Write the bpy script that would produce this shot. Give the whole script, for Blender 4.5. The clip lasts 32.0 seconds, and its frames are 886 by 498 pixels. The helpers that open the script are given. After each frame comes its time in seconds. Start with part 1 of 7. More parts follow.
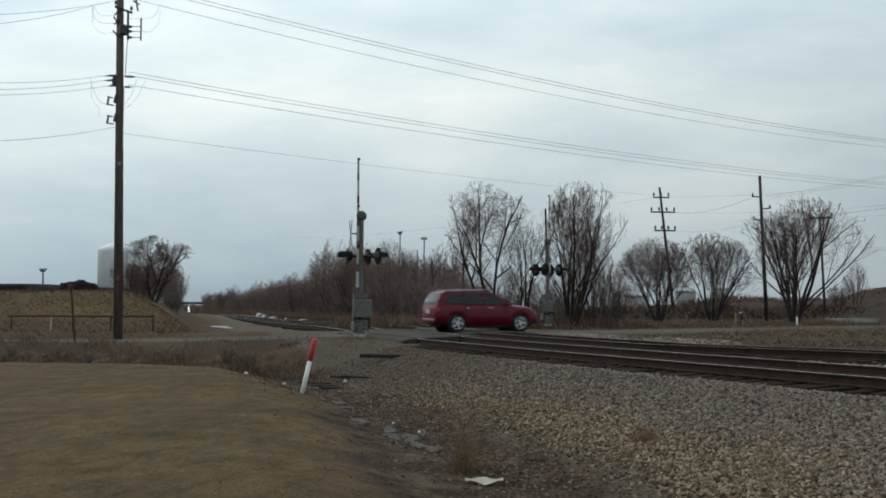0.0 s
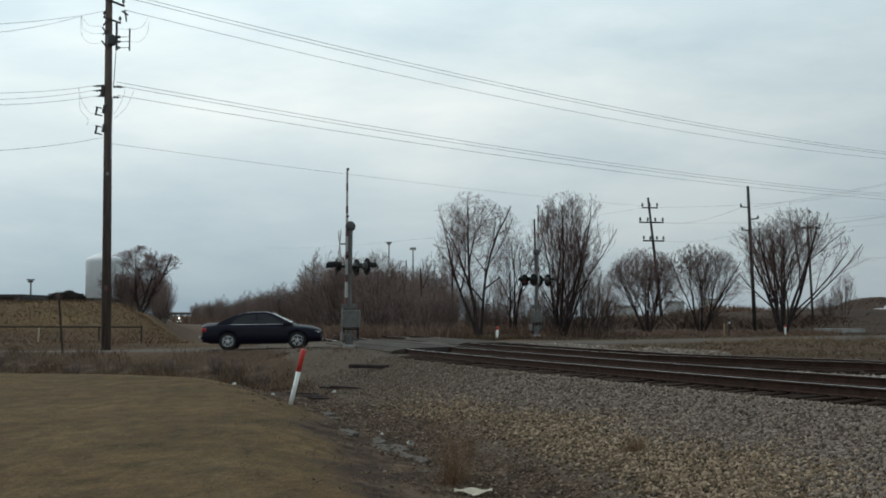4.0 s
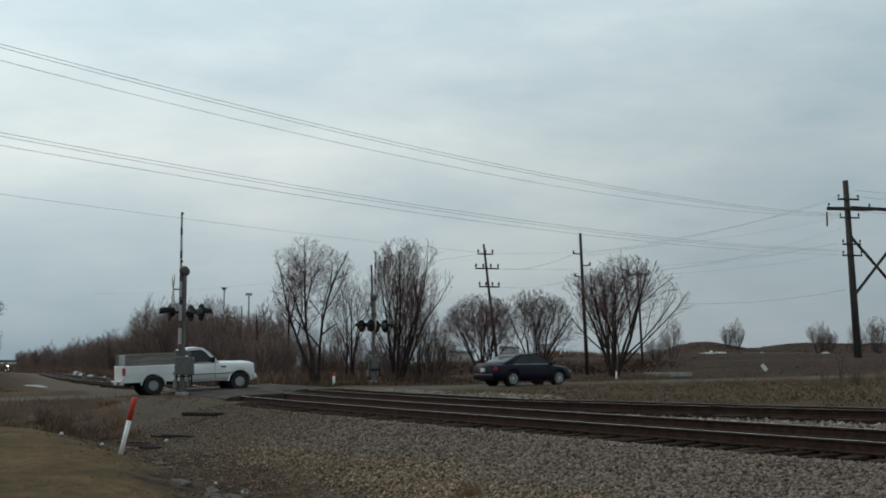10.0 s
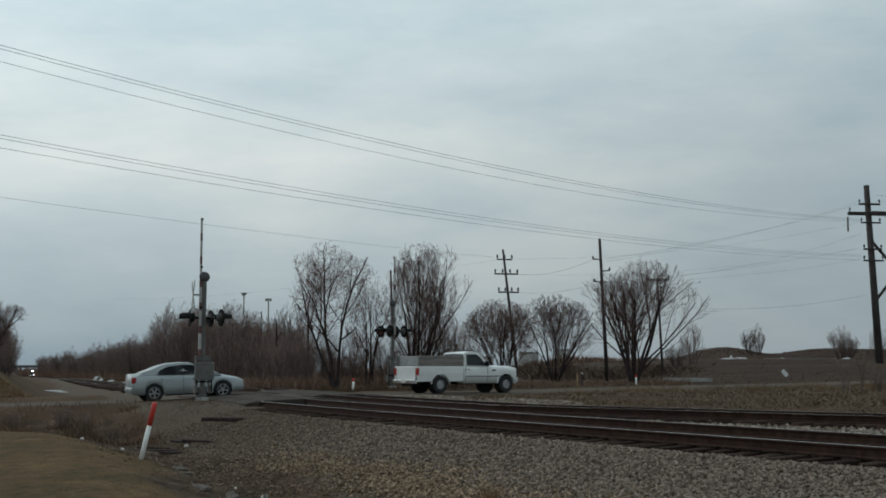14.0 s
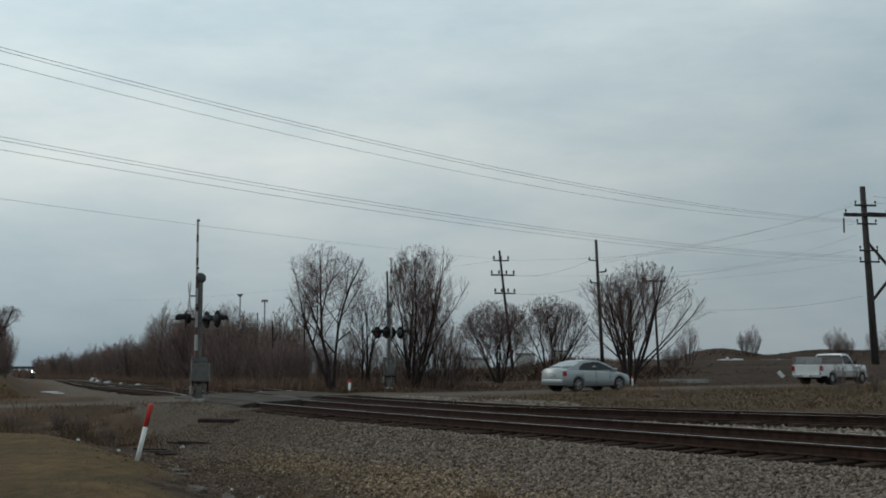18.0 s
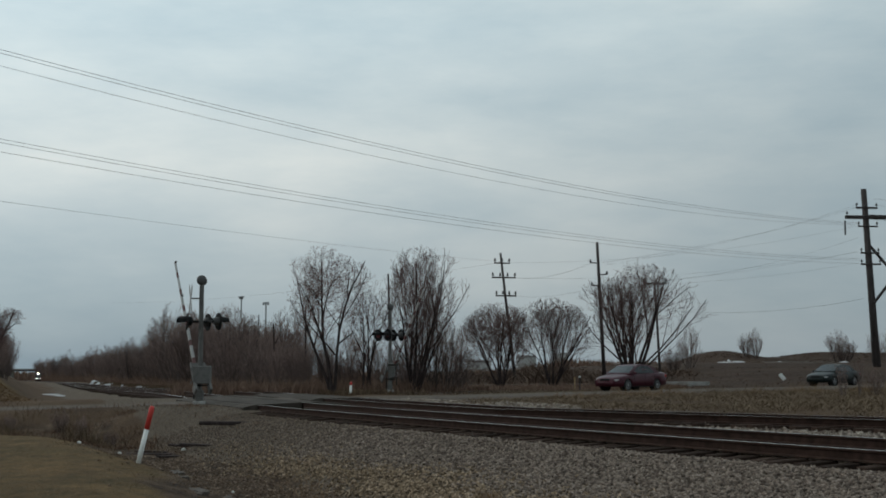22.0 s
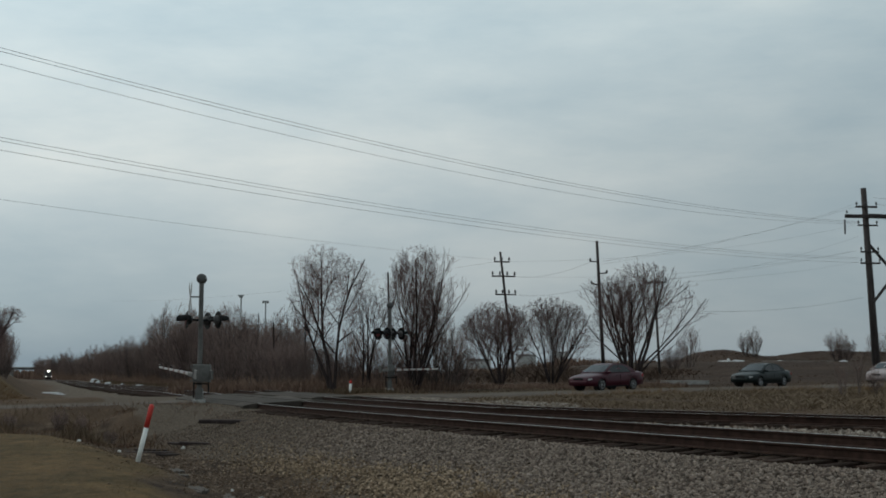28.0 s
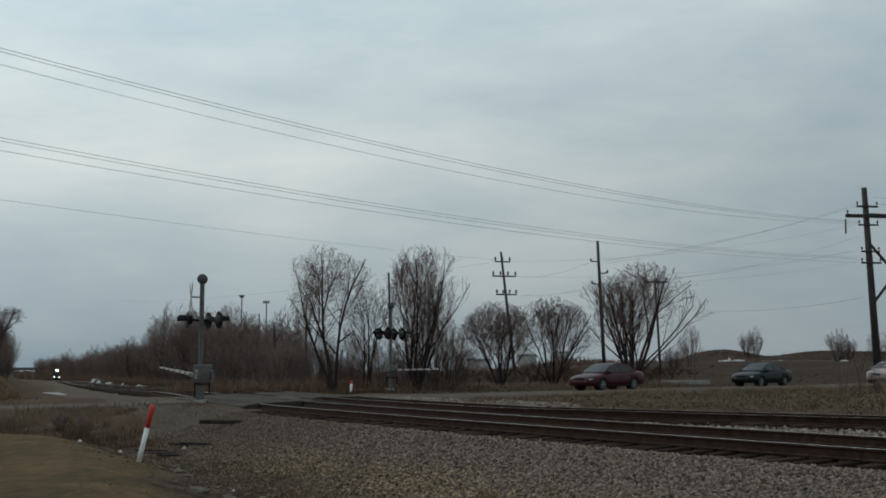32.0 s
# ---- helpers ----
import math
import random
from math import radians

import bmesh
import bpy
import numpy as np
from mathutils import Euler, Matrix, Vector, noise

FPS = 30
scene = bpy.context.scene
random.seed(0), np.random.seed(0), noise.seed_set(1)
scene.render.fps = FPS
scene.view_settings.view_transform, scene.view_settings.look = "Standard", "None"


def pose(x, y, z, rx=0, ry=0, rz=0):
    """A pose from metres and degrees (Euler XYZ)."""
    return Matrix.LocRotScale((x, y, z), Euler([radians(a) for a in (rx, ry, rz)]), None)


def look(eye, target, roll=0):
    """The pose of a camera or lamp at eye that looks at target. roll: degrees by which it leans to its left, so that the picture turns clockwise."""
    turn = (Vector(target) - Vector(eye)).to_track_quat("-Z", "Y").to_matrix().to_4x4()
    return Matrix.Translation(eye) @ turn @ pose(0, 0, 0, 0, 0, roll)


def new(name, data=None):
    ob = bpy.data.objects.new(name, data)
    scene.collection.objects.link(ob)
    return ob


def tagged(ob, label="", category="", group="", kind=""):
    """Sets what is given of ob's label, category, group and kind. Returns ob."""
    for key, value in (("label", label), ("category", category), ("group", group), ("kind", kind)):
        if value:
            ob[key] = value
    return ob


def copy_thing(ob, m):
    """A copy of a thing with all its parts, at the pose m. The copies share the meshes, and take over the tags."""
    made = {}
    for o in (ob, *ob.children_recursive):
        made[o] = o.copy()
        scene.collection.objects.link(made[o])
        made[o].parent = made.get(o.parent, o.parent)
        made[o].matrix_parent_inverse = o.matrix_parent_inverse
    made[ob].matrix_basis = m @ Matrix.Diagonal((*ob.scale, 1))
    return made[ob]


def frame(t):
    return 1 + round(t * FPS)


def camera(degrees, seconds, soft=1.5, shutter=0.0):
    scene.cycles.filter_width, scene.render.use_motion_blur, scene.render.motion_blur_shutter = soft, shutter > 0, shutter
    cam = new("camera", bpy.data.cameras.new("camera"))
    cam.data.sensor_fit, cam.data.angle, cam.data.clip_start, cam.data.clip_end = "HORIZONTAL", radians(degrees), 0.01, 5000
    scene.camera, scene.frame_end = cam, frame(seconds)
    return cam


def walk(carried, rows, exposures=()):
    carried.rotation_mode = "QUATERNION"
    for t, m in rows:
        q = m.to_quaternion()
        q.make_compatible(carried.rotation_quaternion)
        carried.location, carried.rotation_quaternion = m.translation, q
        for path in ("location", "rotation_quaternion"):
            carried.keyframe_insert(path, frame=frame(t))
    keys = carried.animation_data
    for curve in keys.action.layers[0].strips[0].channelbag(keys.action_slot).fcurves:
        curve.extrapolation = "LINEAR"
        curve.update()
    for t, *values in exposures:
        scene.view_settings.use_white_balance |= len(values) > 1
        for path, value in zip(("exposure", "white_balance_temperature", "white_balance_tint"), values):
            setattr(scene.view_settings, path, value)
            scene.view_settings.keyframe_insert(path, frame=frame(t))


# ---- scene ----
cam = camera(37.64, 32.0, soft=1.75, shutter=0.4)
EYE = Vector((0.0, 0.0, 1.0))
# seconds, pan to the right, tilt up, lean to the left (degrees)
PATH = [
    (0, -6.97, 2.54, 0.28), (0.5, -6.94, 2.56, 0.29), (1, -6.91, 2.58, 0.28),
    (1.5, -6.83, 2.62, 0.27), (2, -6.75, 2.69, 0.27), (2.5, -6.68, 2.77, 0.25),
    (3, -6.63, 2.84, 0.24), (3.5, -6.56, 2.92, 0.23), (5.5, -6.27, 3.19, 0.24),
    (6, -6.23, 3.26, 0.21), (6.5, -6.75, 3.38, 0.19), (7, -6.36, 3.48, 0.27),
    (7.5, -4.91, 3.54, 0.16), (8, -4.39, 3.67, 0.19), (8.5, -0.59, 3.94, 0.10),
    (9, 0.38, 4.63, -0.08), (9.5, 0.71, 4.90, -0.13), (10, 0.70, 5.02, -0.07),
    (10.5, 0.58, 5.07, -0.07), (11, 0.42, 5.09, -0.07), (11.5, 0.28, 5.14, -0.01),
    (12, 0.15, 5.18, -0.04), (12.5, 0.03, 5.18, -0.06), (13, -0.07, 5.21, -0.09),
    (13.5, -0.11, 5.23, -0.11), (14, -0.15, 5.26, -0.04), (14.5, -0.14, 5.28, -0.04),
    (16.5, -0.10, 5.36, -0.04), (17, -0.11, 5.35, -0.05), (17.5, -0.05, 5.29, -0.04),
    (18, 0.01, 5.31, -0.05), (18.5, 0.05, 5.34, -0.05), (19, 0.05, 5.36, 0.02),
    (19.5, -0.03, 5.36, -0.06), (20, -0.03, 5.37, -0.01), (20.5, 0.04, 5.37, -0.03),
    (21, 0.08, 5.37, -0.00), (21.5, 0.03, 5.40, -0.00), (22, -0.04, 5.42, -0.05),
    (22.5, -0.03, 5.41, -0.03), (23, 0.01, 5.44, -0.01), (23.5, 0.05, 5.46, -0.04),
    (24, 0.00, 5.44, -0.00), (24.5, -0.03, 5.39, -0.05), (25, -0.03, 5.35, -0.07),
    (25.5, -0.03, 5.36, -0.08), (27.5, -0.03, 5.36, -0.07), (28, -0.03, 5.36, -0.00),
    (28.5, -0.04, 5.37, -0.03), (29, -0.02, 5.39, -0.03), (29.5, -0.02, 5.42, -0.06),
    (30, -0.01, 5.45, -0.05), (30.5, -0.01, 5.45, -0.05), (31, -0.02, 5.44, -0.05),
    (31.5, -0.04, 5.39, -0.04), (32, -0.06, 5.36, -0.05),
]
EXPOSURES = [(0, -0.06), (6.0, -0.1), (7.5, -0.12), (9.0, -0.22), (12, -0.36), (19, -0.42), (32, -0.48)]
walk(cam, [(t, Matrix.Translation(EYE) @ pose(0, 0, 0, 90 + tilt, 0, -pan) @ pose(0, 0, 0, 0, 0, lean)) for t, pan, tilt, lean in PATH], EXPOSURES)

# ---- light: a bright overcast sky with a veiled sun ----
SUN_ELEVATION, SUN_AZIMUTH = radians(38), radians(-55)


def make_world():
    world = bpy.data.worlds.new("sky")
    scene.world = world
    world.use_nodes = True
    nt = world.node_tree
    nt.nodes.clear()
    out = nt.nodes.new("ShaderNodeOutputWorld")
    bg = nt.nodes.new("ShaderNodeBackground")
    sky = nt.nodes.new("ShaderNodeTexSky")
    sky.sky_type, sky.sun_disc = "NISHITA", False
    sky.sun_elevation, sky.sun_rotation = SUN_ELEVATION, SUN_AZIMUTH
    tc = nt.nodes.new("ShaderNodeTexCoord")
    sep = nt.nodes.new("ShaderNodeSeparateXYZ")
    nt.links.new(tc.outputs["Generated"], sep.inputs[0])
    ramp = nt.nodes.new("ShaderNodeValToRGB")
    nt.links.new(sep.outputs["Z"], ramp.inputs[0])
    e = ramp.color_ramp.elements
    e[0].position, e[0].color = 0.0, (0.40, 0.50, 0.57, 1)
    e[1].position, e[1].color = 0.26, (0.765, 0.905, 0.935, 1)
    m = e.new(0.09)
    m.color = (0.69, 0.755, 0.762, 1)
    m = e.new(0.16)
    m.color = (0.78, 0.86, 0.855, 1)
    mp = nt.nodes.new("ShaderNodeMapping")
    mp.inputs["Scale"].default_value = (1.6, 1.6, 5.0)
    mp.inputs["Location"].default_value = (0.4, 0.0, 0.35)
    nt.links.new(tc.outputs["Generated"], mp.inputs[0])
    n1 = nt.nodes.new("ShaderNodeTexNoise")
    n1.inputs["Scale"].default_value, n1.inputs["Detail"].default_value, n1.inputs["Roughness"].default_value = 1.5, 7, 0.5
    n1.inputs["Distortion"].default_value = 0.15
    nt.links.new(mp.outputs[0], n1.inputs["Vector"])
    cr = nt.nodes.new("ShaderNodeValToRGB")
    nt.links.new(n1.outputs["Fac"], cr.inputs[0])
    c = cr.color_ramp.elements
    c[0].position, c[0].color = 0.34, (0.72, 0.80, 0.85, 1)
    c[1].position, c[1].color = 0.66, (1.14, 1.11, 1.08, 1)
    mul = nt.nodes.new("ShaderNodeMixRGB")
    mul.blend_type = "MULTIPLY"
    mul.inputs[0].default_value = 1.0
    nt.links.new(ramp.outputs[0], mul.inputs[1])
    nt.links.new(cr.outputs[0], mul.inputs[2])
    mp2 = nt.nodes.new("ShaderNodeMapping")
    mp2.inputs["Scale"].default_value = (3.0, 3.0, 11.0)
    mp2.inputs["Rotation"].default_value = (0.0, 0.25, 0.0)
    nt.links.new(tc.outputs["Generated"], mp2.inputs[0])
    n2 = nt.nodes.new("ShaderNodeTexNoise")
    n2.inputs["Scale"].default_value, n2.inputs["Detail"].default_value, n2.inputs["Roughness"].default_value = 2.2, 6, 0.62
    nt.links.new(mp2.outputs[0], n2.inputs["Vector"])
    cr2 = nt.nodes.new("ShaderNodeValToRGB")
    nt.links.new(n2.outputs["Fac"], cr2.inputs[0])
    cr2.color_ramp.elements[0].position, cr2.color_ramp.elements[0].color = 0.40, (0.95, 0.97, 0.99, 1)
    cr2.color_ramp.elements[1].position, cr2.color_ramp.elements[1].color = 0.72, (1.10, 1.08, 1.07, 1)
    streak = nt.nodes.new("ShaderNodeMixRGB")
    streak.blend_type = "MULTIPLY"
    streak.inputs[0].default_value = 1.0
    nt.links.new(mul.outputs[0], streak.inputs[1])
    nt.links.new(cr2.outputs[0], streak.inputs[2])
    mul = streak
    dim = nt.nodes.new("ShaderNodeMixRGB")
    dim.blend_type = "MULTIPLY"
    dim.inputs[0].default_value = 1.0
    dim.inputs[2].default_value = (0.1, 0.1, 0.1, 1)
    nt.links.new(sky.outputs[0], dim.inputs[1])
    # the veiled sun brightens the cloud around it
    dot = nt.nodes.new("ShaderNodeVectorMath")
    dot.operation = "DOT_PRODUCT"
    dot.inputs[1].default_value = (math.cos(SUN_ELEVATION) * math.sin(SUN_AZIMUTH), math.cos(SUN_ELEVATION) * math.cos(SUN_AZIMUTH), math.sin(SUN_ELEVATION))
    nt.links.new(tc.outputs["Generated"], dot.inputs[0])
    veil = nt.nodes.new("ShaderNodeMapRange")
    veil.inputs["From Min"].default_value, veil.inputs["From Max"].default_value = 0.35, 0.95
    veil.inputs["To Min"].default_value, veil.inputs["To Max"].default_value = 0.85, 1.26
    nt.links.new(dot.outputs["Value"], veil.inputs["Value"])
    lit = nt.nodes.new("ShaderNodeMixRGB")
    lit.blend_type = "MULTIPLY"
    lit.inputs[0].default_value = 1.0
    nt.links.new(mul.outputs[0], lit.inputs[1])
    nt.links.new(veil.outputs[0], lit.inputs[2])
    mul = lit
    mix = nt.nodes.new("ShaderNodeMixRGB")
    mix.inputs[0].default_value = 0.88
    nt.links.new(dim.outputs[0], mix.inputs[1])
    nt.links.new(mul.outputs[0], mix.inputs[2])
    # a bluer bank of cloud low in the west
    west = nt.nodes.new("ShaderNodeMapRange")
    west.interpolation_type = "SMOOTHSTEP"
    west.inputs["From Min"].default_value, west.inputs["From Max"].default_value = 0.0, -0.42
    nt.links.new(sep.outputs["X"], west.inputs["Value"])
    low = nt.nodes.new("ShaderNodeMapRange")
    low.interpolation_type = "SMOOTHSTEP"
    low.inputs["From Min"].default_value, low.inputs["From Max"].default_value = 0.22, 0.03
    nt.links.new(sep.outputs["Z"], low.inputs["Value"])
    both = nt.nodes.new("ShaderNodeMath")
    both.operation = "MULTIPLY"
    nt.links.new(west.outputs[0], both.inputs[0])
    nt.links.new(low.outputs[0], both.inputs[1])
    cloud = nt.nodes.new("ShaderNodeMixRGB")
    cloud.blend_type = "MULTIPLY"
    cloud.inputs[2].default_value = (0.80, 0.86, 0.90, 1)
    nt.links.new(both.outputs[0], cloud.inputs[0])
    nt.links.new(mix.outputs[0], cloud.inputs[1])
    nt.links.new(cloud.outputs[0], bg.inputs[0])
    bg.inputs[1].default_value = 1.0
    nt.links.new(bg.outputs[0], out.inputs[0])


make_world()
sun = new("sun", bpy.data.lights.new("sun", "SUN"))
sun.data.energy, sun.data.angle, sun.data.color = 0.9, radians(25), (1.0, 0.92, 0.82)
sun.matrix_world = look((0, 0, 30), Vector((0, 0, 30)) - Vector((math.cos(SUN_ELEVATION) * math.sin(SUN_AZIMUTH), math.cos(SUN_ELEVATION) * math.cos(SUN_AZIMUTH), math.sin(SUN_ELEVATION))))


# ---- materials ----
def mat(name, color, rough=0.8, metal=0.0, vary=0.25, scale=4.0, bump=0.0, fine=0.0, second=None, spec=0.5, random_tone=0.0, coat=0.0, stretch=(1, 1, 1)):
    """A surface with stains at one scale and grain at a finer one."""
    m = bpy.data.materials.new(name)
    m.use_nodes = True
    nt = m.node_tree
    b = nt.nodes["Principled BSDF"]
    b.inputs["Roughness"].default_value, b.inputs["Metallic"].default_value = rough, metal
    b.inputs["Specular IOR Level"].default_value = spec
    b.inputs["Coat Weight"].default_value = coat
    b.inputs["Coat Roughness"].default_value = 0.08
    tc = nt.nodes.new("ShaderNodeTexCoord")
    mp = nt.nodes.new("ShaderNodeMapping")
    mp.inputs["Scale"].default_value = stretch
    nt.links.new(tc.outputs["Object"], mp.inputs[0])
    n = nt.nodes.new("ShaderNodeTexNoise")
    n.inputs["Scale"].default_value, n.inputs["Detail"].default_value, n.inputs["Roughness"].default_value = scale, 6, 0.6
    nt.links.new(mp.outputs[0], n.inputs["Vector"])
    g = nt.nodes.new("ShaderNodeTexNoise")
    g.inputs["Scale"].default_value, g.inputs["Detail"].default_value = fine or scale * 14, 3
    nt.links.new(mp.outputs[0], g.inputs["Vector"])
    ramp = nt.nodes.new("ShaderNodeValToRGB")
    dark = tuple(c * (1 - vary) for c in color)
    light = second or tuple(min(1, c * (1 + vary)) for c in color)
    ramp.color_ramp.elements[0].position, ramp.color_ramp.elements[0].color = 0.32, (*dark, 1)
    ramp.color_ramp.elements[1].position, ramp.color_ramp.elements[1].color = 0.68, (*light, 1)
    nt.links.new(n.outputs["Fac"], ramp.inputs[0])
    grain = nt.nodes.new("ShaderNodeMapRange")
    grain.inputs["To Min"].default_value, grain.inputs["To Max"].default_value = 1 - vary * 0.9, 1 + vary * 0.9
    nt.links.new(g.outputs["Fac"], grain.inputs["Value"])
    mul = nt.nodes.new("ShaderNodeMixRGB")
    mul.blend_type = "MULTIPLY"
    mul.inputs[0].default_value = 1.0
    nt.links.new(ramp.outputs[0], mul.inputs[1])
    nt.links.new(grain.outputs[0], mul.inputs[2])
    last = mul
    if random_tone:
        info = nt.nodes.new("ShaderNodeObjectInfo")
        r = nt.nodes.new("ShaderNodeMapRange")
        r.inputs["To Min"].default_value, r.inputs["To Max"].default_value = 1 - random_tone, 1 + random_tone
        nt.links.new(info.outputs["Random"], r.inputs["Value"])
        last = nt.nodes.new("ShaderNodeMixRGB")
        last.blend_type = "MULTIPLY"
        last.inputs[0].default_value = 1.0
        nt.links.new(mul.outputs[0], last.inputs[1])
        nt.links.new(r.outputs[0], last.inputs[2])
    nt.links.new(last.outputs[0], b.inputs["Base Color"])
    if bump:
        bp = nt.nodes.new("ShaderNodeBump")
        bp.inputs["Strength"].default_value, bp.inputs["Distance"].default_value = bump, 0.02
        nt.links.new(g.outputs["Fac"], bp.inputs["Height"])
        nt.links.new(bp.outputs[0], b.inputs["Normal"])
    return m


def glow(name, color, strength):
    m = bpy.data.materials.new(name)
    m.use_nodes = True
    b = m.node_tree.nodes["Principled BSDF"]
    b.inputs["Base Color"].default_value = (*color, 1)
    b.inputs["Emission Color"].default_value = (*color, 1)
    b.inputs["Emission Strength"].default_value = strength
    return m


def ground_material():
    """Dry soil and grass; masks on the sheet say where lawn, ballast and wet mud lie."""
    m = bpy.data.materials.new("ground")
    m.use_nodes = True
    nt = m.node_tree
    b = nt.nodes["Principled BSDF"]
    b.inputs["Roughness"].default_value = 0.95
    b.inputs["Specular IOR Level"].default_value = 0.11
    tc = nt.nodes.new("ShaderNodeTexCoord")

    def noise_node(scale, detail=6, rough=0.6, stretch=(1, 1, 1)):
        mp = nt.nodes.new("ShaderNodeMapping")
        mp.inputs["Scale"].default_value = stretch
        nt.links.new(tc.outputs["Object"], mp.inputs[0])
        n = nt.nodes.new("ShaderNodeTexNoise")
        n.inputs["Scale"].default_value, n.inputs["Detail"].default_value, n.inputs["Roughness"].default_value = scale, detail, rough
        nt.links.new(mp.outputs[0], n.inputs["Vector"])
        return n.outputs["Fac"]

    def ramp(fac, stops):
        r = nt.nodes.new("ShaderNodeValToRGB")
        r.color_ramp.elements[0].position, r.color_ramp.elements[0].color = stops[0][0], (*stops[0][1], 1)
        r.color_ramp.elements[1].position, r.color_ramp.elements[1].color = stops[-1][0], (*stops[-1][1], 1)
        for p, c in stops[1:-1]:
            r.color_ramp.elements.new(p).color = (*c, 1)
        nt.links.new(fac, r.inputs[0])
        return r.outputs[0]

    def mix(fac, a, c, blend="MIX"):
        x = nt.nodes.new("ShaderNodeMixRGB")
        x.blend_type = blend
        if isinstance(fac, float):
            x.inputs[0].default_value = fac
        else:
            nt.links.new(fac, x.inputs[0])
        nt.links.new(a, x.inputs[1])
        nt.links.new(c, x.inputs[2])
        return x.outputs[0]

    def mask(name, jitter, scale):
        a = nt.nodes.new("ShaderNodeAttribute")
        a.attribute_name = name
        k = nt.nodes.new("ShaderNodeMath")
        k.operation = "MULTIPLY_ADD"
        nt.links.new(noise_node(scale), k.inputs[0])
        k.inputs[1].default_value = jitter
        nt.links.new(a.outputs["Fac"], k.inputs[2])
        r = nt.nodes.new("ShaderNodeMapRange")
        r.inputs["From Min"].default_value, r.inputs["From Max"].default_value = 0.35 + jitter / 2, 0.65 + jitter / 2
        nt.links.new(k.outputs[0], r.inputs["Value"])
        return r.outputs[0]

    grain = ramp(noise_node(22, 4, 0.7), [(0.3, (0.62, 0.6, 0.58)), (0.7, (1.3, 1.28, 1.25))])
    weeds = ramp(noise_node(0.35, 8, 0.7, (0.5, 1, 1)), [(0.3, (0.050, 0.032, 0.021)), (0.5, (0.082, 0.053, 0.034)), (0.7, (0.115, 0.077, 0.049))])
    lawn = ramp(noise_node(0.9, 6, 0.6, (1, 0.5, 1)), [(0.3, (0.098, 0.064, 0.034)), (0.55, (0.124, 0.082, 0.044)), (0.75, (0.152, 0.103, 0.058))])
    blades = ramp(noise_node(30, 5, 0.75, (1, 0.25, 1)), [(0.25, (0.45, 0.45, 0.42)), (0.75, (1.5, 1.45, 1.35))])
    lawn = mix(1.0, lawn, blades, "MULTIPLY")
    lawn = mix(1.0, lawn, ramp(noise_node(0.28, 3), [(0.34, (0.78, 0.83, 0.78)), (0.5, (0.96, 0.97, 0.94)), (0.66, (1.12, 1.07, 1.0))]), "MULTIPLY")
    lawn = mix(1.0, lawn, ramp(noise_node(3.2, 8, 0.75, (1, 0.35, 1)), [(0.36, (0.56, 0.62, 0.58)), (0.5, (0.98, 0.99, 0.97)), (0.64, (1.28, 1.25, 1.18))]), "MULTIPLY")
    stone = ramp(noise_node(16, 3, 0.8), [(0.3, (0.059, 0.045, 0.034)), (0.5, (0.107, 0.083, 0.063)), (0.7, (0.154, 0.122, 0.094))])
    mud = ramp(noise_node(1.5, 9, 0.75, (1, 0.6, 1)), [(0.38, (0.022, 0.0135, 0.0085)), (0.5, (0.058, 0.037, 0.024)), (0.64, (0.138, 0.097, 0.066))])
    c = mix(1.0, weeds, grain, "MULTIPLY")
    scrub = ramp(noise_node(0.22, 9, 0.72, (0.35, 1, 1)), [(0.32, (0.028, 0.017, 0.0115)), (0.5, (0.046, 0.028, 0.019)), (0.68, (0.074, 0.047, 0.032))])
    c = mix(mask("scrub", 0.4, 0.5), c, scrub)
    c = mix(mask("lawn", 0.9, 1.0), c, lawn)
    c = mix(mask("mud", 0.9, 0.8), c, mud)
    c = mix(mask("ballast", 0.5, 1.5), c, stone)
    nt.links.new(c, b.inputs["Base Color"])
    bp = nt.nodes.new("ShaderNodeBump")
    bp.inputs["Strength"].default_value, bp.inputs["Distance"].default_value = 0.8, 0.05
    nt.links.new(noise_node(18, 5, 0.75), bp.inputs["Height"])
    nt.links.new(bp.outputs[0], b.inputs["Normal"])
    return m


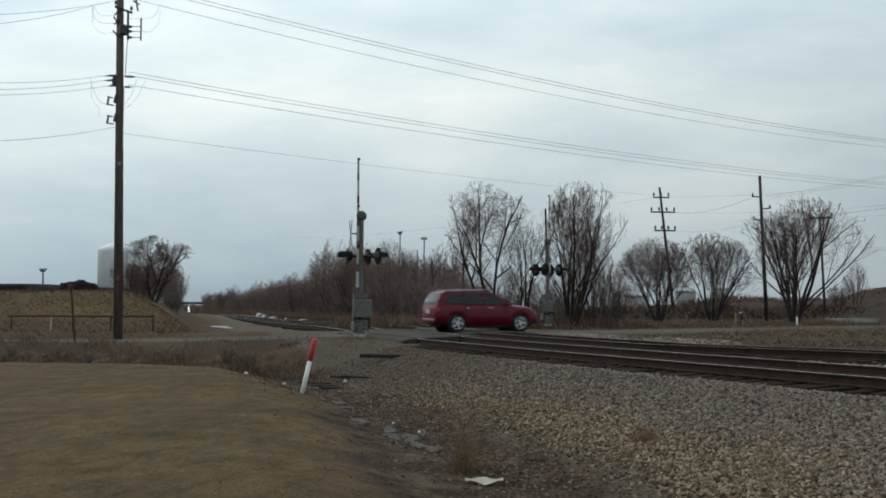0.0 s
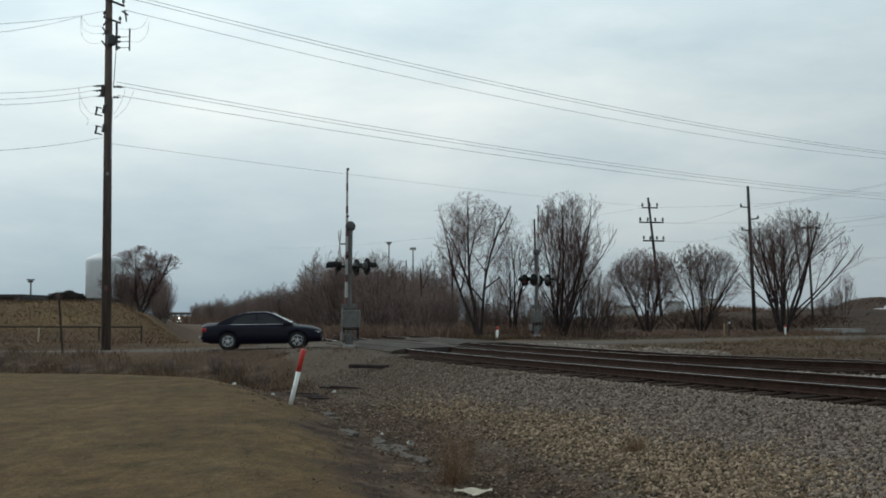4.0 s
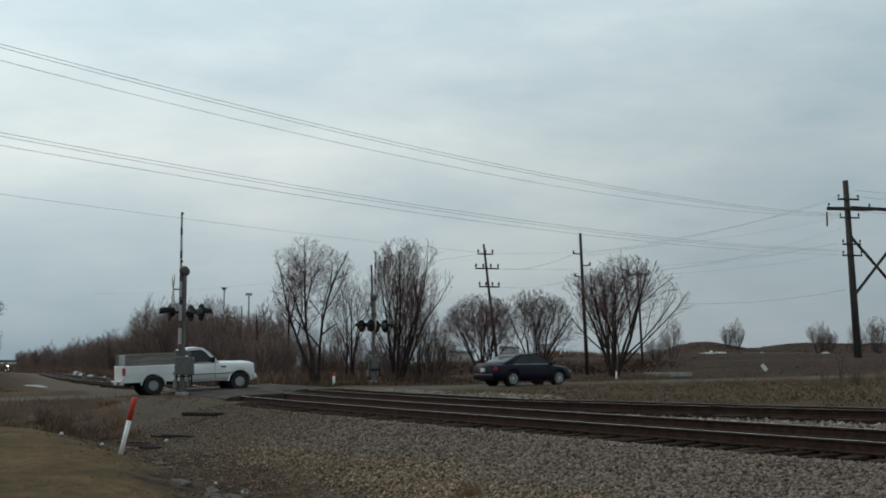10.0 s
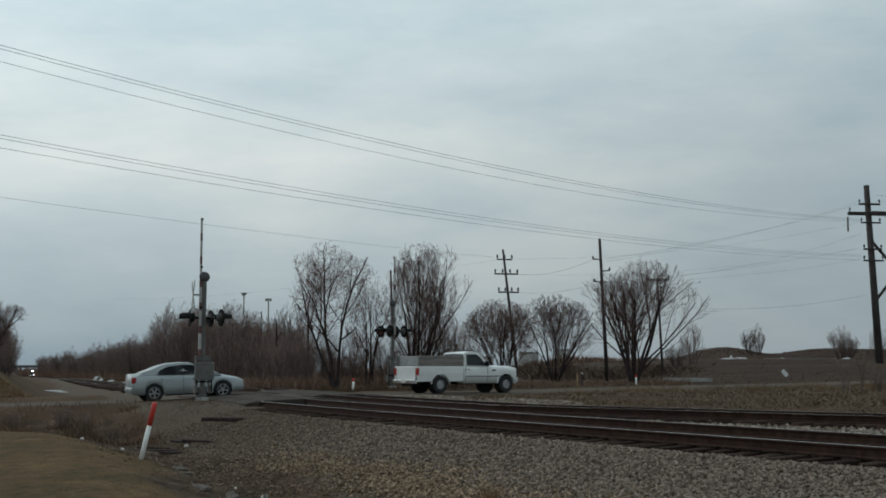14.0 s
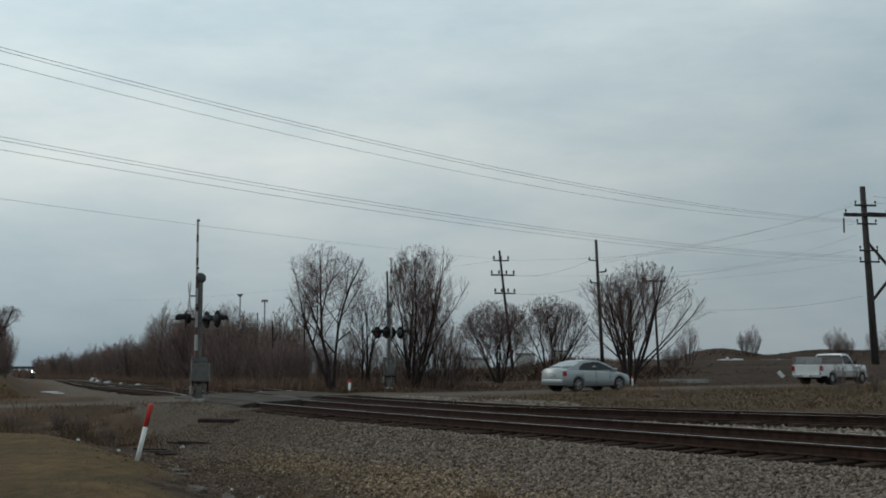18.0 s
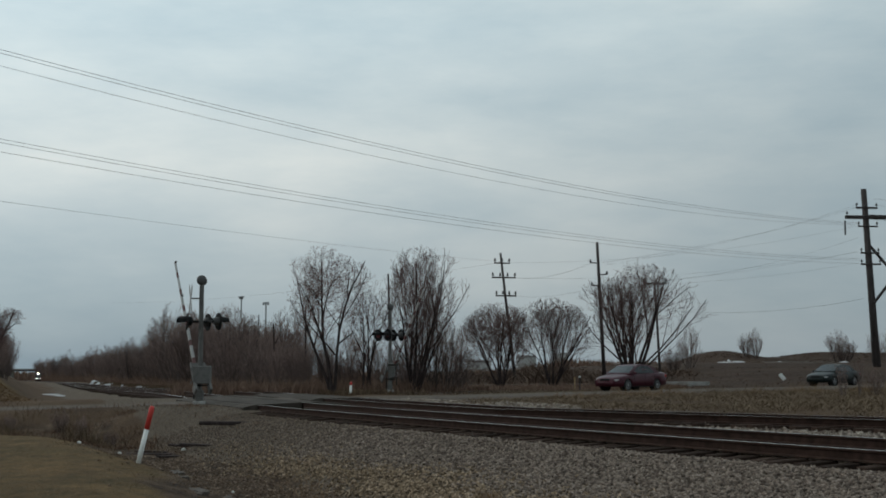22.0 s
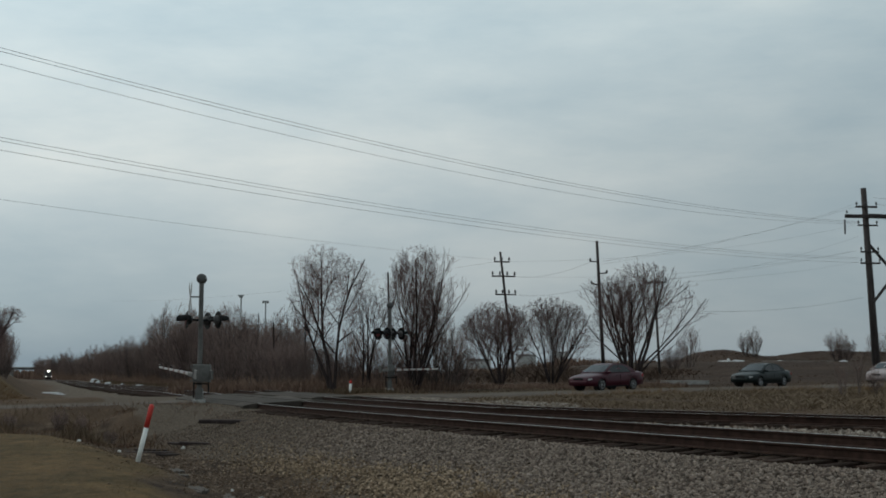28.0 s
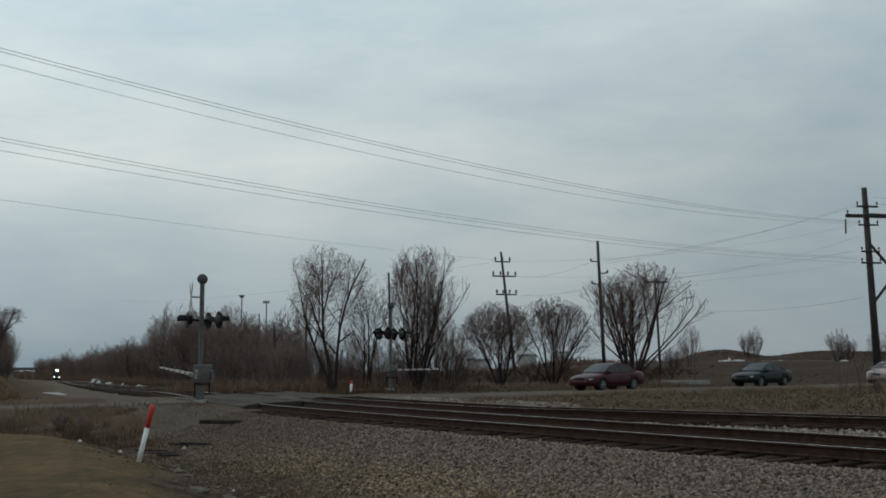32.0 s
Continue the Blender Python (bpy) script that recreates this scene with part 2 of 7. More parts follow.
def stone_material(name, tones):
    """Broken stone, each piece with a tone of its own."""
    m = bpy.data.materials.new(name)
    m.use_nodes = True
    nt = m.node_tree
    b = nt.nodes["Principled BSDF"]
    b.inputs["Roughness"].default_value = 0.92
    b.inputs["Specular IOR Level"].default_value = 0.18
    tones = [(a * 1.13, g * 1.045, c * 1.01) for a, g, c in tones]
    geo = nt.nodes.new("ShaderNodeNewGeometry")
    r = nt.nodes.new("ShaderNodeValToRGB")
    r.color_ramp.elements[0].position, r.color_ramp.elements[0].color = 0.0, (*tones[0], 1)
    r.color_ramp.elements[1].position, r.color_ramp.elements[1].color = 1.0, (*tones[-1], 1)
    for i, c in enumerate(tones[1:-1]):
        r.color_ramp.elements.new((i + 1) / (len(tones) - 1)).color = (*c, 1)
    nt.links.new(geo.outputs["Random Per Island"], r.inputs[0])
    tc = nt.nodes.new("ShaderNodeTexCoord")
    n = nt.nodes.new("ShaderNodeTexNoise")
    n.inputs["Scale"].default_value, n.inputs["Detail"].default_value = 30, 4
    nt.links.new(tc.outputs["Object"], n.inputs["Vector"])
    k = nt.nodes.new("ShaderNodeMapRange")
    k.inputs["To Min"].default_value, k.inputs["To Max"].default_value = 0.6, 1.35
    nt.links.new(n.outputs["Fac"], k.inputs["Value"])
    x = nt.nodes.new("ShaderNodeMixRGB")
    x.blend_type = "MULTIPLY"
    x.inputs[0].default_value = 1.0
    nt.links.new(r.outputs[0], x.inputs[1])
    nt.links.new(k.outputs[0], x.inputs[2])
    nt.links.new(x.outputs[0], b.inputs["Base Color"])
    return m


M = {
    "ballast_grey": stone_material("ballast_grey", [(0.060, 0.049, 0.041), (0.105, 0.086, 0.072), (0.150, 0.125, 0.104), (0.188, 0.160, 0.134), (0.255, 0.222, 0.190)]),
    "ballast_tan": stone_material("ballast_tan", [(0.045, 0.034, 0.023), (0.130, 0.098, 0.064), (0.198, 0.152, 0.101), (0.34, 0.275, 0.198)]),
    "fine_gravel": stone_material("fine_gravel", [(0.066, 0.053, 0.042), (0.108, 0.087, 0.069), (0.148, 0.121, 0.096), (0.21, 0.175, 0.14)]),
    "straw": stone_material("straw", [(0.078, 0.057, 0.038), (0.108, 0.080, 0.052), (0.146, 0.110, 0.072)]),
    "lawn_blade": stone_material("lawn_blade", [(0.125, 0.079, 0.037), (0.16, 0.102, 0.050), (0.205, 0.137, 0.071)]),
    "clod": stone_material("clod", [(0.035, 0.024, 0.018), (0.075, 0.053, 0.038), (0.12, 0.088, 0.064), (0.22, 0.18, 0.14)]),
    "dark_weed": stone_material("dark_weed", [(0.060, 0.038, 0.027), (0.112, 0.072, 0.050), (0.19, 0.126, 0.083)]),
    "bramble": stone_material("bramble", [(0.105, 0.070, 0.055), (0.160, 0.110, 0.085), (0.225, 0.160, 0.120)]),
    "bank_straw": stone_material("bank_straw", [(0.150, 0.100, 0.056), (0.180, 0.122, 0.068), (0.215, 0.150, 0.088)]),
    "bank_turf": stone_material("bank_turf", [(0.128, 0.085, 0.047), (0.142, 0.095, 0.053), (0.158, 0.107, 0.061)]),
    "verge_straw": stone_material("verge_straw", [(0.114, 0.087, 0.058), (0.135, 0.105, 0.071), (0.160, 0.126, 0.087)]),
    "red_weed": stone_material("red_weed", [(0.10, 0.058, 0.034), (0.155, 0.092, 0.054), (0.21, 0.138, 0.083)]),
    "ground": ground_material(),
    "asphalt": mat("asphalt", (0.092, 0.073, 0.059), 0.9, vary=0.2, scale=1.2, bump=0.3, fine=40, spec=0.15),
    "crossing": mat("crossing", (0.058, 0.048, 0.040), 0.9, vary=0.35, scale=1.3, bump=0.3, random_tone=0.12, spec=0.12),
    "line_paint": mat("line_paint", (0.55, 0.54, 0.5), 0.8, vary=0.3, scale=6),
    "rail_side": mat("rail_side", (0.036, 0.020, 0.015), 0.92, 0.0, vary=0.4, scale=6, spec=0.12),
    "rail_top": mat("rail_top", (0.55, 0.53, 0.52), 0.3, 0.9, vary=0.15, scale=3),
    "tie": mat("tie", (0.046, 0.030, 0.023), 0.95, vary=0.45, scale=5, bump=0.6, random_tone=0.35, stretch=(0.3, 3, 3), spec=0.08),
    "pole_wood": mat("pole_wood", (0.098, 0.074, 0.064), 0.9, vary=0.35, scale=3, bump=0.5, stretch=(3, 3, 0.25), spec=0.20),
    "pole_dark": mat("pole_dark", (0.058, 0.049, 0.047), 0.9, vary=0.35, scale=3, bump=0.5, stretch=(3, 3, 0.25), spec=0.20),
    "bark": mat("bark", (0.050, 0.037, 0.035), 0.95, vary=0.4, scale=6, bump=0.5, random_tone=0.2, stretch=(2, 2, 0.5), spec=0.12),
    "twig": mat("twig", (0.150, 0.098, 0.092), 0.95, vary=0.3, scale=3, random_tone=0.25, spec=0.15),
    "twig_red": mat("twig_red", (0.205, 0.145, 0.128), 0.95, vary=0.3, scale=3, random_tone=0.25, spec=0.15),
    "brush_bark": mat("brush_bark", (0.105, 0.082, 0.074), 0.95, vary=0.35, scale=6, random_tone=0.3, spec=0.15),
    "wire": mat("wire", (0.17, 0.17, 0.175), 0.6, vary=0.1, scale=1),
    "insulator": mat("insulator", (0.03, 0.028, 0.03), 0.4, vary=0.2, scale=8),
    "galvanised": mat("galvanised", (0.30, 0.31, 0.31), 0.55, 0.5, vary=0.18, scale=5),
    "mast_paint": mat("mast_paint", (0.122, 0.116, 0.108), 0.6, 0.2, vary=0.25, scale=5),
    "black": mat("black", (0.009, 0.009, 0.009), 0.7, vary=0.3, scale=6, spec=0.2),
    "white_paint": mat("white_paint", (0.72, 0.72, 0.69), 0.6, vary=0.12, scale=4),
    "orange": mat("orange", (0.56, 0.045, 0.035), 0.6, vary=0.12, scale=5),
    "red_stripe": mat("red_stripe", (0.13, 0.055, 0.05), 0.6, vary=0.15, scale=5),
    "buck_white": mat("buck_white", (0.27, 0.27, 0.26), 0.7, vary=0.3, scale=4),
    "ballast_pale": stone_material("ballast_pale", [(0.09, 0.08, 0.068), (0.18, 0.16, 0.138), (0.27, 0.245, 0.21), (0.38, 0.35, 0.30)]),
    "arm_white": mat("arm_white", (0.40, 0.385, 0.37), 0.7, vary=0.15, scale=4),
    "tank": mat("tank", (0.62, 0.63, 0.64), 0.55, vary=0.06, scale=0.15),
    "brick_dark": mat("brick_dark", (0.09, 0.055, 0.045), 0.9, vary=0.2, scale=1.0),
    "roof_edge": mat("roof_edge", (0.055, 0.045, 0.042), 0.8, vary=0.2, scale=1.0),
    "snow": mat("snow", (0.50, 0.50, 0.50), 0.8, vary=0.12, scale=3),
    "litter_white": mat("litter_white", (0.56, 0.55, 0.51), 0.7, vary=0.1, scale=8),
    "cardboard": mat("cardboard", (0.44, 0.385, 0.30), 0.85, vary=0.15, scale=8),
    "dry_stalk": mat("dry_stalk", (0.30, 0.20, 0.105), 0.95, vary=0.35, scale=6, random_tone=0.2),
    "old_board": mat("old_board", (0.20, 0.18, 0.165), 0.85, vary=0.3, scale=3, stretch=(0.4, 3, 3)),
    "heap_scrub": stone_material("heap_scrub", [(0.072, 0.051, 0.039), (0.084, 0.060, 0.046), (0.102, 0.074, 0.057)]),
    "pale_soil": mat("pale_soil", (0.22, 0.19, 0.165), 0.95, vary=0.3, scale=1.5),
    "rust": mat("rust", (0.06, 0.042, 0.035), 0.85, 0.2, vary=0.35, scale=6, spec=0.20),
    "red_lens_off": mat("red_lens_off", (0.028, 0.006, 0.008), 0.25, vary=0.1, scale=6),
    "red_lens": glow("red_lens", (0.12, 0.007, 0.012), 0.04),
    "concrete": mat("concrete", (0.30, 0.29, 0.27), 0.9, vary=0.25, scale=3, bump=0.3),
    "rubber": mat("rubber", (0.016, 0.016, 0.016), 0.85, vary=0.2, scale=10),
    "alloy": mat("alloy", (0.34, 0.34, 0.35), 0.45, 0.5, vary=0.1, scale=6),
    "alloy_bright": mat("alloy_bright", (0.62, 0.62, 0.63), 0.4, 0.4, vary=0.1, scale=6),
    "chrome": mat("chrome", (0.7, 0.7, 0.71), 0.2, 1.0, vary=0.05, scale=6),
    "car_glass": mat("car_glass", (0.018, 0.020, 0.023), 0.1, vary=0.25, scale=0.8, spec=0.30),
    "screen_glass": mat("screen_glass", (0.03, 0.034, 0.037), 0.12, vary=0.2, scale=1, spec=0.25),
    "head_lens": mat("head_lens", (0.42, 0.42, 0.42), 0.15, vary=0.08, scale=6),
    "tail_lens": mat("tail_lens", (0.32, 0.02, 0.02), 0.2, vary=0.1, scale=6),
    "loco_paint_deck_shade": mat("loco_paint_deck_shade", (0.05, 0.045, 0.045), 0.6, vary=0.2, scale=1),
    "lamp_glow": glow("lamp_glow", (1.0, 0.96, 0.86), 18.0),
}


# ---- building helpers ----
def part(name, bm, material, parent=None, label="", smooth=False):
    me = bpy.data.meshes.new(name)
    bm.to_mesh(me)
    bm.free()
    for x in (material if isinstance(material, (list, tuple)) else [material]):
        me.materials.append(x)
    if smooth:
        me.polygons.foreach_set("use_smooth", [True] * len(me.polygons))
    ob = new(name, me)
    if parent:
        ob.parent = parent
    if label:
        ob["label"] = label
    return ob


def empty(name, m=None):
    ob = new(name)
    ob.empty_display_size = 0.2
    if m is not None:
        ob.matrix_world = m
    return ob


def put_box(bm, size, m=None, bevel=0.0):
    b2 = bmesh.new()
    bmesh.ops.create_cube(b2, size=1.0, matrix=Matrix.Diagonal((*size, 1)))
    if bevel:
        bmesh.ops.bevel(b2, geom=b2.edges[:], offset=bevel, segments=1, profile=0.7, affect="EDGES")
    join(bm, b2, m)


def join(bm, b2, m=None):
    if m is not None:
        b2.transform(m)
    vs = {v: bm.verts.new(v.co) for v in b2.verts}
    for f in b2.faces:
        g = bm.faces.new([vs[v] for v in f.verts])
        g.material_index = f.material_index
        g.smooth = f.smooth
    b2.free()


def put_tube(bm, a, b, r0, r1=None, n=8):
    """A tapered rod from a to b."""
    a, b = Vector(a), Vector(b)
    r1 = r0 if r1 is None else r1
    d = b - a
    side = d.orthogonal().normalized()
    up = d.normalized().cross(side)
    rings = []
    for p, r in ((a, r0), (b, r1)):
        rings.append([bm.verts.new(p + (side * math.cos(2 * math.pi * i / n) + up * math.sin(2 * math.pi * i / n)) * r) for i in range(n)])
    for i in range(n):
        bm.faces.new((rings[0][i], rings[0][(i + 1) % n], rings[1][(i + 1) % n], rings[1][i]))
    bm.faces.new(rings[0][::-1])
    bm.faces.new(rings[1])


def put_lathe(bm, profile, m=None, n=20, caps=True):
    """profile: (radius, height) turned round z."""
    b2 = bmesh.new()
    rings = []
    for r, z in profile:
        rings.append([b2.verts.new((max(r, 1e-4) * math.cos(2 * math.pi * i / n), max(r, 1e-4) * math.sin(2 * math.pi * i / n), z)) for i in range(n)])
    for p, q in zip(rings, rings[1:]):
        for i in range(n):
            b2.faces.new((p[i], p[(i + 1) % n], q[(i + 1) % n], q[i]))
    if caps:
        b2.faces.new(rings[0][::-1])
        b2.faces.new(rings[-1])
    bmesh.ops.recalc_face_normals(b2, faces=b2.faces[:])
    join(bm, b2, m)


def box_part(name, size, m, material, parent, label="", bevel=0.01):
    bm = bmesh.new()
    put_box(bm, size, m, bevel)
    return part(name, bm, material, parent, label)


def rod_part(name, a, b, r0, material, parent, r1=None, n=8, label=""):
    bm = bmesh.new()
    put_tube(bm, a, b, r0, r1, n)
    return part(name, bm, material, parent, label)


def smooth_step(a, b, x):
    t = np.clip((x - a) / (b - a), 0, 1)
    return t * t * (3 - 2 * t)


# ---- the plan: tracks, road, ground ----
GAUGE = 1.505


def track_x(y):
    """x of the far rail of the near track at depth y: straight beyond the crossing, a slow curve before it."""
    y = np.asarray(y, float)
    u = 62 - np.clip(y, 20, 62)
    return -11.3 + 0.31 * (62 - np.maximum(y, 62)) + 0.31 * u + 0.23 * u * u / 84 + 0.54 * (20 - np.minimum(y, 20)) - 0.045 * (np.clip(y, 560, 1100) - 560)


def track_gap(y):
    """Distance between the two tracks' centre lines; the far one bears away to the east."""
    return 4.1 + 0.33 * np.clip(35 - np.asarray(y, float), 0, 27)


def track_dir(y):
    s = float(track_x(y + 0.1) - track_x(y - 0.1)) / 0.2
    return Vector((s, 1, 0)).normalized()


def track_z(y):
    """The line falls away slowly beyond the crossing."""
    y = np.asarray(y, float)
    return -0.0050 * np.maximum(y - 64, 0) - 0.0035 * np.minimum(np.maximum(y - 64, 0), 130) * smooth_step(60, 90, y)


def track_point(y, q, z=0.0):
    """Point at depth about y, q metres towards the viewer from the near track's centre line."""
    d = track_dir(y)
    n = Vector((-d.y, d.x, 0))
    c = Vector((float(track_x(y)), y, 0)) + n * (0.5 * GAUGE + q)
    return Vector((c.x, c.y, float(track_z(y)) + z))


def track_offset(x, y):
    """Metres from the near track's centre line towards the viewer."""
    s = (track_x(y + 0.5) - track_x(y - 0.5))
    return (track_x(y) - x) / np.sqrt(1 + s * s) - 0.5 * GAUGE


ROAD = [(-400.0, 55.0, -0.8), (-120.0, 53.0, -0.6), (-60.0, 52.5, -0.6), (-30.0, 52.0, -0.55), (-13.0, 52.5, -0.3), (-9.6, 53.8, -0.13), (-6.0, 55.5, -0.05), (0.0, 59.0, -0.07), (7.35, 64.3, 0.02), (13.5, 70.2, 0.095), (19.25, 75.61, 0.11), (33.62, 89.96, 0.21), (75.05, 137.75, 0.49), (250.8, 338.2, 0.77)]
ROAD_HALF = 3.35


def catmull(points, steps):
    out = []
    for i in range(len(points) - 1):
        p0, p1, p2, p3 = (Vector(points[max(0, min(len(points) - 1, i + k))]) for k in (-1, 0, 1, 2))
        t0, t1, t2, t3 = 0, (p1 - p0).length ** 0.5, 0, 0
        t1 = max(t1, 1e-6) if i else 0.5
        t2 = t1 + (p2 - p1).length ** 0.5
        t3 = t2 + max((p3 - p2).length ** 0.5, 0.5)
        for s in range(steps):
            t = t1 + (t2 - t1) * s / steps
            a1 = p0 * ((t1 - t) / (t1 - t0)) + p1 * ((t - t0) / (t1 - t0))
            a2 = p1 * ((t2 - t) / (t2 - t1)) + p2 * ((t - t1) / (t2 - t1))
            a3 = p2 * ((t3 - t) / (t3 - t2)) + p3 * ((t - t2) / (t3 - t2))
            b1 = a1 * ((t2 - t) / (t2 - t0)) + a2 * ((t - t0) / (t2 - t0))
            b2 = a2 * ((t3 - t) / (t3 - t1)) + a3 * ((t - t1) / (t3 - t1))
            out.append(b1 * ((t2 - t) / (t2 - t1)) + b2 * ((t - t1) / (t2 - t1)))
    out.append(Vector(points[-1]))
    return out


ROAD_LINE = catmull(ROAD, 14)
ROAD_S = [0.0]
for p, q in zip(ROAD_LINE, ROAD_LINE[1:]):
    ROAD_S.append(ROAD_S[-1] + (q - p).length)
ROAD_NP = np.array([tuple(p) for p in ROAD_LINE])


def road_at(s, off=0.0):
    """Point and heading on the road at the length s, off metres to the right of the way that leads to the east."""
    p = Vector([float(np.interp(s, ROAD_S, ROAD_NP[:, k])) for k in range(3)])
    a = Vector([float(np.interp(s - 2, ROAD_S, ROAD_NP[:, k])) for k in range(3)])
    b = Vector([float(np.interp(s + 2, ROAD_S, ROAD_NP[:, k])) for k in range(3)])
    d = (b - a).normalized()
    side = Vector((d.y, -d.x, 0)).normalized()
    return p + side * off, d


def road_s(x):
    return float(np.interp(x, ROAD_NP[:, 0], ROAD_S))


def road_distance(x, y):
    """Distance to the road's centre line and its height there."""
    best, z = np.full(x.shape, 1e9), np.zeros(x.shape)
    for a, b in zip(ROAD_NP, ROAD_NP[1:]):
        d = b[:2] - a[:2]
        t = np.clip(((x - a[0]) * d[0] + (y - a[1]) * d[1]) / (d @ d), 0, 1)
        r = np.hypot(x - a[0] - t * d[0], y - a[1] - t * d[1])
        z = np.where(r < best, a[2] + t * (b[2] - a[2]), z)
        best = np.minimum(best, r)
    return best, z


def field(x, y, k, seed=0.0):
    """Smooth unevenness."""
    return (np.sin(x * k + 1.3 + seed) * np.cos(y * k * 1.17 + 0.4) + 0.5 * np.sin(x * k * 2.3 + y * k * 1.9 + seed) + 0.3 * np.cos(x * k * 4.1 - y * k * 3.7 + 2 * seed)) / 1.8


def ditch_offset(y):
    """Foot of the ballast, metres from the near track's centre line."""
    return 5.75 + np.clip((22.8 - np.asarray(y, float)) * 0.22, -1.0, 2.4)


def ground_z(x, y, parts=False):
    x, y = np.asarray(x, float), np.asarray(y, float)
    q = track_offset(x, y)
    tz = track_z(y)
    # open land: level near by, a tan bank on the north-west, a long heap on the north-east
    left = smooth_step(5, -15, x)
    z = -0.1 - 0.36 * smooth_step(-8, -15, x) * smooth_step(0.8, 3.0, q) * smooth_step(400, 200, y) + left * tz + 0.05 * field(x, y, 0.35)
    z = z + smooth_step(14, 28, x) * smooth_step(84, 150, y) * 2.0 + (1 - left) * 0.002 * np.clip(y - 70, 0, 130)
    bank = smooth_step(56, 77, y) * smooth_step(6.0, 12.5, q) * smooth_step(300, 200, y)
    z = z + bank * (2.28 + 0.12 * field(x, y, 0.2))
    z = z - 0.5 * smooth_step(1.5, 3.4, q) * smooth_step(11.5, 7.5, q) * smooth_step(60, 76, y) * smooth_step(900, 500, y)
    ridge = np.exp(-((y - 205) / 14.0) ** 2) * smooth_step(36, 41, x)
    z = z + ridge * (1.85 + 0.25 * field(x, y, 0.11) + 0.30 * np.exp(-((x - 43.8) / 3.2) ** 2) - 0.7 * np.exp(-((x - 51) / 4.0) ** 2))
    # viewer's side of the tracks: lawn, its fall, the ditch along the ballast, the ditch along the road
    lawn_top = -0.7 + 0.10 * field(x, y, 0.13) + 0.12 * smooth_step(24, 34, y) * smooth_step(-8, -14, x)
    qb = ditch_offset(y)
    gap = track_gap(y)
    near = -0.345 - 0.955 * np.clip((q - 1.6) / (qb - 1.6), 0, 1)
    near = near + smooth_step(0.7, 3.6, q - qb) * (lawn_top + 1.3)
    near = near + 0.05 * field(x, y, 1.4, 2.0) * smooth_step(-1.5, 0.0, q - qb) * smooth_step(3.5, 1.0, q - qb)
    edge = smooth_step(34.6, 38.4, y + 0.4 * field(x, y, 0.5))
    ditch = -1.05 + 0.12 * field(x, y, 0.8)
    near = np.where(q > qb + 0.6, near * (1 - edge) + np.minimum(near, ditch) * edge, near)
    lip = np.maximum(smooth_step(43.0, 47.5, y), smooth_step(40.5, 44.5, y) * smooth_step(8.0, 3.0, q))
    near = near * (1 - lip) + (-0.17 - 0.11 * smooth_step(3.0, 8.0, q)) * lip
    side = smooth_step(0.55, 0.9, q)
    beyond = z - 0.24 * smooth_step(6.0, 1.6, q)
    z = z * (1 - side) + np.where(y < 60, near, beyond) * side
    far_side = smooth_step(-4.6, -1.9, q + gap) * smooth_step(0.6, -0.6, q)
    z = z * (1 - far_side) + (-0.27 + tz) * far_side
    mid = (q > -gap - 1.9) & (q < 0.75)
    z = np.where(mid, -0.27 + tz, z)
    r, rz = road_distance(x, y)
    w = smooth_step(ROAD_HALF + 2.6, ROAD_HALF + 0.4, r)
    z = z * (1 - w) + (rz - 0.06) * w
    if not parts:
        return z
    lawn = smooth_step(0.9, 3.7, q - qb + 0.55 * field(x, y, 0.7, 0.5)) * smooth_step(37.0, 35.0, y + 0.4 * field(x, y, 0.5))
    lawn = np.maximum(lawn, 0.75 * np.minimum(1, 2.2 * bank) * smooth_step(120, 100, y))
    ballast = smooth_step(0.2, -0.9, q - qb + 0.4 * field(x, y, 0.6)) * smooth_step(-4.0, -2.6, q + gap)
    gravel = smooth_step(ROAD_HALF + 1.6, ROAD_HALF + 0.8, r) * smooth_step(-30, -12, x) * smooth_step(12, 2, x)
    mud = smooth_step(-0.9, 0.0, q - qb) * smooth_step(3.3, 1.1, q - qb + 0.45 * field(x, y, 0.9, 1.7)) * smooth_step(40, 33, y) + 0.75 * smooth_step(35.5, 37, y) * smooth_step(47, 44, y) * smooth_step(4, 6, q)
    over = y - np.interp(x, ROAD_NP[:, 0], ROAD_NP[:, 1])
    scrub = smooth_step(5, 12, over) * smooth_step(-14, -5, x) * (0.72 + 0.28 * np.maximum(np.clip(ridge, 0, 1), smooth_step(22, 12, x)))
    return z, lawn, np.maximum(ballast, 0.9 * gravel), np.clip(mud, 0, 1), scrub


def ground_height(x, y):
    return float(ground_z(np.array([x]), np.array([y]))[0])


def grid_axis(stops):
    out = []
    for (a, b, n) in stops:
        out.extend(np.linspace(a, b, n, endpoint=False))
    return np.array(out + [stops[-1][1]])


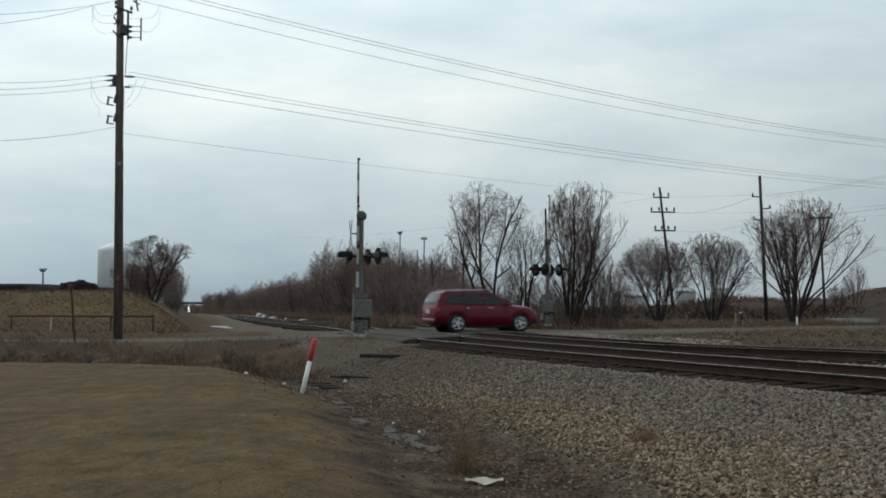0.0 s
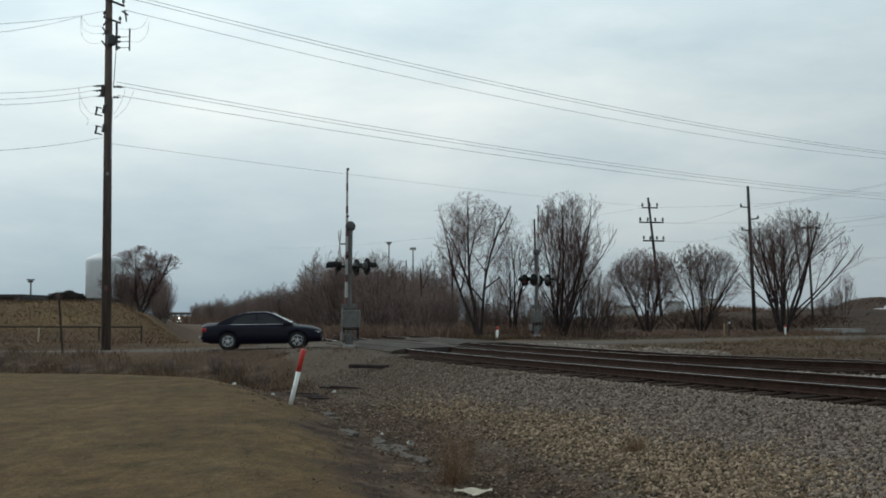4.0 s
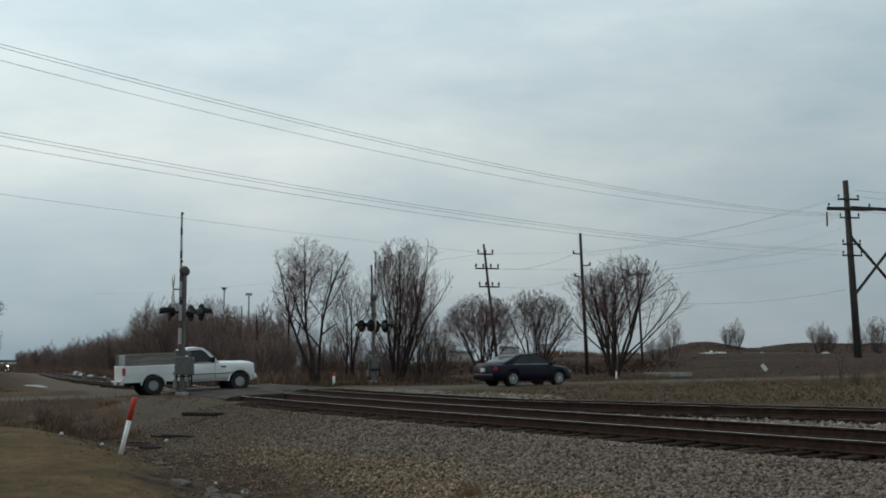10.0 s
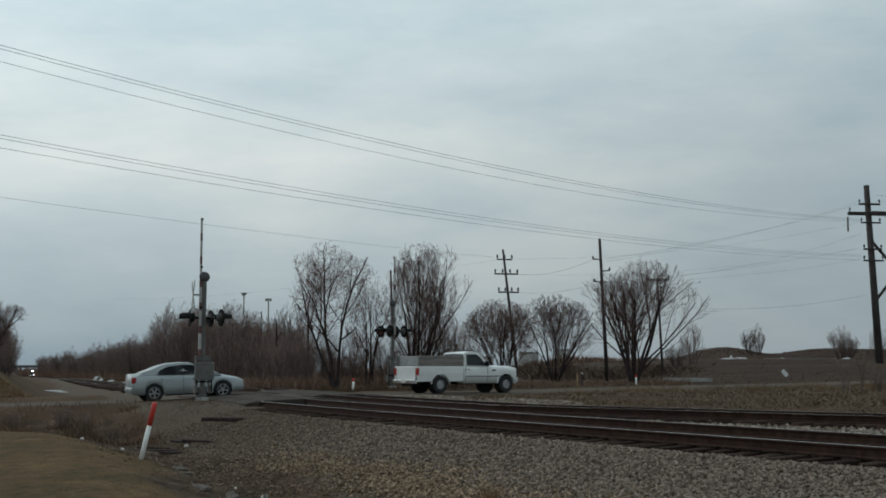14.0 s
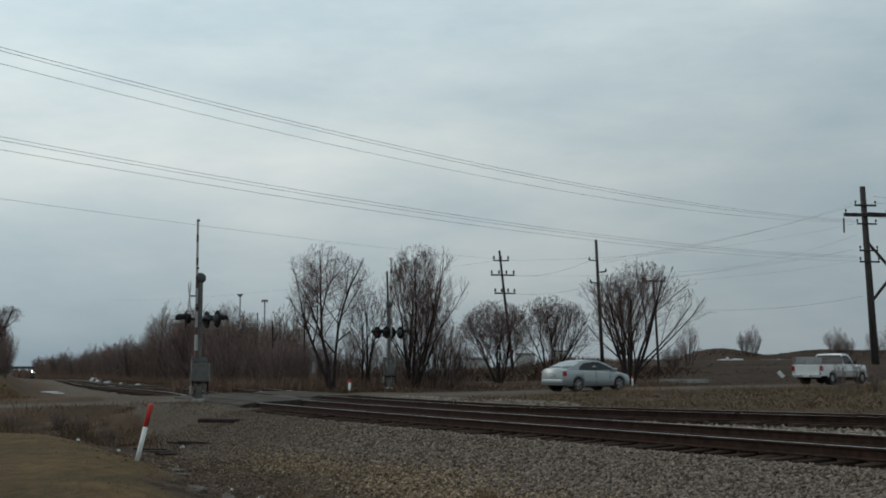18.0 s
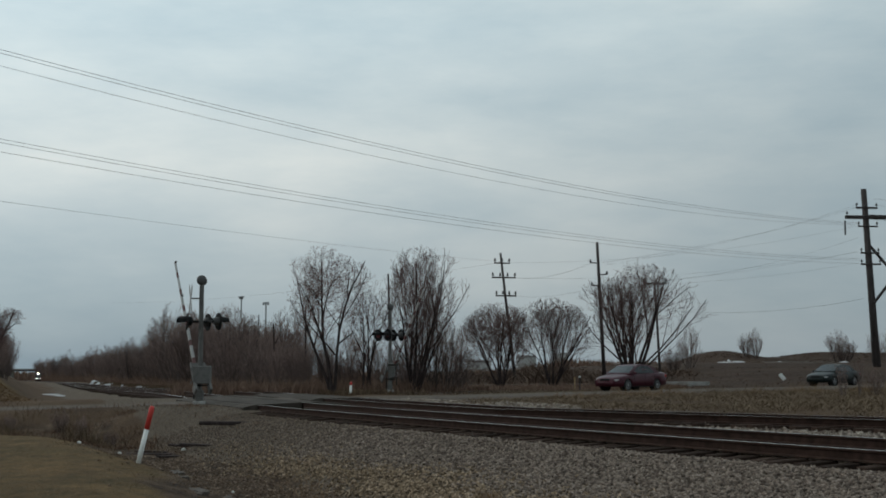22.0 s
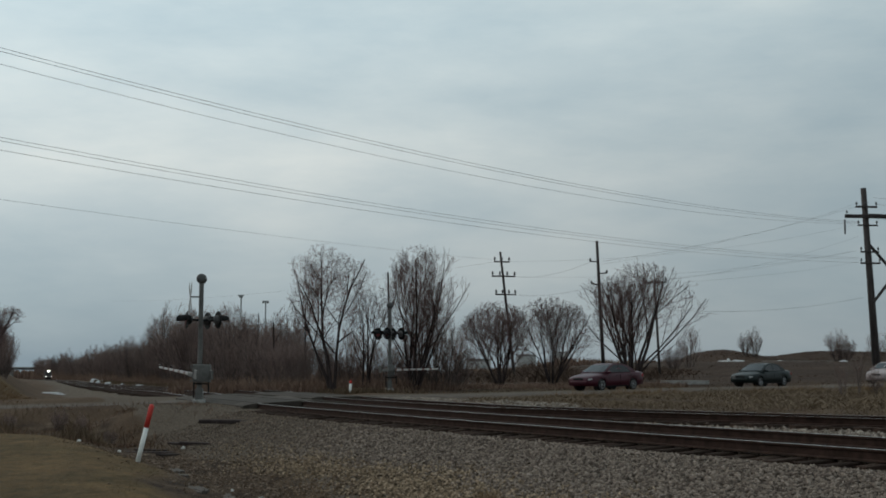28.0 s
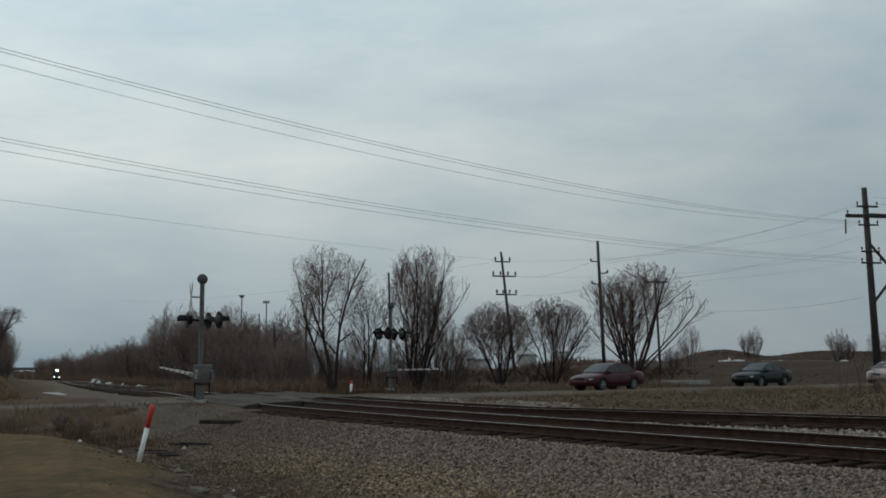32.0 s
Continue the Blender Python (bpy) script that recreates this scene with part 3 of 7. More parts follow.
def make_ground():
    xs = grid_axis([(-4000, -900, 14), (-900, -200, 24), (-200, -60, 36), (-60, -26, 40), (-26, 14, 150), (14, 40, 40), (40, 120, 40), (120, 900, 24), (900, 4000, 12)])
    ys = grid_axis([(-900, -60, 12), (-60, 6, 16), (6, 12, 14), (12, 48, 170), (48, 72, 60), (72, 130, 40), (130, 260, 44), (260, 900, 40), (900, 4500, 16)])
    gx, gy = np.meshgrid(xs, ys)
    z, lawn, ballast, mud, scrub = ground_z(gx, gy, True)
    nx, ny = len(xs), len(ys)
    co = np.stack([gx, gy, z], -1).reshape(-1, 3)
    i = np.arange(nx * ny).reshape(ny, nx)
    quads = np.stack([i[:-1, :-1], i[:-1, 1:], i[1:, 1:], i[1:, :-1]], -1).reshape(-1, 4)
    me = bpy.data.meshes.new("ground")
    me.from_pydata(co.tolist(), [], quads.tolist())
    for name, values in (("lawn", lawn), ("ballast", ballast), ("mud", mud), ("scrub", scrub)):
        a = me.attributes.new(name, "FLOAT", "POINT")
        a.data.foreach_set("value", values.reshape(-1).astype(np.float32))
    me.polygons.foreach_set("use_smooth", [True] * len(me.polygons))
    me.materials.append(M["ground"])
    tagged(new("ground", me), "brown late-winter ground with lawn, ditch and gravel", "ground", kind="structure")


make_ground()


def make_road():
    bm = bmesh.new()
    rows = []
    s = ROAD_S[1] + 20
    cross = [(-ROAD_HALF - 0.5, -0.14), (-ROAD_HALF, -0.09), (-1.8, -0.035), (0, 0.01), (1.8, 0.02), (ROAD_HALF, 0.0), (ROAD_HALF + 0.5, -0.05)]
    while s < ROAD_S[-1] - 10:
        row = []
        for off, dz in cross:
            wob = 0.12 * noise.noise(Vector((s * 0.4, off, 0))) if abs(off) > 3 else 0
            p, d = road_at(s, off + wob)
            row.append(bm.verts.new((p.x, p.y, p.z + dz - (0.06 if abs(off) > ROAD_HALF else 0))))
        rows.append(row)
        x = rows[-1][3].co.x
        s += 1.0 if -60 < x < 60 else 8.0
    for a, b in zip(rows, rows[1:]):
        for i in range(len(cross) - 1):
            bm.faces.new((a[i], a[i + 1], b[i + 1], b[i]))
    bmesh.ops.recalc_face_normals(bm, faces=bm.faces[:])
    for f in bm.faces:
        if f.normal.z < 0:
            f.normal_flip()
    tagged(part("road", bm, M["asphalt"], None, "", True), "worn pale grey asphalt two-lane road", "road", kind="structure")


make_road()

RAIL_PROFILE = [(-0.07, 0.0), (-0.07, 0.012), (-0.012, 0.03), (-0.012, 0.125), (-0.036, 0.14), (-0.037, 0.165), (-0.03, 0.172), (0.03, 0.172), (0.037, 0.165), (0.036, 0.14), (0.012, 0.125), (0.012, 0.03), (0.07, 0.012), (0.07, 0.0)]


def make_rail(parent, q, dz, near):
    bm = bmesh.new()
    rows = []
    y = -30.0
    while y < 1500:
        d = track_dir(y)
        n = Vector((-d.y, d.x, 0))
        c = track_point(y, q if near else q - float(track_gap(y)), dz - 0.172)
        rows.append([bm.verts.new(c + n * a + Vector((0, 0, b))) for a, b in RAIL_PROFILE])
        y += 1.0 if y < 70 else (6.0 if y < 200 else 40.0)
    k = len(RAIL_PROFILE)
    for a, b in zip(rows, rows[1:]):
        for i in range(k):
            f = bm.faces.new((a[i], a[(i + 1) % k], b[(i + 1) % k], b[i]))
            f.material_index = 1 if i == 6 else 0
    bmesh.ops.recalc_face_normals(bm, faces=bm.faces[:])
    return part("rail", bm, [M["rail_side"], M["rail_top"]], parent, "rusty steel rail with a shiny head")


CANT = 0.07
tracks = []
for near in (True, False):
    tr = tagged(empty("railway_track"), "rusty steel rails on dark timber ties in ballast", "railway track", "railway tracks")
    make_rail(tr, -GAUGE / 2, 0.0, near)
    make_rail(tr, GAUGE / 2, -CANT if near else 0.0, near)
    tracks.append(tr)


# ---- bare trees and brush ----
def grow(seed, stems, spread, outline, counts=(9, 7, 6, 4), rise=0.35, thick=0.11, bole=0.0, open_angle=42, fine=0.0045, wander=0.10, splay=0.5, reach=1.0):
    """Limbs of a leafless tree that forks from stems to fine twigs inside an uneven crown.
    outline: rows of height, crown radius, sideways shift. Gives rows of start, end, radii and level."""
    rng = random.Random(seed)
    hs, rs, sx = ([float(o[k]) for o in outline] for k in range(3))
    top = hs[-1]
    ph = [rng.uniform(0, 6.3) for _ in range(4)]

    def room(p):
        """How far inside the crown a point lies: 1 on the axis, 0 at the edge."""
        if p.z > top:
            return -1.0
        r = float(np.interp(p.z, hs, rs)) + 0.02
        dx, dy = p.x - float(np.interp(p.z, hs, sx)), p.y
        a = math.atan2(dy, dx)
        ragged = 1 + 0.17 * math.sin(3 * a + ph[0] + p.z * 1.1) + 0.12 * math.sin(5 * a + ph[1] - p.z * 1.9) + 0.08 * math.sin(9 * a + ph[2] + p.z * 3.1)
        return 1 - math.hypot(dx, dy) / (r * ragged)

    limbs = []

    def shoot(p, d, length, r0, level):
        last = level == len(counts)
        n = 1 if last else (2 if level == len(counts) - 1 else (4 if level else 7))
        points = [p.copy()]
        q, step = p.copy(), length / n
        for k in range(n):
            d = (d + Vector((rng.gauss(0, 1), rng.gauss(0, 1), rng.gauss(0, 0.5))) * wander * (0.8 if level == 0 else 1.0) + Vector((0, 0, rise * (0.10 if level == 0 else 0.16)))).normalized()
            e = q + d * step * rng.uniform(0.85, 1.15)
            if e.z > hs[0] * 0.8 and room(e) < (-0.04 if level else -0.12):
                e = q + d * step * 0.35
                points.append(e)
                break
            if e.z > top:
                break
            points.append(e)
            q = e
        m = len(points) - 1
        if m < 1:
            return
        r1 = max(fine * 0.6, r0 * (0.32 if level else 0.12))
        kind = 0 if level == 0 else (1 if level == 1 else (3 if not last else 4))
        for k in range(m):
            ra, rb = r0 + (r1 - r0) * k / m, r0 + (r1 - r0) * (k + 1) / m
            limbs.append((points[k], points[k + 1], ra, rb, kind))
        if last:
            return
        kept = sum((points[k + 1] - points[k]).length for k in range(m)) / length
        count = max(1, round(counts[level] * rng.uniform(0.8, 1.2) * min(1.0, kept)))
        turn = rng.uniform(0, 6.3)
        f0 = (bole / max(length, 0.1) if level == 0 else 0.18)
        for k in range(count):
            f = f0 + (0.95 - f0) * (k + rng.uniform(0.1, 0.9)) / count
            i = min(m - 1, int(f * m))
            u = f * m - i
            base = points[i].lerp(points[i + 1], u)
            way = (points[i + 1] - points[i]).normalized()
            side = way.orthogonal().normalized()
            turn += 2.4 + rng.uniform(-0.5, 0.5)
            side = Matrix.Rotation(turn, 3, way) @ side
            ang = radians(open_angle * rng.uniform(0.65, 1.3)) * (0.8 if level == 0 else 1.0)
            out = (way * math.cos(ang) + side * math.sin(ang)).normalized()
            if out.z < -0.15:
                out.z *= 0.3
                out.normalize()
            rr = r0 + (r1 - r0) * f
            size = length * rng.uniform(0.34, 0.6) * (1.12 - 0.62 * f) * reach
            if level == 0:
                size = max(size, 0.22 * top * (1.05 - f))
            size = max(size, 0.26)
            shoot(base, out, size, max(fine, rr * rng.uniform(0.45, 0.62)) if level < len(counts) - 1 else fine, level + 1)

    for k in range(stems):
        b = 2 * math.pi * (k + rng.uniform(0, 0.6)) / stems
        off = spread * rng.uniform(0.3, 1.0) * (stems > 1)
        lean = Vector((math.cos(b), math.sin(b), 0)) * (off * 0.9 + 0.08 * (stems > 1))
        h = top * (1.0 if k == 0 else rng.uniform(0.72, 0.98))
        out = splay * rng.uniform(0.45, 1.05)
        goal = Vector((float(np.interp(h, hs, sx)) + math.cos(b) * float(np.interp(h * 0.8, hs, rs)) * out * (stems > 1), math.sin(b) * float(np.interp(h * 0.8, hs, rs)) * out * (stems > 1), h))
        p = Vector((math.cos(b) * off * 0.4, math.sin(b) * off * 0.4, -0.25))
        d = ((goal - p).normalized() + lean * 0.25).normalized()
        shoot(p, d, (goal - p).length, thick * rng.uniform(0.75, 1.0), 0)
    return limbs


def limb_mesh(name, limbs, material):
    """Tapered three to six sided limbs in one mesh."""
    me = bpy.data.meshes.new(name)
    all_v, all_f, k = [], [], 0
    for n, rows in ((6, [l for l in limbs if l[4] == 0]), (4, [l for l in limbs if l[4] in (1, 2)]), (3, [l for l in limbs if l[4] > 2])):
        if not rows:
            continue
        a, b = np.array([l[0] for l in rows], float), np.array([l[1] for l in rows], float)
        r = np.array([(l[2], l[3]) for l in rows])
        d = b - a
        d /= np.maximum(np.linalg.norm(d, axis=1), 1e-6)[:, None]
        ref = np.where(np.abs(d[:, 2:3]) < 0.9, np.array([[0.0, 0, 1]]), np.array([[1.0, 0, 0]]))
        u = np.cross(d, ref)
        u /= np.linalg.norm(u, axis=1)[:, None]
        w = np.cross(d, u)
        t = 2 * np.pi * np.arange(n) / n
        ring = u[:, None, :] * np.cos(t)[None, :, None] + w[:, None, :] * np.sin(t)[None, :, None]
        v = np.concatenate([a[:, None, :] + ring * r[:, 0, None, None], b[:, None, :] + ring * r[:, 1, None, None]], 1)
        i = np.arange(n)
        quad = np.stack([i, (i + 1) % n, n + (i + 1) % n, n + i], -1)
        all_f.append((quad[None] + (k + np.arange(len(rows)) * 2 * n)[:, None, None]).reshape(-1))
        all_v.append(v.reshape(-1))
        k += len(rows) * 2 * n
    f = np.concatenate(all_f).astype(np.int32)
    me.vertices.add(k)
    me.vertices.foreach_set("co", np.concatenate(all_v).astype(np.float32))
    me.loops.add(len(f))
    me.loops.foreach_set("vertex_index", f)
    me.polygons.add(len(f) // 4)
    me.polygons.foreach_set("loop_start", np.arange(0, len(f), 4, dtype=np.int32))
    me.update(calc_edges=True)
    me.materials.append(material)
    return me


def make_tree(label, x, y, limbs, bark, twig, turn=0.0, group="bare trees", name="tree", z=None, category="tree"):
    t = tagged(empty(name, pose(x, y, ground_height(x, y) - 0.05 if z is None else z, 0, 0, turn)), label, category, group)
    for nm, me in (("trunk", limb_mesh("trunk", [l for l in limbs if l[4] <= 1], bark)), ("crown", limb_mesh("crown", [l for l in limbs if l[4] >= 2], twig))):
        ob = new(nm, me)
        ob.parent = t
    return t


TREES = {}
TREES["tall_a"] = make_tree("tall leafless tree with a fine domed crown beside the road", -5.95, 70.0, grow(13, 3, 0.30, [(1.2, 0.5, 0.1), (2.8, 1.2, 0.1), (4.4, 2.1, 0.0), (5.8, 2.3, -0.1), (6.9, 1.7, -0.35), (7.7, 0.8, -0.5), (8.1, 0.3, -0.55)], (12, 9, 7, 4), 0.22, 0.14, 2.0, 50, 0.0062, 0.09, 0.8, 1.2), M["bark"], M["twig"])
TREES["tall_a2"] = make_tree("slender leafless tree with crooked open limbs beside the road", -4.3, 71.5, grow(12, 3, 0.5, [(1.0, 0.6, 0), (2.4, 1.3, 0.1), (4.4, 1.5, 0.2), (6.2, 0.6, 0.2)], (9, 6, 5, 3), 0.45, 0.095, 0.8, 42, 0.0062, 0.12, 0.7, 1.3), M["bark"], M["twig"])
TREES["tall_b"] = make_tree("broad leafless tree with several rising stems", -1.7, 73.0, grow(21, 8, 0.45, [(0.6, 0.8, 0), (2.6, 1.6, 0.0), (4.8, 2.1, 0.25), (6.4, 2.2, 0.6), (7.4, 1.7, 0.6), (8.2, 0.6, 0.4)], (9, 8, 6, 4), 0.6, 0.11, 0.5, 32, 0.0066, 0.085, 0.95, 1.15), M["bark"], M["twig"])
TREES["tree_c"] = make_tree("spreading leafless tree with a rounded crown in dry grass", 12.1, 84.5, grow(37, 6, 0.16, [(0.7, 0.5, 0), (1.6, 1.6, 0.1), (2.8, 2.9, 0.3), (4.4, 3.9, 0.5), (5.8, 3.9, 0.6), (7.0, 3.1, 0.6), (7.8, 1.9, 0.6), (8.2, 0.8, 0.6)], (8, 6, 6, 4), 0.5, 0.155, 0.8, 34, 0.0082, 0.075, 0.95, 1.35), M["bark"], M["twig"])
TREES["bush_d"] = make_tree("rounded leafless small tree with many stems", 3.9, 89.0, grow(45, 7, 0.22, [(0.3, 0.8, 0), (1.4, 2.4, -0.2), (2.8, 3.2, -0.3), (4.2, 2.8, -0.4), (5.2, 1.8, -0.4), (5.9, 0.6, -0.4)], (8, 7, 5, 4), 0.45, 0.085, 0.3, 36, 0.0082, 0.09, 1.0, 1.35), M["bark"], M["twig"])
TREES["bush_e"] = make_tree("rounded leafless small tree with a dense round crown", 7.3, 87.5, grow(46, 6, 0.20, [(0.5, 0.8, 0), (1.5, 2.3, 0.1), (2.9, 3.1, 0.1), (4.3, 2.8, 0.0), (5.4, 1.8, 0.0), (6.1, 0.6, 0.0)], (8, 7, 5, 4), 0.45, 0.09, 0.6, 36, 0.0082, 0.09, 1.0, 1.35), M["bark"], M["twig"])
TREES["left"] = make_tree("leafless spreading tree on the tan bank", -38.4, 108.0, grow(51, 3, 0.25, [(0.9, 0.6, 0), (2.0, 2.3, 0.0), (3.4, 3.2, 0.1), (4.6, 2.7, 0.1), (5.3, 1.6, 0.1), (5.8, 0.4, 0.1)], (13, 9, 7, 4), 0.3, 0.17, 0.9, 46, 0.0085, 0.09, 0.9), M["bark"], M["twig"])
# brush: stemmy thickets of which many copies line the railway
for key, seed, stems, spread, prof in (("brush_a", 61, 12, 1.0, [(0.2, 1.2, 0), (1.8, 1.9, 0), (3.8, 1.6, 0), (5.2, 0.5, 0)]), ("brush_b", 62, 9, 0.8, [(0.2, 0.9, 0), (2.2, 1.5, 0.1), (4.2, 1.2, 0.2), (5.8, 0.3, 0.2)]), ("brush_c", 63, 13, 1.2, [(0.2, 1.5, 0), (1.6, 2.2, 0), (3.2, 1.9, 0), (4.6, 0.6, 0)]), ("slim", 64, 3, 0.3, [(0.8, 0.4, 0), (3.0, 0.9, 0.1), (5.0, 0.8, 0), (6.6, 0.2, 0.1)])):
    TREES[key] = make_tree("leafless brown thicket along the railway", *track_point(112 + 9 * (seed - 60), -16.0).xy, grow(seed, stems, spread, prof, (9, 6, 4) if key != "slim" else (12, 6, 5), 0.6, 0.06, 0.2, 32, 0.0085, 0.12, 0.7), M["brush_bark"], M["twig_red"], 0, "thicket along the railway", "thicket", None, "thicket")

rnd = random.Random(5)
TOPS = {k: max(max(v.co.z for v in c.data.vertices) for c in t.children) for k, t in TREES.items()}


def curve(points, x):
    return float(np.interp(x, [p[0] for p in points], [p[1] for p in points]))


def plant(key, x, y, scale=1.0, z=None, label=None):
    m = pose(x, y, ground_height(x, y) - 0.05 if z is None else z, 0, 0, rnd.uniform(0, 360)) @ Matrix.Diagonal((scale, scale, scale * rnd.uniform(0.92, 1.08), 1))
    ob = copy_thing(TREES[key], m)
    ob.matrix_basis = m
    if label:
        ob["label"] = label
    return ob


# the thicket line on the far side of the tracks, from the crossing into the distance
y = 84.0
while y < 1050:
    h = curve([(82, 4.6), (107, 5.6), (125, 7.0), (140, 9.0), (150, 9.8), (190, 11.9), (215, 11.1), (255, 9.3), (300, 10.2), (400, 12.1), (600, 14.3), (1100, 19)], y)
    for row in range(3 if y < 320 else 2):
        q = -12.0 - 3.4 * row - rnd.uniform(0, 2.4)
        p = track_point(y + rnd.uniform(-2, 2), q)
        key = rnd.choice(("brush_a", "brush_b", "brush_c", "brush_b", "slim") if y > 128 else ("slim", "slim", "brush_c", "brush_a"))
        low = 0.55 if y < 128 and key != "slim" else 1.0
        plant(key, p.x, p.y, rnd.uniform(0.62, 1.08) * low * h / TOPS[key], float(ground_height(p.x, p.y)) - 0.1)
    y += 3.0 + y * 0.034
# low brush under the tall trees and along the far edge of the road
for x, yy, key, s in ((-1.9, 73.5, "brush_c", 0.5), (0.3, 74.6, "brush_b", 0.78), (-8.6, 79, "brush_b", 0.62), (-12.0, 84, "brush_b", 0.8), (-14.5, 88, "brush_a", 0.85), (-6.8, 77, "brush_a", 0.62), (-5.6, 75.5, "brush_c", 0.5), (-8.4, 76, "brush_a", 0.55), (-3.4, 74.4, "brush_a", 0.66), (-0.6, 74.2, "brush_b", 0.8), (0.9, 75.6, "brush_a", 0.6), (-10.2, 80, "brush_a", 0.75)):
    plant(key, x, yy, s)
# brush on the near side of the line, beyond the tan bank
for yy, q, key, s in ((110, 13.6, "brush_a", 0.75), (113, 12.6, "brush_c", 0.75), (117, 12.4, "brush_a", 0.72), (121, 11.6, "brush_c", 0.7), (127, 10.0, "brush_a", 0.85), (140, 11.0, "brush_b", 0.9), (152, 11.2, "brush_b", 1.0), (165, 12.0, "brush_a", 1.1), (185, 12.0, "brush_b", 1.15), (210, 13.0, "brush_a", 1.2), (240, 13.0, "brush_b", 1.2), (280, 14.0, "brush_a", 1.3), (330, 15.0, "brush_b", 1.3), (158, 14.0, "brush_c", 1.1), (172, 15.0, "brush_a", 1.1)):
    p = track_point(yy, q)
    plant(key, p.x, p.y, s)
for x, yy, key, k in ((-12.6, 43.0, "brush_c", 0.17), (-11.6, 42.0, "brush_a", 0.15), (-14.6, 44.0, "brush_c", 0.14), (-17.5, 43.0, "brush_a", 0.12), (-10.3, 40.5, "brush_c", 0.13), (-21.0, 44.5, "brush_c", 0.13)):
    plant(key, x, yy, k, None, "small bare brown shrub in the roadside ditch")
for x, yy, key, k in ((17.6, 57.6, "slim", 0.24), (18.6, 58.6, "slim", 0.36), (19.9, 60.3, "brush_b", 0.26), (21.4, 61.8, "slim", 0.30), (17.9, 58.9, "slim", 0.30)):
    plant(key, x, yy, k, None, "small bare shrub on the verge beside the road")
for x, yy, k in ((-46.6, 110, 0.36), (-50.4, 110, 0.28), (-44.0, 112, 0.24)):
    plant("slim", x, yy, k, None, "thin bare sapling on the tan bank")
# far shrubs on the heap
for x, yy, key, s in ((45.9, 192, "brush_b", 0.85), (44.9, 194, "brush_a", 0.7), (51.4, 170, "brush_a", 0.9), (53.0, 172, "brush_c", 0.8), (55.4, 160, "brush_a", 1.0), (57, 150, "brush_c", 0.9), (54.6, 165, "brush_b", 0.8), (31, 170, "slim", 0.5), (24.5, 130, "brush_b", 0.8), (22.5, 128, "brush_c", 0.6)):
    plant(key, x, yy, s, None, "pale leafless shrub on the distant earth heap")
# ---- utility poles and wires ----
def make_pole(label, base, top, r0, r1, material, arms, name="utility_pole"):
    """arms: distance below the top, length, thickness, turn about the pole, insulators."""
    base, top = Vector(base), Vector(top)
    ob = tagged(empty(name, Matrix.Translation(base)), label, "utility pole", "utility poles")
    h = top - base
    bm = bmesh.new()
    put_tube(bm, (0, 0, -0.5), h, r0, r1, 12)
    part("shaft", bm, material, ob, "", True)
    d = h.normalized()
    for down, length, thick, turn, pins in arms:
        c = h - d * down
        a = Matrix.Translation(c) @ pose(0, 0, 0, 0, 0, turn)
        arm = box_part("crossarm", (length, thick, thick * 1.2), a @ pose(0, -r1 - thick / 2, 0), M["pole_dark"], ob)
        for k in range(pins):
            x = (k / max(1, pins - 1) - 0.5) * length * 0.92 if pins > 1 else length * 0.45
            bm = bmesh.new()
            g = 1.6 if base.y > 90 else 1.0
            put_lathe(bm, [(0.02 * g, 0), (0.02 * g, 0.08), (0.06 * g, 0.09), (0.07 * g, 0.14), (0.045 * g, 0.16 * g), (0.06 * g, 0.19 * g), (0.03 * g, 0.24 * g)], a @ pose(x, -r1 - thick / 2, thick * 0.6), 10)
            part("insulator", bm, M["insulator"], ob)
    return ob


pole_a = make_pole("tall weathered wooden power pole with line hardware", (-20.3, 53.0, -0.35), (-20.45, 53.0, 14.75), 0.205, 0.145, M["pole_wood"], [(0.35, 1.7, 0.07, 75, 3), (1.15, 1.2, 0.065, 75, 2)])
pole_2 = make_pole("leaning wooden power pole with three crossarms", (6.6, 120, 0.1), (5.24, 120, 12.0), 0.16, 0.10, M["pole_dark"], [(0.95, 1.5, 0.10, 14, 3), (2.3, 2.3, 0.11, 14, 4), (4.0, 2.0, 0.11, 14, 4)])
pole_3 = make_pole("slim dark wooden power pole with short arms", (11.7, 95, 0.1), (11.25, 95, 10.5), 0.15, 0.10, M["pole_dark"], [])
for side, down in ((-1, 1.55), (1, 2.4), (-1, 3.2)):
    x0 = -0.45 * (1 - down / 10.4)
    rod_part("bracket_arm", (x0, -0.1, 10.4 - down), (x0 + side * 0.62, -0.12, 10.45 - down), 0.045, M["pole_dark"], pole_3)
    bm = bmesh.new()
    put_lathe(bm, [(0.02, 0), (0.07, 0.03), (0.08, 0.12), (0.05, 0.15), (0.03, 0.24)], pose(x0 + side * 0.58, -0.12, 10.45 - down), 10)
    part("insulator", bm, M["insulator"], pole_3)
pole_5 = make_pole("short wooden pole with a single crossarm", (19.9, 120, 0.2), (19.5, 120, 9.3), 0.13, 0.09, M["pole_dark"], [(0.15, 2.2, 0.12, 0, 2)])
pole_4 = make_pole("heavy wooden power pole with crossarms and braces", (26.6, 80, 0.2), (26.05, 80, 12.3), 0.25, 0.17, M["pole_dark"], [(1.2, 1.4, 0.1, 8, 3), (1.8, 2.9, 0.18, 8, 2), (2.35, 1.3, 0.08, 8, 2), (4.0, 1.2, 0.09, 8, 2), (4.7, 1.3, 0.09, 8, 3)])
pole_6 = make_pole("heavy wooden power pole beside its braced twin", (29.6, 80.5, 0.2), (29.3, 80.5, 12.0), 0.25, 0.17, M["pole_dark"], [(1.0, 1.4, 0.1, 8, 3)])
FAR = 1.6
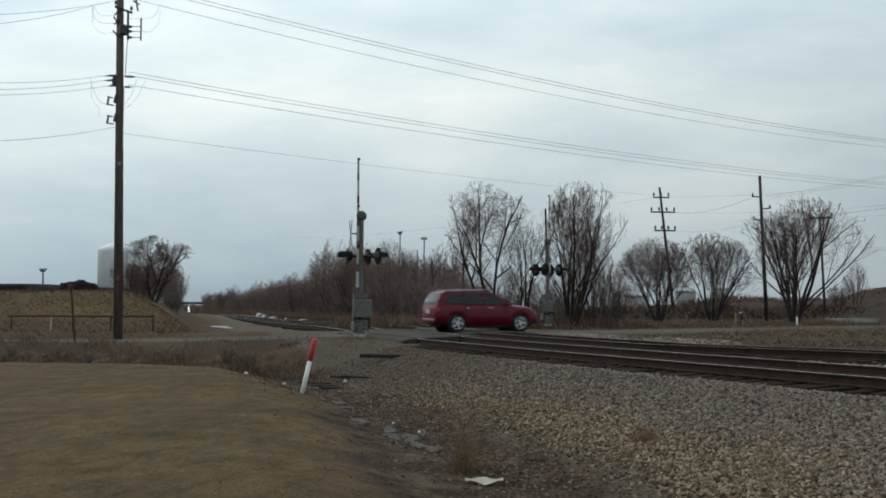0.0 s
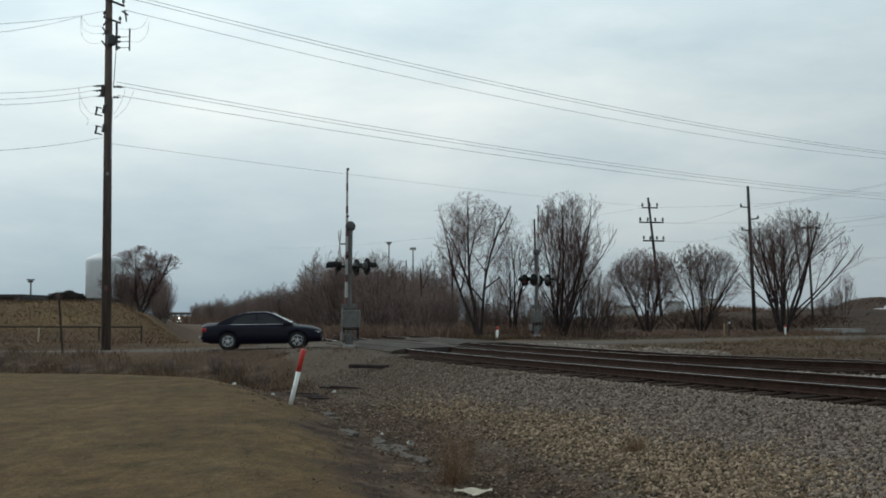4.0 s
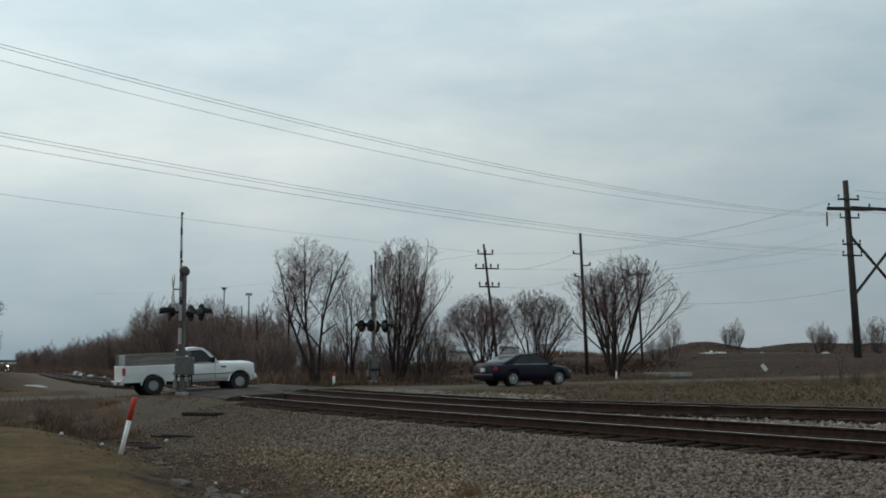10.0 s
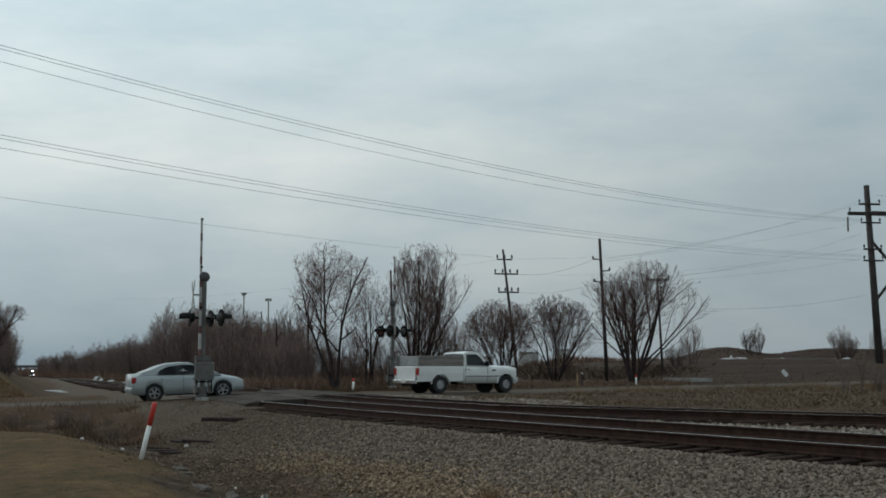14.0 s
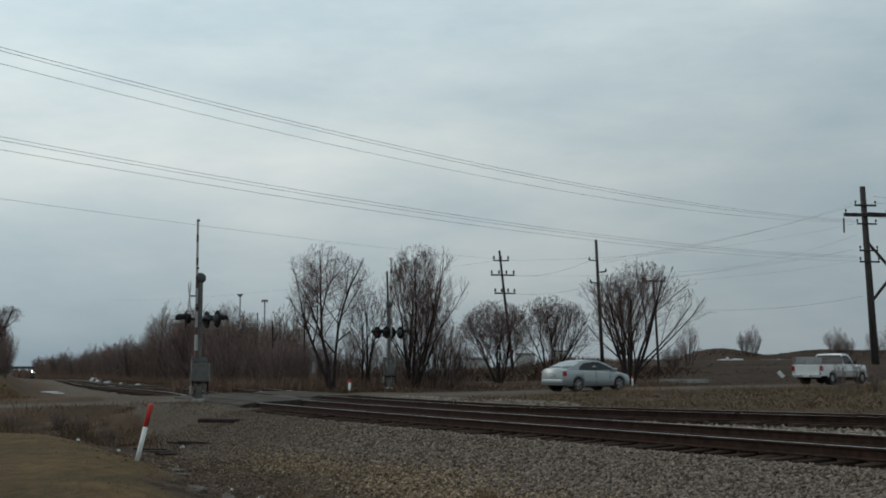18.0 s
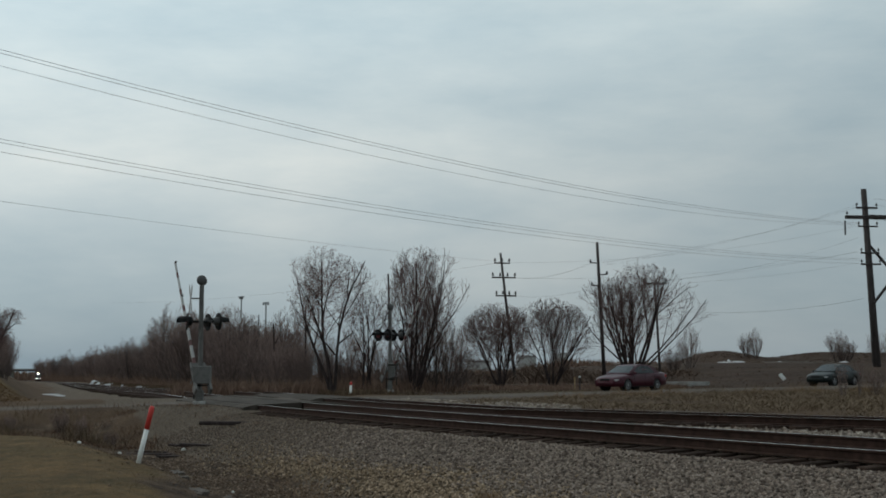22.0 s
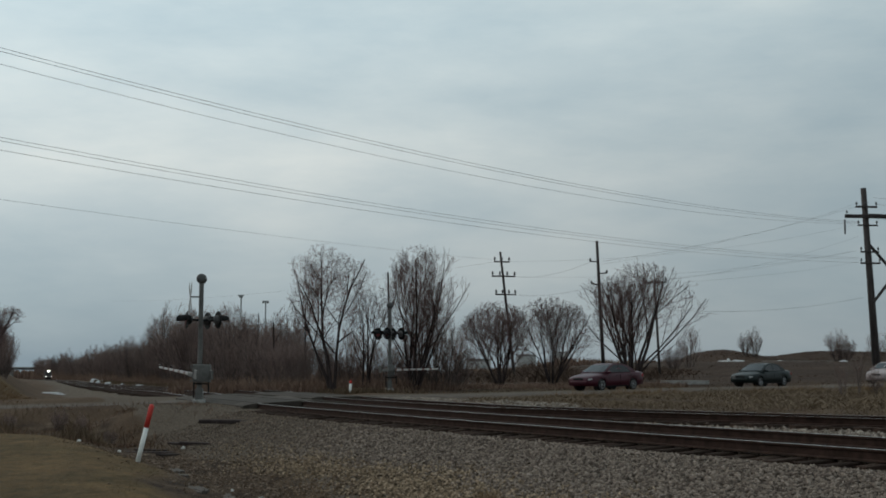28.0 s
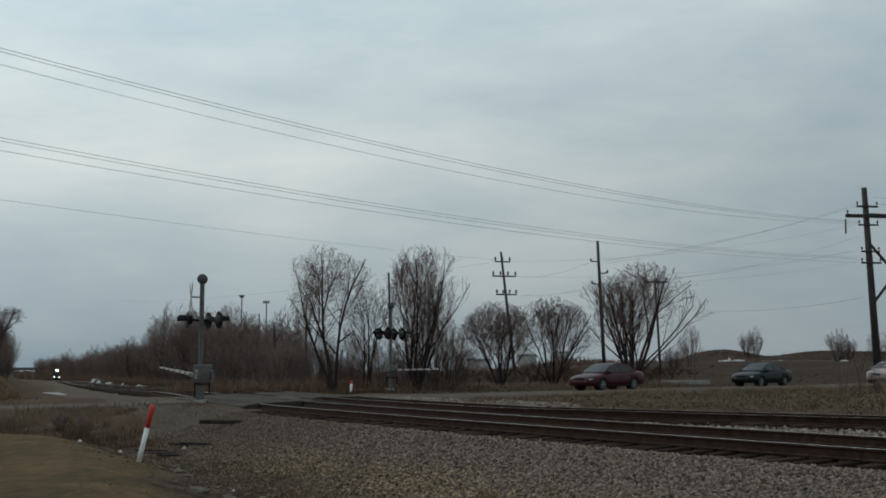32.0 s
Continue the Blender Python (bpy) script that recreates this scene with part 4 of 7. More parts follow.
for p in (pole_4, pole_6):
    p.matrix_world = Matrix.Translation(EYE + (p.location - EYE) * FAR) @ Matrix.Diagonal((FAR, FAR, FAR, 1))
rod_part("brace", (-0.3, 0, 8.6), (2.85, 0.4, 5.0), 0.09, M["pole_dark"], pole_4)
rod_part("brace", (-0.2, -0.2, 5.0), (2.8, 0.3, 8.6), 0.09, M["pole_dark"], pole_4)
rod_part("post_stub", (-1.85, -0.3, 9.2), (-1.85, -0.3, 10.1), 0.05, M["pole_dark"], pole_4)
# hardware of the tall pole: switch, dead-end insulators, brackets, drop loops
def pole_wire(name, points, r):
    bm = bmesh.new()
    line = catmull([(x, -0.18, z) for x, z in points], 5)
    for p, q in zip(line, line[1:]):
        put_tube(bm, p, q, r, None, 5)
    part(name, bm, M["wire"], pole_a)


box_part("switch_box", (0.32, 0.3, 0.46), pose(0.08, -0.2, 13.05), M["insulator"], pole_a, "", 0.06)
rod_part("switch_post", (0.30, -0.2, 12.62), (0.29, -0.2, 13.85), 0.05, M["insulator"], pole_a)
rod_part("switch_blade", (0.87, -0.2, 12.58), (0.87, -0.2, 13.54), 0.035, M["insulator"], pole_a)
for z in (12.72, 12.98, 13.18):
    rod_part("switch_arm", (0.30, -0.2, z), (0.87, -0.2, z), 0.014, M["insulator"], pole_a)
    bm = bmesh.new()
    put_lathe(bm, [(0.03, 0), (0.07, 0.03), (0.045, 0.06), (0.07, 0.09), (0.03, 0.13)], pose(0.34, -0.2, z, 0, 90), 8)
    part("insulator", bm, M["insulator"], pole_a)
for x0, z0, x1, z1 in ((-0.12, 13.3, -0.34, 13.62), (-0.12, 12.72, -0.36, 13.04), (-0.1, 13.5, -0.32, 13.3), (-0.12, 13.9, -0.3, 13.7), (0.5, 14.3, 0.78, 14.12), (0.62, 14.35, 0.72, 13.85)):
    rod_part("strut", (x0, -0.16, z0), (x1, -0.2, z1), 0.035, M["insulator"], pole_a)
for x0, z0, side, n in ((-0.22, 11.12, -1, 3), (-0.22, 10.92, -1, 3), (-0.22, 10.68, -1, 2), (0.16, 11.06, 1, 3), (0.16, 10.62, 1, 2)):
    bm = bmesh.new()
    prof = [(0.012, 0)]
    for k in range(n):
        prof += [(0.05, 0.05 + 0.13 * k), (0.055, 0.09 + 0.13 * k), (0.02, 0.12 + 0.13 * k)]
    prof.append((0.012, 0.13 * n + 0.12))
    put_lathe(bm, prof, pose(x0, -0.15, z0, 0, 93 * side), 8)
    part("dead_end_insulator", bm, M["insulator"], pole_a)
box_part("bracket", (0.15, 0.2, 0.5), pose(-0.30, -0.1, 10.9, 0, 6), M["insulator"], pole_a, "", 0.03)
for zc in (10.0, 9.2):
    for dx, dz, w, h in ((-0.20, 0.10, 0.16, 0.36), (-0.46, 0.18, 0.26, 0.05), (-0.44, -0.14, 0.30, 0.05), (-0.56, 0.02, 0.06, 0.34)):
        box_part("bracket", (w, 0.1, h), pose(dx, -0.14, zc + dz, 0, 12), M["insulator"], pole_a, "", 0.01)
pole_wire("jumper_loop", [(-1.28, 14.15), (-1.2, 13.6), (-0.8, 13.36), (-0.3, 13.36)], 0.006)
pole_wire("jumper_loop", [(-1.3, 14.1), (-1.25, 13.3), (-0.9, 12.95), (-0.35, 12.96)], 0.006)
pole_wire("jumper_loop", [(-1.28, 14.15), (-0.95, 13.72), (-0.27, 13.69)], 0.006)
pole_wire("jumper_loop", [(0.30, 13.55), (0.9, 13.5), (1.4, 13.6), (1.7, 14.1)], 0.006)
pole_wire("jumper_loop", [(0.87, 13.0), (1.25, 12.95), (1.62, 13.3), (1.7, 13.84)], 0.006)
pole_wire("jumper_loop", [(-1.36, 11.05), (-1.2, 10.5), (-0.83, 9.96), (-0.55, 9.9)], 0.006)
pole_wire("jumper_loop", [(-1.3, 10.74), (-1.25, 10.1), (-0.9, 9.65), (-0.95, 9.4)], 0.006)
pole_wire("jumper_loop", [(0.72, 10.95), (0.5, 10.3), (0.22, 9.87)], 0.006)
pole_wire("jumper_loop", [(1.07, 10.87), (0.75, 10.15), (0.24, 9.68)], 0.006)
rod_part("conduit", (0.17, -0.12, 11.1), (0.26, -0.12, 12.75), 0.016, M["insulator"], pole_a)
rod_part("conduit", (0.12, -0.15, 8.0), (0.14, -0.15, 10.6), 0.02, M["galvanised"], pole_a)
box_part("warning_plate", (0.13, 0.02, 0.22), pose(0.02, -0.205, 2.5), M["red_stripe"], pole_a, "faded red warning plate", 0.004)
rod_part("number_tag", (0, -0.175, 7.35), (0, -0.19, 7.35), 0.07, M["galvanised"], pole_a, None, 8)


def hang(name, a, b, sag, r, label="thin dark overhead wire", group="overhead wires"):
    a, b = Vector(a), Vector(b)
    n = 24
    me = bpy.data.curves.new(name, "CURVE")
    me.dimensions = "3D"
    sp = me.splines.new("POLY")
    sp.points.add(n)
    for i in range(n + 1):
        t = i / n
        p = a.lerp(b, t) - Vector((0, 0, sag * 4 * t * (1 - t)))
        sp.points[i].co = (*p, 1)
    me.bevel_depth, me.bevel_resolution = r, 1
    me.materials.append(M["wire"])
    dg = new(name, me)
    mesh = bpy.data.meshes.new_from_object(dg)
    bpy.data.objects.remove(dg)
    return tagged(new(name, mesh), label, "overhead wire", group)


ta, tb = Vector((-20.45, 53.0, 14.75)), EYE + (Vector((26.05, 80, 12.3)) - EYE) * FAR
for za, zb, sag, r, dx in ((14.75, 10.18, 0.97, 0.009, 0.7), (14.6, 10.10, 1.0, 0.009, 0.7), (14.04, 10.05, 1.14, 0.008, 0.75), (10.95, 7.95, 0.74, 0.008, 0.4), (10.80, 7.86, 0.76, 0.008, 0.4), (10.39, 7.65, 0.69, 0.008, 0.4)):
    hang("overhead_wire", (ta.x + dx, ta.y, za - 0.02 * dx), (tb.x - 0.8, tb.y - 0.3, 1 + FAR * (zb - 1)), sag * 1.45, r * 1.25)
hang("overhead_wire", (ta.x + 0.15, ta.y, 8.31), (5.3, 119.8, 11.18), 0.21, 0.007)
# the line goes on over the road towards the viewer's side
for x, zl, e in ((-0.3, 14.3, (-19.5, 40, 10.45)), (-1.28, 14.12, (-19.5, 40, 10.15)), (-0.62, 11.12, (-19.46, 40, 8.2)), (-0.62, 10.92, (-19.46, 40, 7.98)), (-0.5, 10.68, (-19.45, 40, 7.80)), (-0.2, 8.9, (-19.4, 40, 6.3))):
    p = Vector((-20.3 + x, 52.8, zl - 0.35))
    d = Vector(e) - p
    hang("overhead_wire", p, p + d * 2.2 + Vector((0, 0, 0.9)), 0.4, 0.008)
# wires of the far line, pole to pole
t2, t3, t5 = Vector((5.24, 120, 12.0)), Vector((11.25, 95, 10.5)), Vector((19.5, 120, 9.3))
hang("overhead_wire", t2 + Vector((0.9, 0, -2.25)), t3 + Vector((-0.4, 0, -1.5)), 0.5, 0.008)
hang("overhead_wire", t2 + Vector((-0.6, 0, -0.95)), (-60, 235, 13.6), 1.0, 0.007)
hang("overhead_wire", t2 + Vector((0.9, 0, -3.9)), t3 + Vector((-0.2, 0, -3.3)), 0.4, 0.007)
hang("overhead_wire", t3 + Vector((0.4, 0, -1.5)), tb + Vector((0.3, 0, -0.9)) * FAR, 0.5, 0.009)
hang("overhead_wire", t3 + Vector((0.4, 0, -1.7)), tb + Vector((-0.4, 0, -0.95)) * FAR, 0.55, 0.007)
hang("overhead_wire", t2 + Vector((0.9, 0, -0.9)), tb + Vector((-0.5, 0, -2.3)) * FAR, 0.9, 0.006)
hang("overhead_wire", t2 + Vector((0.9, 0, -2.3)), tb + Vector((-0.5, 0, -3.9)) * FAR, 0.9, 0.006)
hang("overhead_wire", t3 + Vector((0.4, 0, -3.2)), tb + Vector((-0.5, 0, -3.9)) * FAR, 0.35, 0.0065)
hang("overhead_wire", t3 + Vector((0.4, 0, -3.3)), tb + Vector((-0.5, 0, -4.6)) * FAR, 0.4, 0.0065)
hang("overhead_wire", t5 + Vector((0.9, 0, 0.1)), tb + Vector((-0.4, 0, -3.0)) * FAR, 0.6, 0.0075)
hang("overhead_wire", (19.55, 119.9, 6.7), tb + Vector((-0.2, 0, -6.8)) * FAR, 0.7, 0.011)
for z in (-0.6, -1.0, -1.9):
    hang("overhead_wire", tb + Vector((0.6, 0, z)) * FAR, (107, 164, 23.2 + 1.6 * z), 1.2, 0.012)

box_part("tie_beam", (3.4, 0.16, 0.2), pose(1.35, -0.3, 10.28, 0, 3), M["pole_dark"], pole_4)


# ---- vehicles ----
def paint(name, color, rough=0.4, metal=0.0, vary=0.06):
    return mat(name, color, rough, metal, vary, 1.5, 0, 40, spec=0.22, coat=0.16)


def curve_at(points, x):
    return float(np.interp(x, [p[0] for p in points], [p[1] for p in points]))


def wheel_meshes(kind, R, width, spokes, rim_mat, share=0.66):
    bm = bmesh.new()
    rr = R * share
    put_lathe(bm, [(rr, -width / 2), (R * 0.93, -width / 2), (R * 0.985, -width * 0.38), (R, -width * 0.2), (R, width * 0.2), (R * 0.985, width * 0.38), (R * 0.93, width / 2), (rr, width / 2), (rr, width * 0.3), (rr, -width * 0.3), (rr, -width / 2)], pose(0, 0, 0, 90), 28, False)
    tyre = bpy.data.meshes.new("wheel")
    bm.to_mesh(tyre)
    bm.free()
    tyre.materials.append(M["rubber"])
    bm = bmesh.new()
    put_lathe(bm, [(rr * 0.90, 0), (rr * 1.02, 0.0), (rr * 1.02, 0.02), (rr * 0.90, 0.022), (rr * 0.88, 0.012), (rr * 0.90, 0)], pose(0, 0, 0, 90) @ pose(0, 0, width * 0.38), 28, False)
    put_lathe(bm, [(0.0, 0.0), (rr * 0.24, 0.0), (rr * 0.24, 0.035), (rr * 0.12, 0.045), (0.0, 0.045)], pose(0, 0, 0, 90) @ pose(0, 0, width * 0.36), 14)
    if spokes:
        for k in range(spokes):
            a = 360 / spokes * k if spokes < 10 else 72 * (k // 2) + 22 * (k % 2)
            put_box(bm, (rr * 0.74, 0.03, rr * (0.24 if spokes <= 5 else 0.10)), pose(0, 0, 0, 0, a) @ pose(rr * 0.56, -width * 0.38, 0), 0.004)
    else:
        put_lathe(bm, [(0.0, 0.0), (rr * 0.85, 0.0), (rr * 0.85, 0.02), (rr * 0.5, 0.03), (rr * 0.3, 0.02), (0, 0.02)], pose(0, 0, 0, 90) @ pose(0, 0, width * 0.26), 20)
    rim = bpy.data.meshes.new("rim")
    bm.to_mesh(rim)
    bm.free()
    rim.materials.append(rim_mat)
    bm = bmesh.new()
    put_lathe(bm, [(0.0, 0.0), (rr * 0.98, 0.0), (rr * 0.98, 0.02), (0, 0.02)], pose(0, 0, 0, 90) @ pose(0, 0, width * 0.12), 20)
    disc = bpy.data.meshes.new("brake_disc")
    bm.to_mesh(disc)
    bm.free()
    disc.materials.append(M["black"])
    return tyre, rim, disc


def add_wheels(car, wb, track_w, R, width, spokes, rim_mat, share=0.66):
    meshes = wheel_meshes("wheel", R, width, spokes, rim_mat, share)
    wheels = []
    for x in (wb / 2, -wb / 2):
        for side in (-1, 1):
            w = new("wheel", meshes[0])
            w.parent = car
            w.matrix_basis = pose(x, side * track_w / 2, R, 0, 0, 0 if side < 0 else 180)
            for nm, me in (("rim", meshes[1]), ("brake_disc", meshes[2])):
                c = new(nm, me)
                c.parent = w
            bm = bmesh.new()
            put_lathe(bm, [(0, -0.05), (R * 1.16, -0.05), (R * 1.16, 0.05), (0, 0.05)], pose(x, side * (track_w / 2 - 0.15), R, 90), 20)
            part("wheel_well", bm, M["black"], car)
            w["side"], w["radius"] = side, R
            wheels.append(w)
    return wheels


def body_shell(stations, half_w, sill, shoulder, deck, arches, crease=0.45):
    """A car's lower body; arches: (x, radius, centre height) leave real wheel openings."""
    bm = bmesh.new()
    rows = []
    for x in stations:
        w = half_w(x)
        zs = sill(x)
        for ax, ar, az in arches:
            if abs(x - ax) < ar:
                zs = max(zs, az + math.sqrt(ar * ar - (x - ax) ** 2))
        zb, zt = shoulder(x), deck(x)
        zs = min(zs, zb - 0.08)
        zc = max(zs + 0.03, sill(x) + (zb - sill(x)) * crease)
        zc = min(zc, zb - 0.04)
        prof = [(w * 0.86, zs), (w * 0.975, zs + 0.005), (w, zc), (w * 0.985, (zc + zb) / 2), (w * 0.955, zb - 0.015), (w * 0.90, zb + 0.01), (w * 0.62, max(zt, zb + 0.012)), (0, max(zt, zb + 0.012) + 0.02)]
        rows.append([bm.verts.new((x, y, z)) for y, z in prof] + [bm.verts.new((x, -y, z)) for y, z in prof[-2::-1]])
    for a, b in zip(rows, rows[1:]):
        for i in range(len(a) - 1):
            bm.faces.new((a[i], b[i], b[i + 1], a[i + 1]))
    for r in (rows[0], rows[-1]):
        bm.faces.new(r)
    bmesh.ops.recalc_face_normals(bm, faces=bm.faces[:])
    return bm


def stations_for(x0, x1, arches):
    xs = {round(x0 + (x1 - x0) * i / 26, 3) for i in range(27)} | {round(x0 + 0.02, 3), round(x0 + 0.06, 3), round(x1 - 0.02, 3), round(x1 - 0.06, 3)}
    for ax, ar, _ in arches:
        for k in range(-8, 9):
            xs.add(round(ax + ar * math.sin(k / 8 * math.pi / 2), 3))
        xs |= {round(ax - ar - 0.004, 3), round(ax + ar + 0.004, 3)}
    return sorted(x for x in xs if x0 <= x <= x1)


def cabin(car, profile, belt, w_belt, w_roof, roof, body_mat, windows, screen, back):
    """profile: side line of the cabin from the rear base over the roof to the screen base."""
    def hw(z):
        t = max(0, min(1.05, (z - belt) / (roof - belt)))
        return w_belt + (w_roof - w_belt) * t ** 1.25
    bm = bmesh.new()
    L = [bm.verts.new((x, hw(z) * (0.985 if 0 < i < len(profile) - 1 else 0.95), z)) for i, (x, z) in enumerate(profile)]
    R = [bm.verts.new((v.co.x, -v.co.y, v.co.z)) for v in L]
    C = [bm.verts.new((x + (0.10 if i > len(profile) // 2 else -0.06) * max(0, 1 - abs(z - belt) / (roof - belt)), 0, z + 0.025)) for i, (x, z) in enumerate(profile)]
    for i in range(len(profile) - 1):
        bm.faces.new((L[i], L[i + 1], C[i + 1], C[i]))
        bm.faces.new((C[i], C[i + 1], R[i + 1], R[i]))
    bm.faces.new(L)
    bm.faces.new(R[::-1])
    bmesh.ops.recalc_face_normals(bm, faces=bm.faces[:])
    part("cabin", bm, body_mat, car)
    for poly in windows:
        for side in (-1, 1):
            bm = bmesh.new()
            vs = [bm.verts.new((x, side * (hw(z) * 0.985 + 0.007), z)) for x, z in poly]
            f = bm.faces.new(vs if side < 0 else vs[::-1])
            bmesh.ops.triangulate(bm, faces=[f])
            r = bmesh.ops.extrude_face_region(bm, geom=bm.faces[:])
            bmesh.ops.translate(bm, verts=[g for g in r["geom"] if isinstance(g, bmesh.types.BMVert)], vec=(0, -side * 0.01, 0))
            bmesh.ops.recalc_face_normals(bm, faces=bm.faces[:])
            part("side_window", bm, M["car_glass"], car)
    for w1, w2 in zip(windows, windows[1:]):
        for side in (-1, 1):
            bm = bmesh.new()
            quad = [w1[-1], w1[-2], w2[1], w2[0]]
            vs = [bm.verts.new((x, side * (hw(z) * 0.985 + 0.004), z)) for x, z in quad]
            f = bm.faces.new(vs)
            r = bmesh.ops.extrude_face_region(bm, geom=[f])
            bmesh.ops.translate(bm, verts=[g for g in r["geom"] if isinstance(g, bmesh.types.BMVert)], vec=(0, -side * 0.01, 0))
            bmesh.ops.recalc_face_normals(bm, faces=bm.faces[:])
            part("door_pillar", bm, M["black"], car)
    for nm, (a, b), bulge in (("windscreen", screen, 0.10), ("rear_window", back, -0.06)):
        bm = bmesh.new()
        d = Vector((b[0] - a[0], 0, b[1] - a[1])).normalized()
        n = Vector((-d.z, 0, d.x))
        if n.z < 0:
            n = -n
        rows = []
        for t in (0.06, 0.5, 0.94):
            x, z = a[0] + (b[0] - a[0]) * t, a[1] + (b[1] - a[1]) * t
            k = max(0, 1 - (z - belt) / (roof - belt))
            w = hw(z) * 0.90
            rows.append([bm.verts.new(Vector((x + (bulge * k if abs(s) < 0.6 else bulge * k * 0.25), w * s, z + 0.012 * (1 - abs(s)))) + n * 0.016) for s in (-1, -0.5, 0, 0.5, 1)])
        for p, q in zip(rows, rows[1:]):
            for i in range(4):
                bm.faces.new((p[i], p[i + 1], q[i + 1], q[i]))
        r = bmesh.ops.extrude_face_region(bm, geom=bm.faces[:])
        bmesh.ops.translate(bm, verts=[g for g in r["geom"] if isinstance(g, bmesh.types.BMVert)], vec=-n * 0.02)
        bmesh.ops.recalc_face_normals(bm, faces=bm.faces[:])
        part(nm, bm, M["screen_glass"], car)
    return hw


def lamp(name, car, size, m, material, label="", bevel=0.03):
    return box_part(name, size, m, material, car, label, bevel)


def make_car(label, category, body, spec, rim_mat, spokes=5):
    """A saloon or estate car. Its origin lies on the road between the axles; it drives towards +x."""
    car = tagged(empty("car"), label, category, "passing vehicles")
    wb, fo, ro, W, H, R = spec["wb"], spec["fo"], spec["ro"], spec["w"], spec["h"], spec["r"]
    xf, xr = wb / 2 + fo, -wb / 2 - ro
    hwid = W / 2
    arches = [(wb / 2, R * 1.14, R * 0.98), (-wb / 2, R * 1.14, R * 0.98)]

    def half_w(x):
        e = max(0, (x - (xf - 0.75)) / 0.75)
        r = max(0, ((xr + 0.6) - x) / 0.6)
        return hwid * (1 - 0.26 * e ** 2.2 - 0.14 * r ** 2.2)

    sill = lambda x: spec.get("sill", 0.20) + 0.06 * max(0, (x - wb / 2) / fo) + 0.10 * max(0, (-wb / 2 - x) / ro)
    sh, dk = spec["shoulder"], spec["deck"]
    bm = body_shell(stations_for(xr, xf, arches), half_w, sill, lambda x: curve_at(sh, x), lambda x: curve_at(dk, x), arches)
    part("body", bm, body, car, "", True)
    box_part("underbody", (xf - xr - 0.5, W * 0.72, 0.28), pose((xf + xr) / 2, 0, 0.38), M["black"], car)
    cabin(car, spec["cabin"], spec["belt"], hwid * 0.93, hwid * spec.get("tumble", 0.70), H, body, spec["windows"], spec["screen"], spec["back"])
    for s in (-1, 1):
        zf, zr = curve_at(sh, xf), curve_at(sh, xr)
        lamp("headlight", car, (0.28, 0.32, 0.115), pose(xf - 0.19, s * hwid * 0.64, zf - 0.045, 0, 8, -s * 24), M["head_lens"], "clear headlight")
        lamp("tail_light", car, (0.20, spec.get("tail_w", 0.30), spec.get("tail_h", 0.17)), pose(xr + 0.12, s * hwid * 0.74, zr - 0.12, 0, 0, s * 16), M["tail_lens"], "red tail light")
        mx = spec["screen"][1][0] - 0.28
        lamp("wing_mirror", car, (0.12, 0.2, 0.13), pose(mx, s * (hwid + 0.04), spec["belt"] + 0.05), body)
        for hx in spec["handles"]:
            lamp("door_handle", car, (0.17, 0.035, 0.03), pose(hx, s * (hwid * 0.985 + 0.005), spec["belt"] - 0.11), spec.get("handle_mat", body), "", 0.01)
        for hx in spec["seams"]:
            box_part("door_seam", (0.012, 0.012, spec["belt"] - 0.36), pose(hx, s * (hwid * 0.992), (spec["belt"] + 0.30) / 2), M["black"], car, "", 0)
        box_part("sill_trim", (wb - 2.5 * R, 0.04, 0.09), pose(0, s * hwid * 0.955, 0.235), M["black"], car)
    box_part("rear_bumper", (0.12, W * 0.80, 0.18), pose(xr + 0.01, 0, 0.47), body, car, "", 0.04)
    box_part("front_bumper", (0.12, W * 0.62, 0.16), pose(xf - 0.03, 0, 0.42), body, car, "", 0.04)
    box_part("grille", (0.05, W * 0.36, 0.10), pose(xf - 0.0, 0, 0.60), M["black"], car, "", 0.01)
    box_part("number_plate", (0.02, 0.34, 0.16), pose(xr - 0.045, 0, curve_at(sh, xr) - 0.17), M["line_paint"], car, "plain pale number plate", 0.004)
    if spec.get("chrome_line"):
        x0, x1, z = spec["chrome_line"]
        for s in (-1, 1):
            rod_part("window_trim", (x0, s * (hwid * 0.93 + 0.006), z), (x1, s * (hwid * 0.93 + 0.006), z - 0.01), 0.012, M["chrome"], car)
    if spec.get("rack"):
        for s in (-1, 1):
            rod_part("roof_rail", (spec["rack"][0], s * hwid * 0.62, H + 0.045), (spec["rack"][1], s * hwid * 0.62, H + 0.045), 0.018, M["alloy"], car)
    for s in (-1, 1):
        for ax, ar, az in arches:
            bm = bmesh.new()
            arc = [(ax + (ar + 0.012) * math.cos(a), az + (ar + 0.012) * math.sin(a)) for a in [math.pi * (0.0 + k / 14) for k in range(15)]]
            for (x0, z0), (x1, z1) in zip(arc, arc[1:]):
                put_tube(bm, (x0, s * half_w(x0) * 0.982, z0), (x1, s * half_w(x1) * 0.982, z1), 0.024 if spec.get("arch_lip") else 0.014, None, 6)
            part("wheel_arch", bm, body, car)
    wheels = add_wheels(car, wb, W - 0.22, R, spec.get("tyre", 0.21), spokes, rim_mat)
    return car, wheels


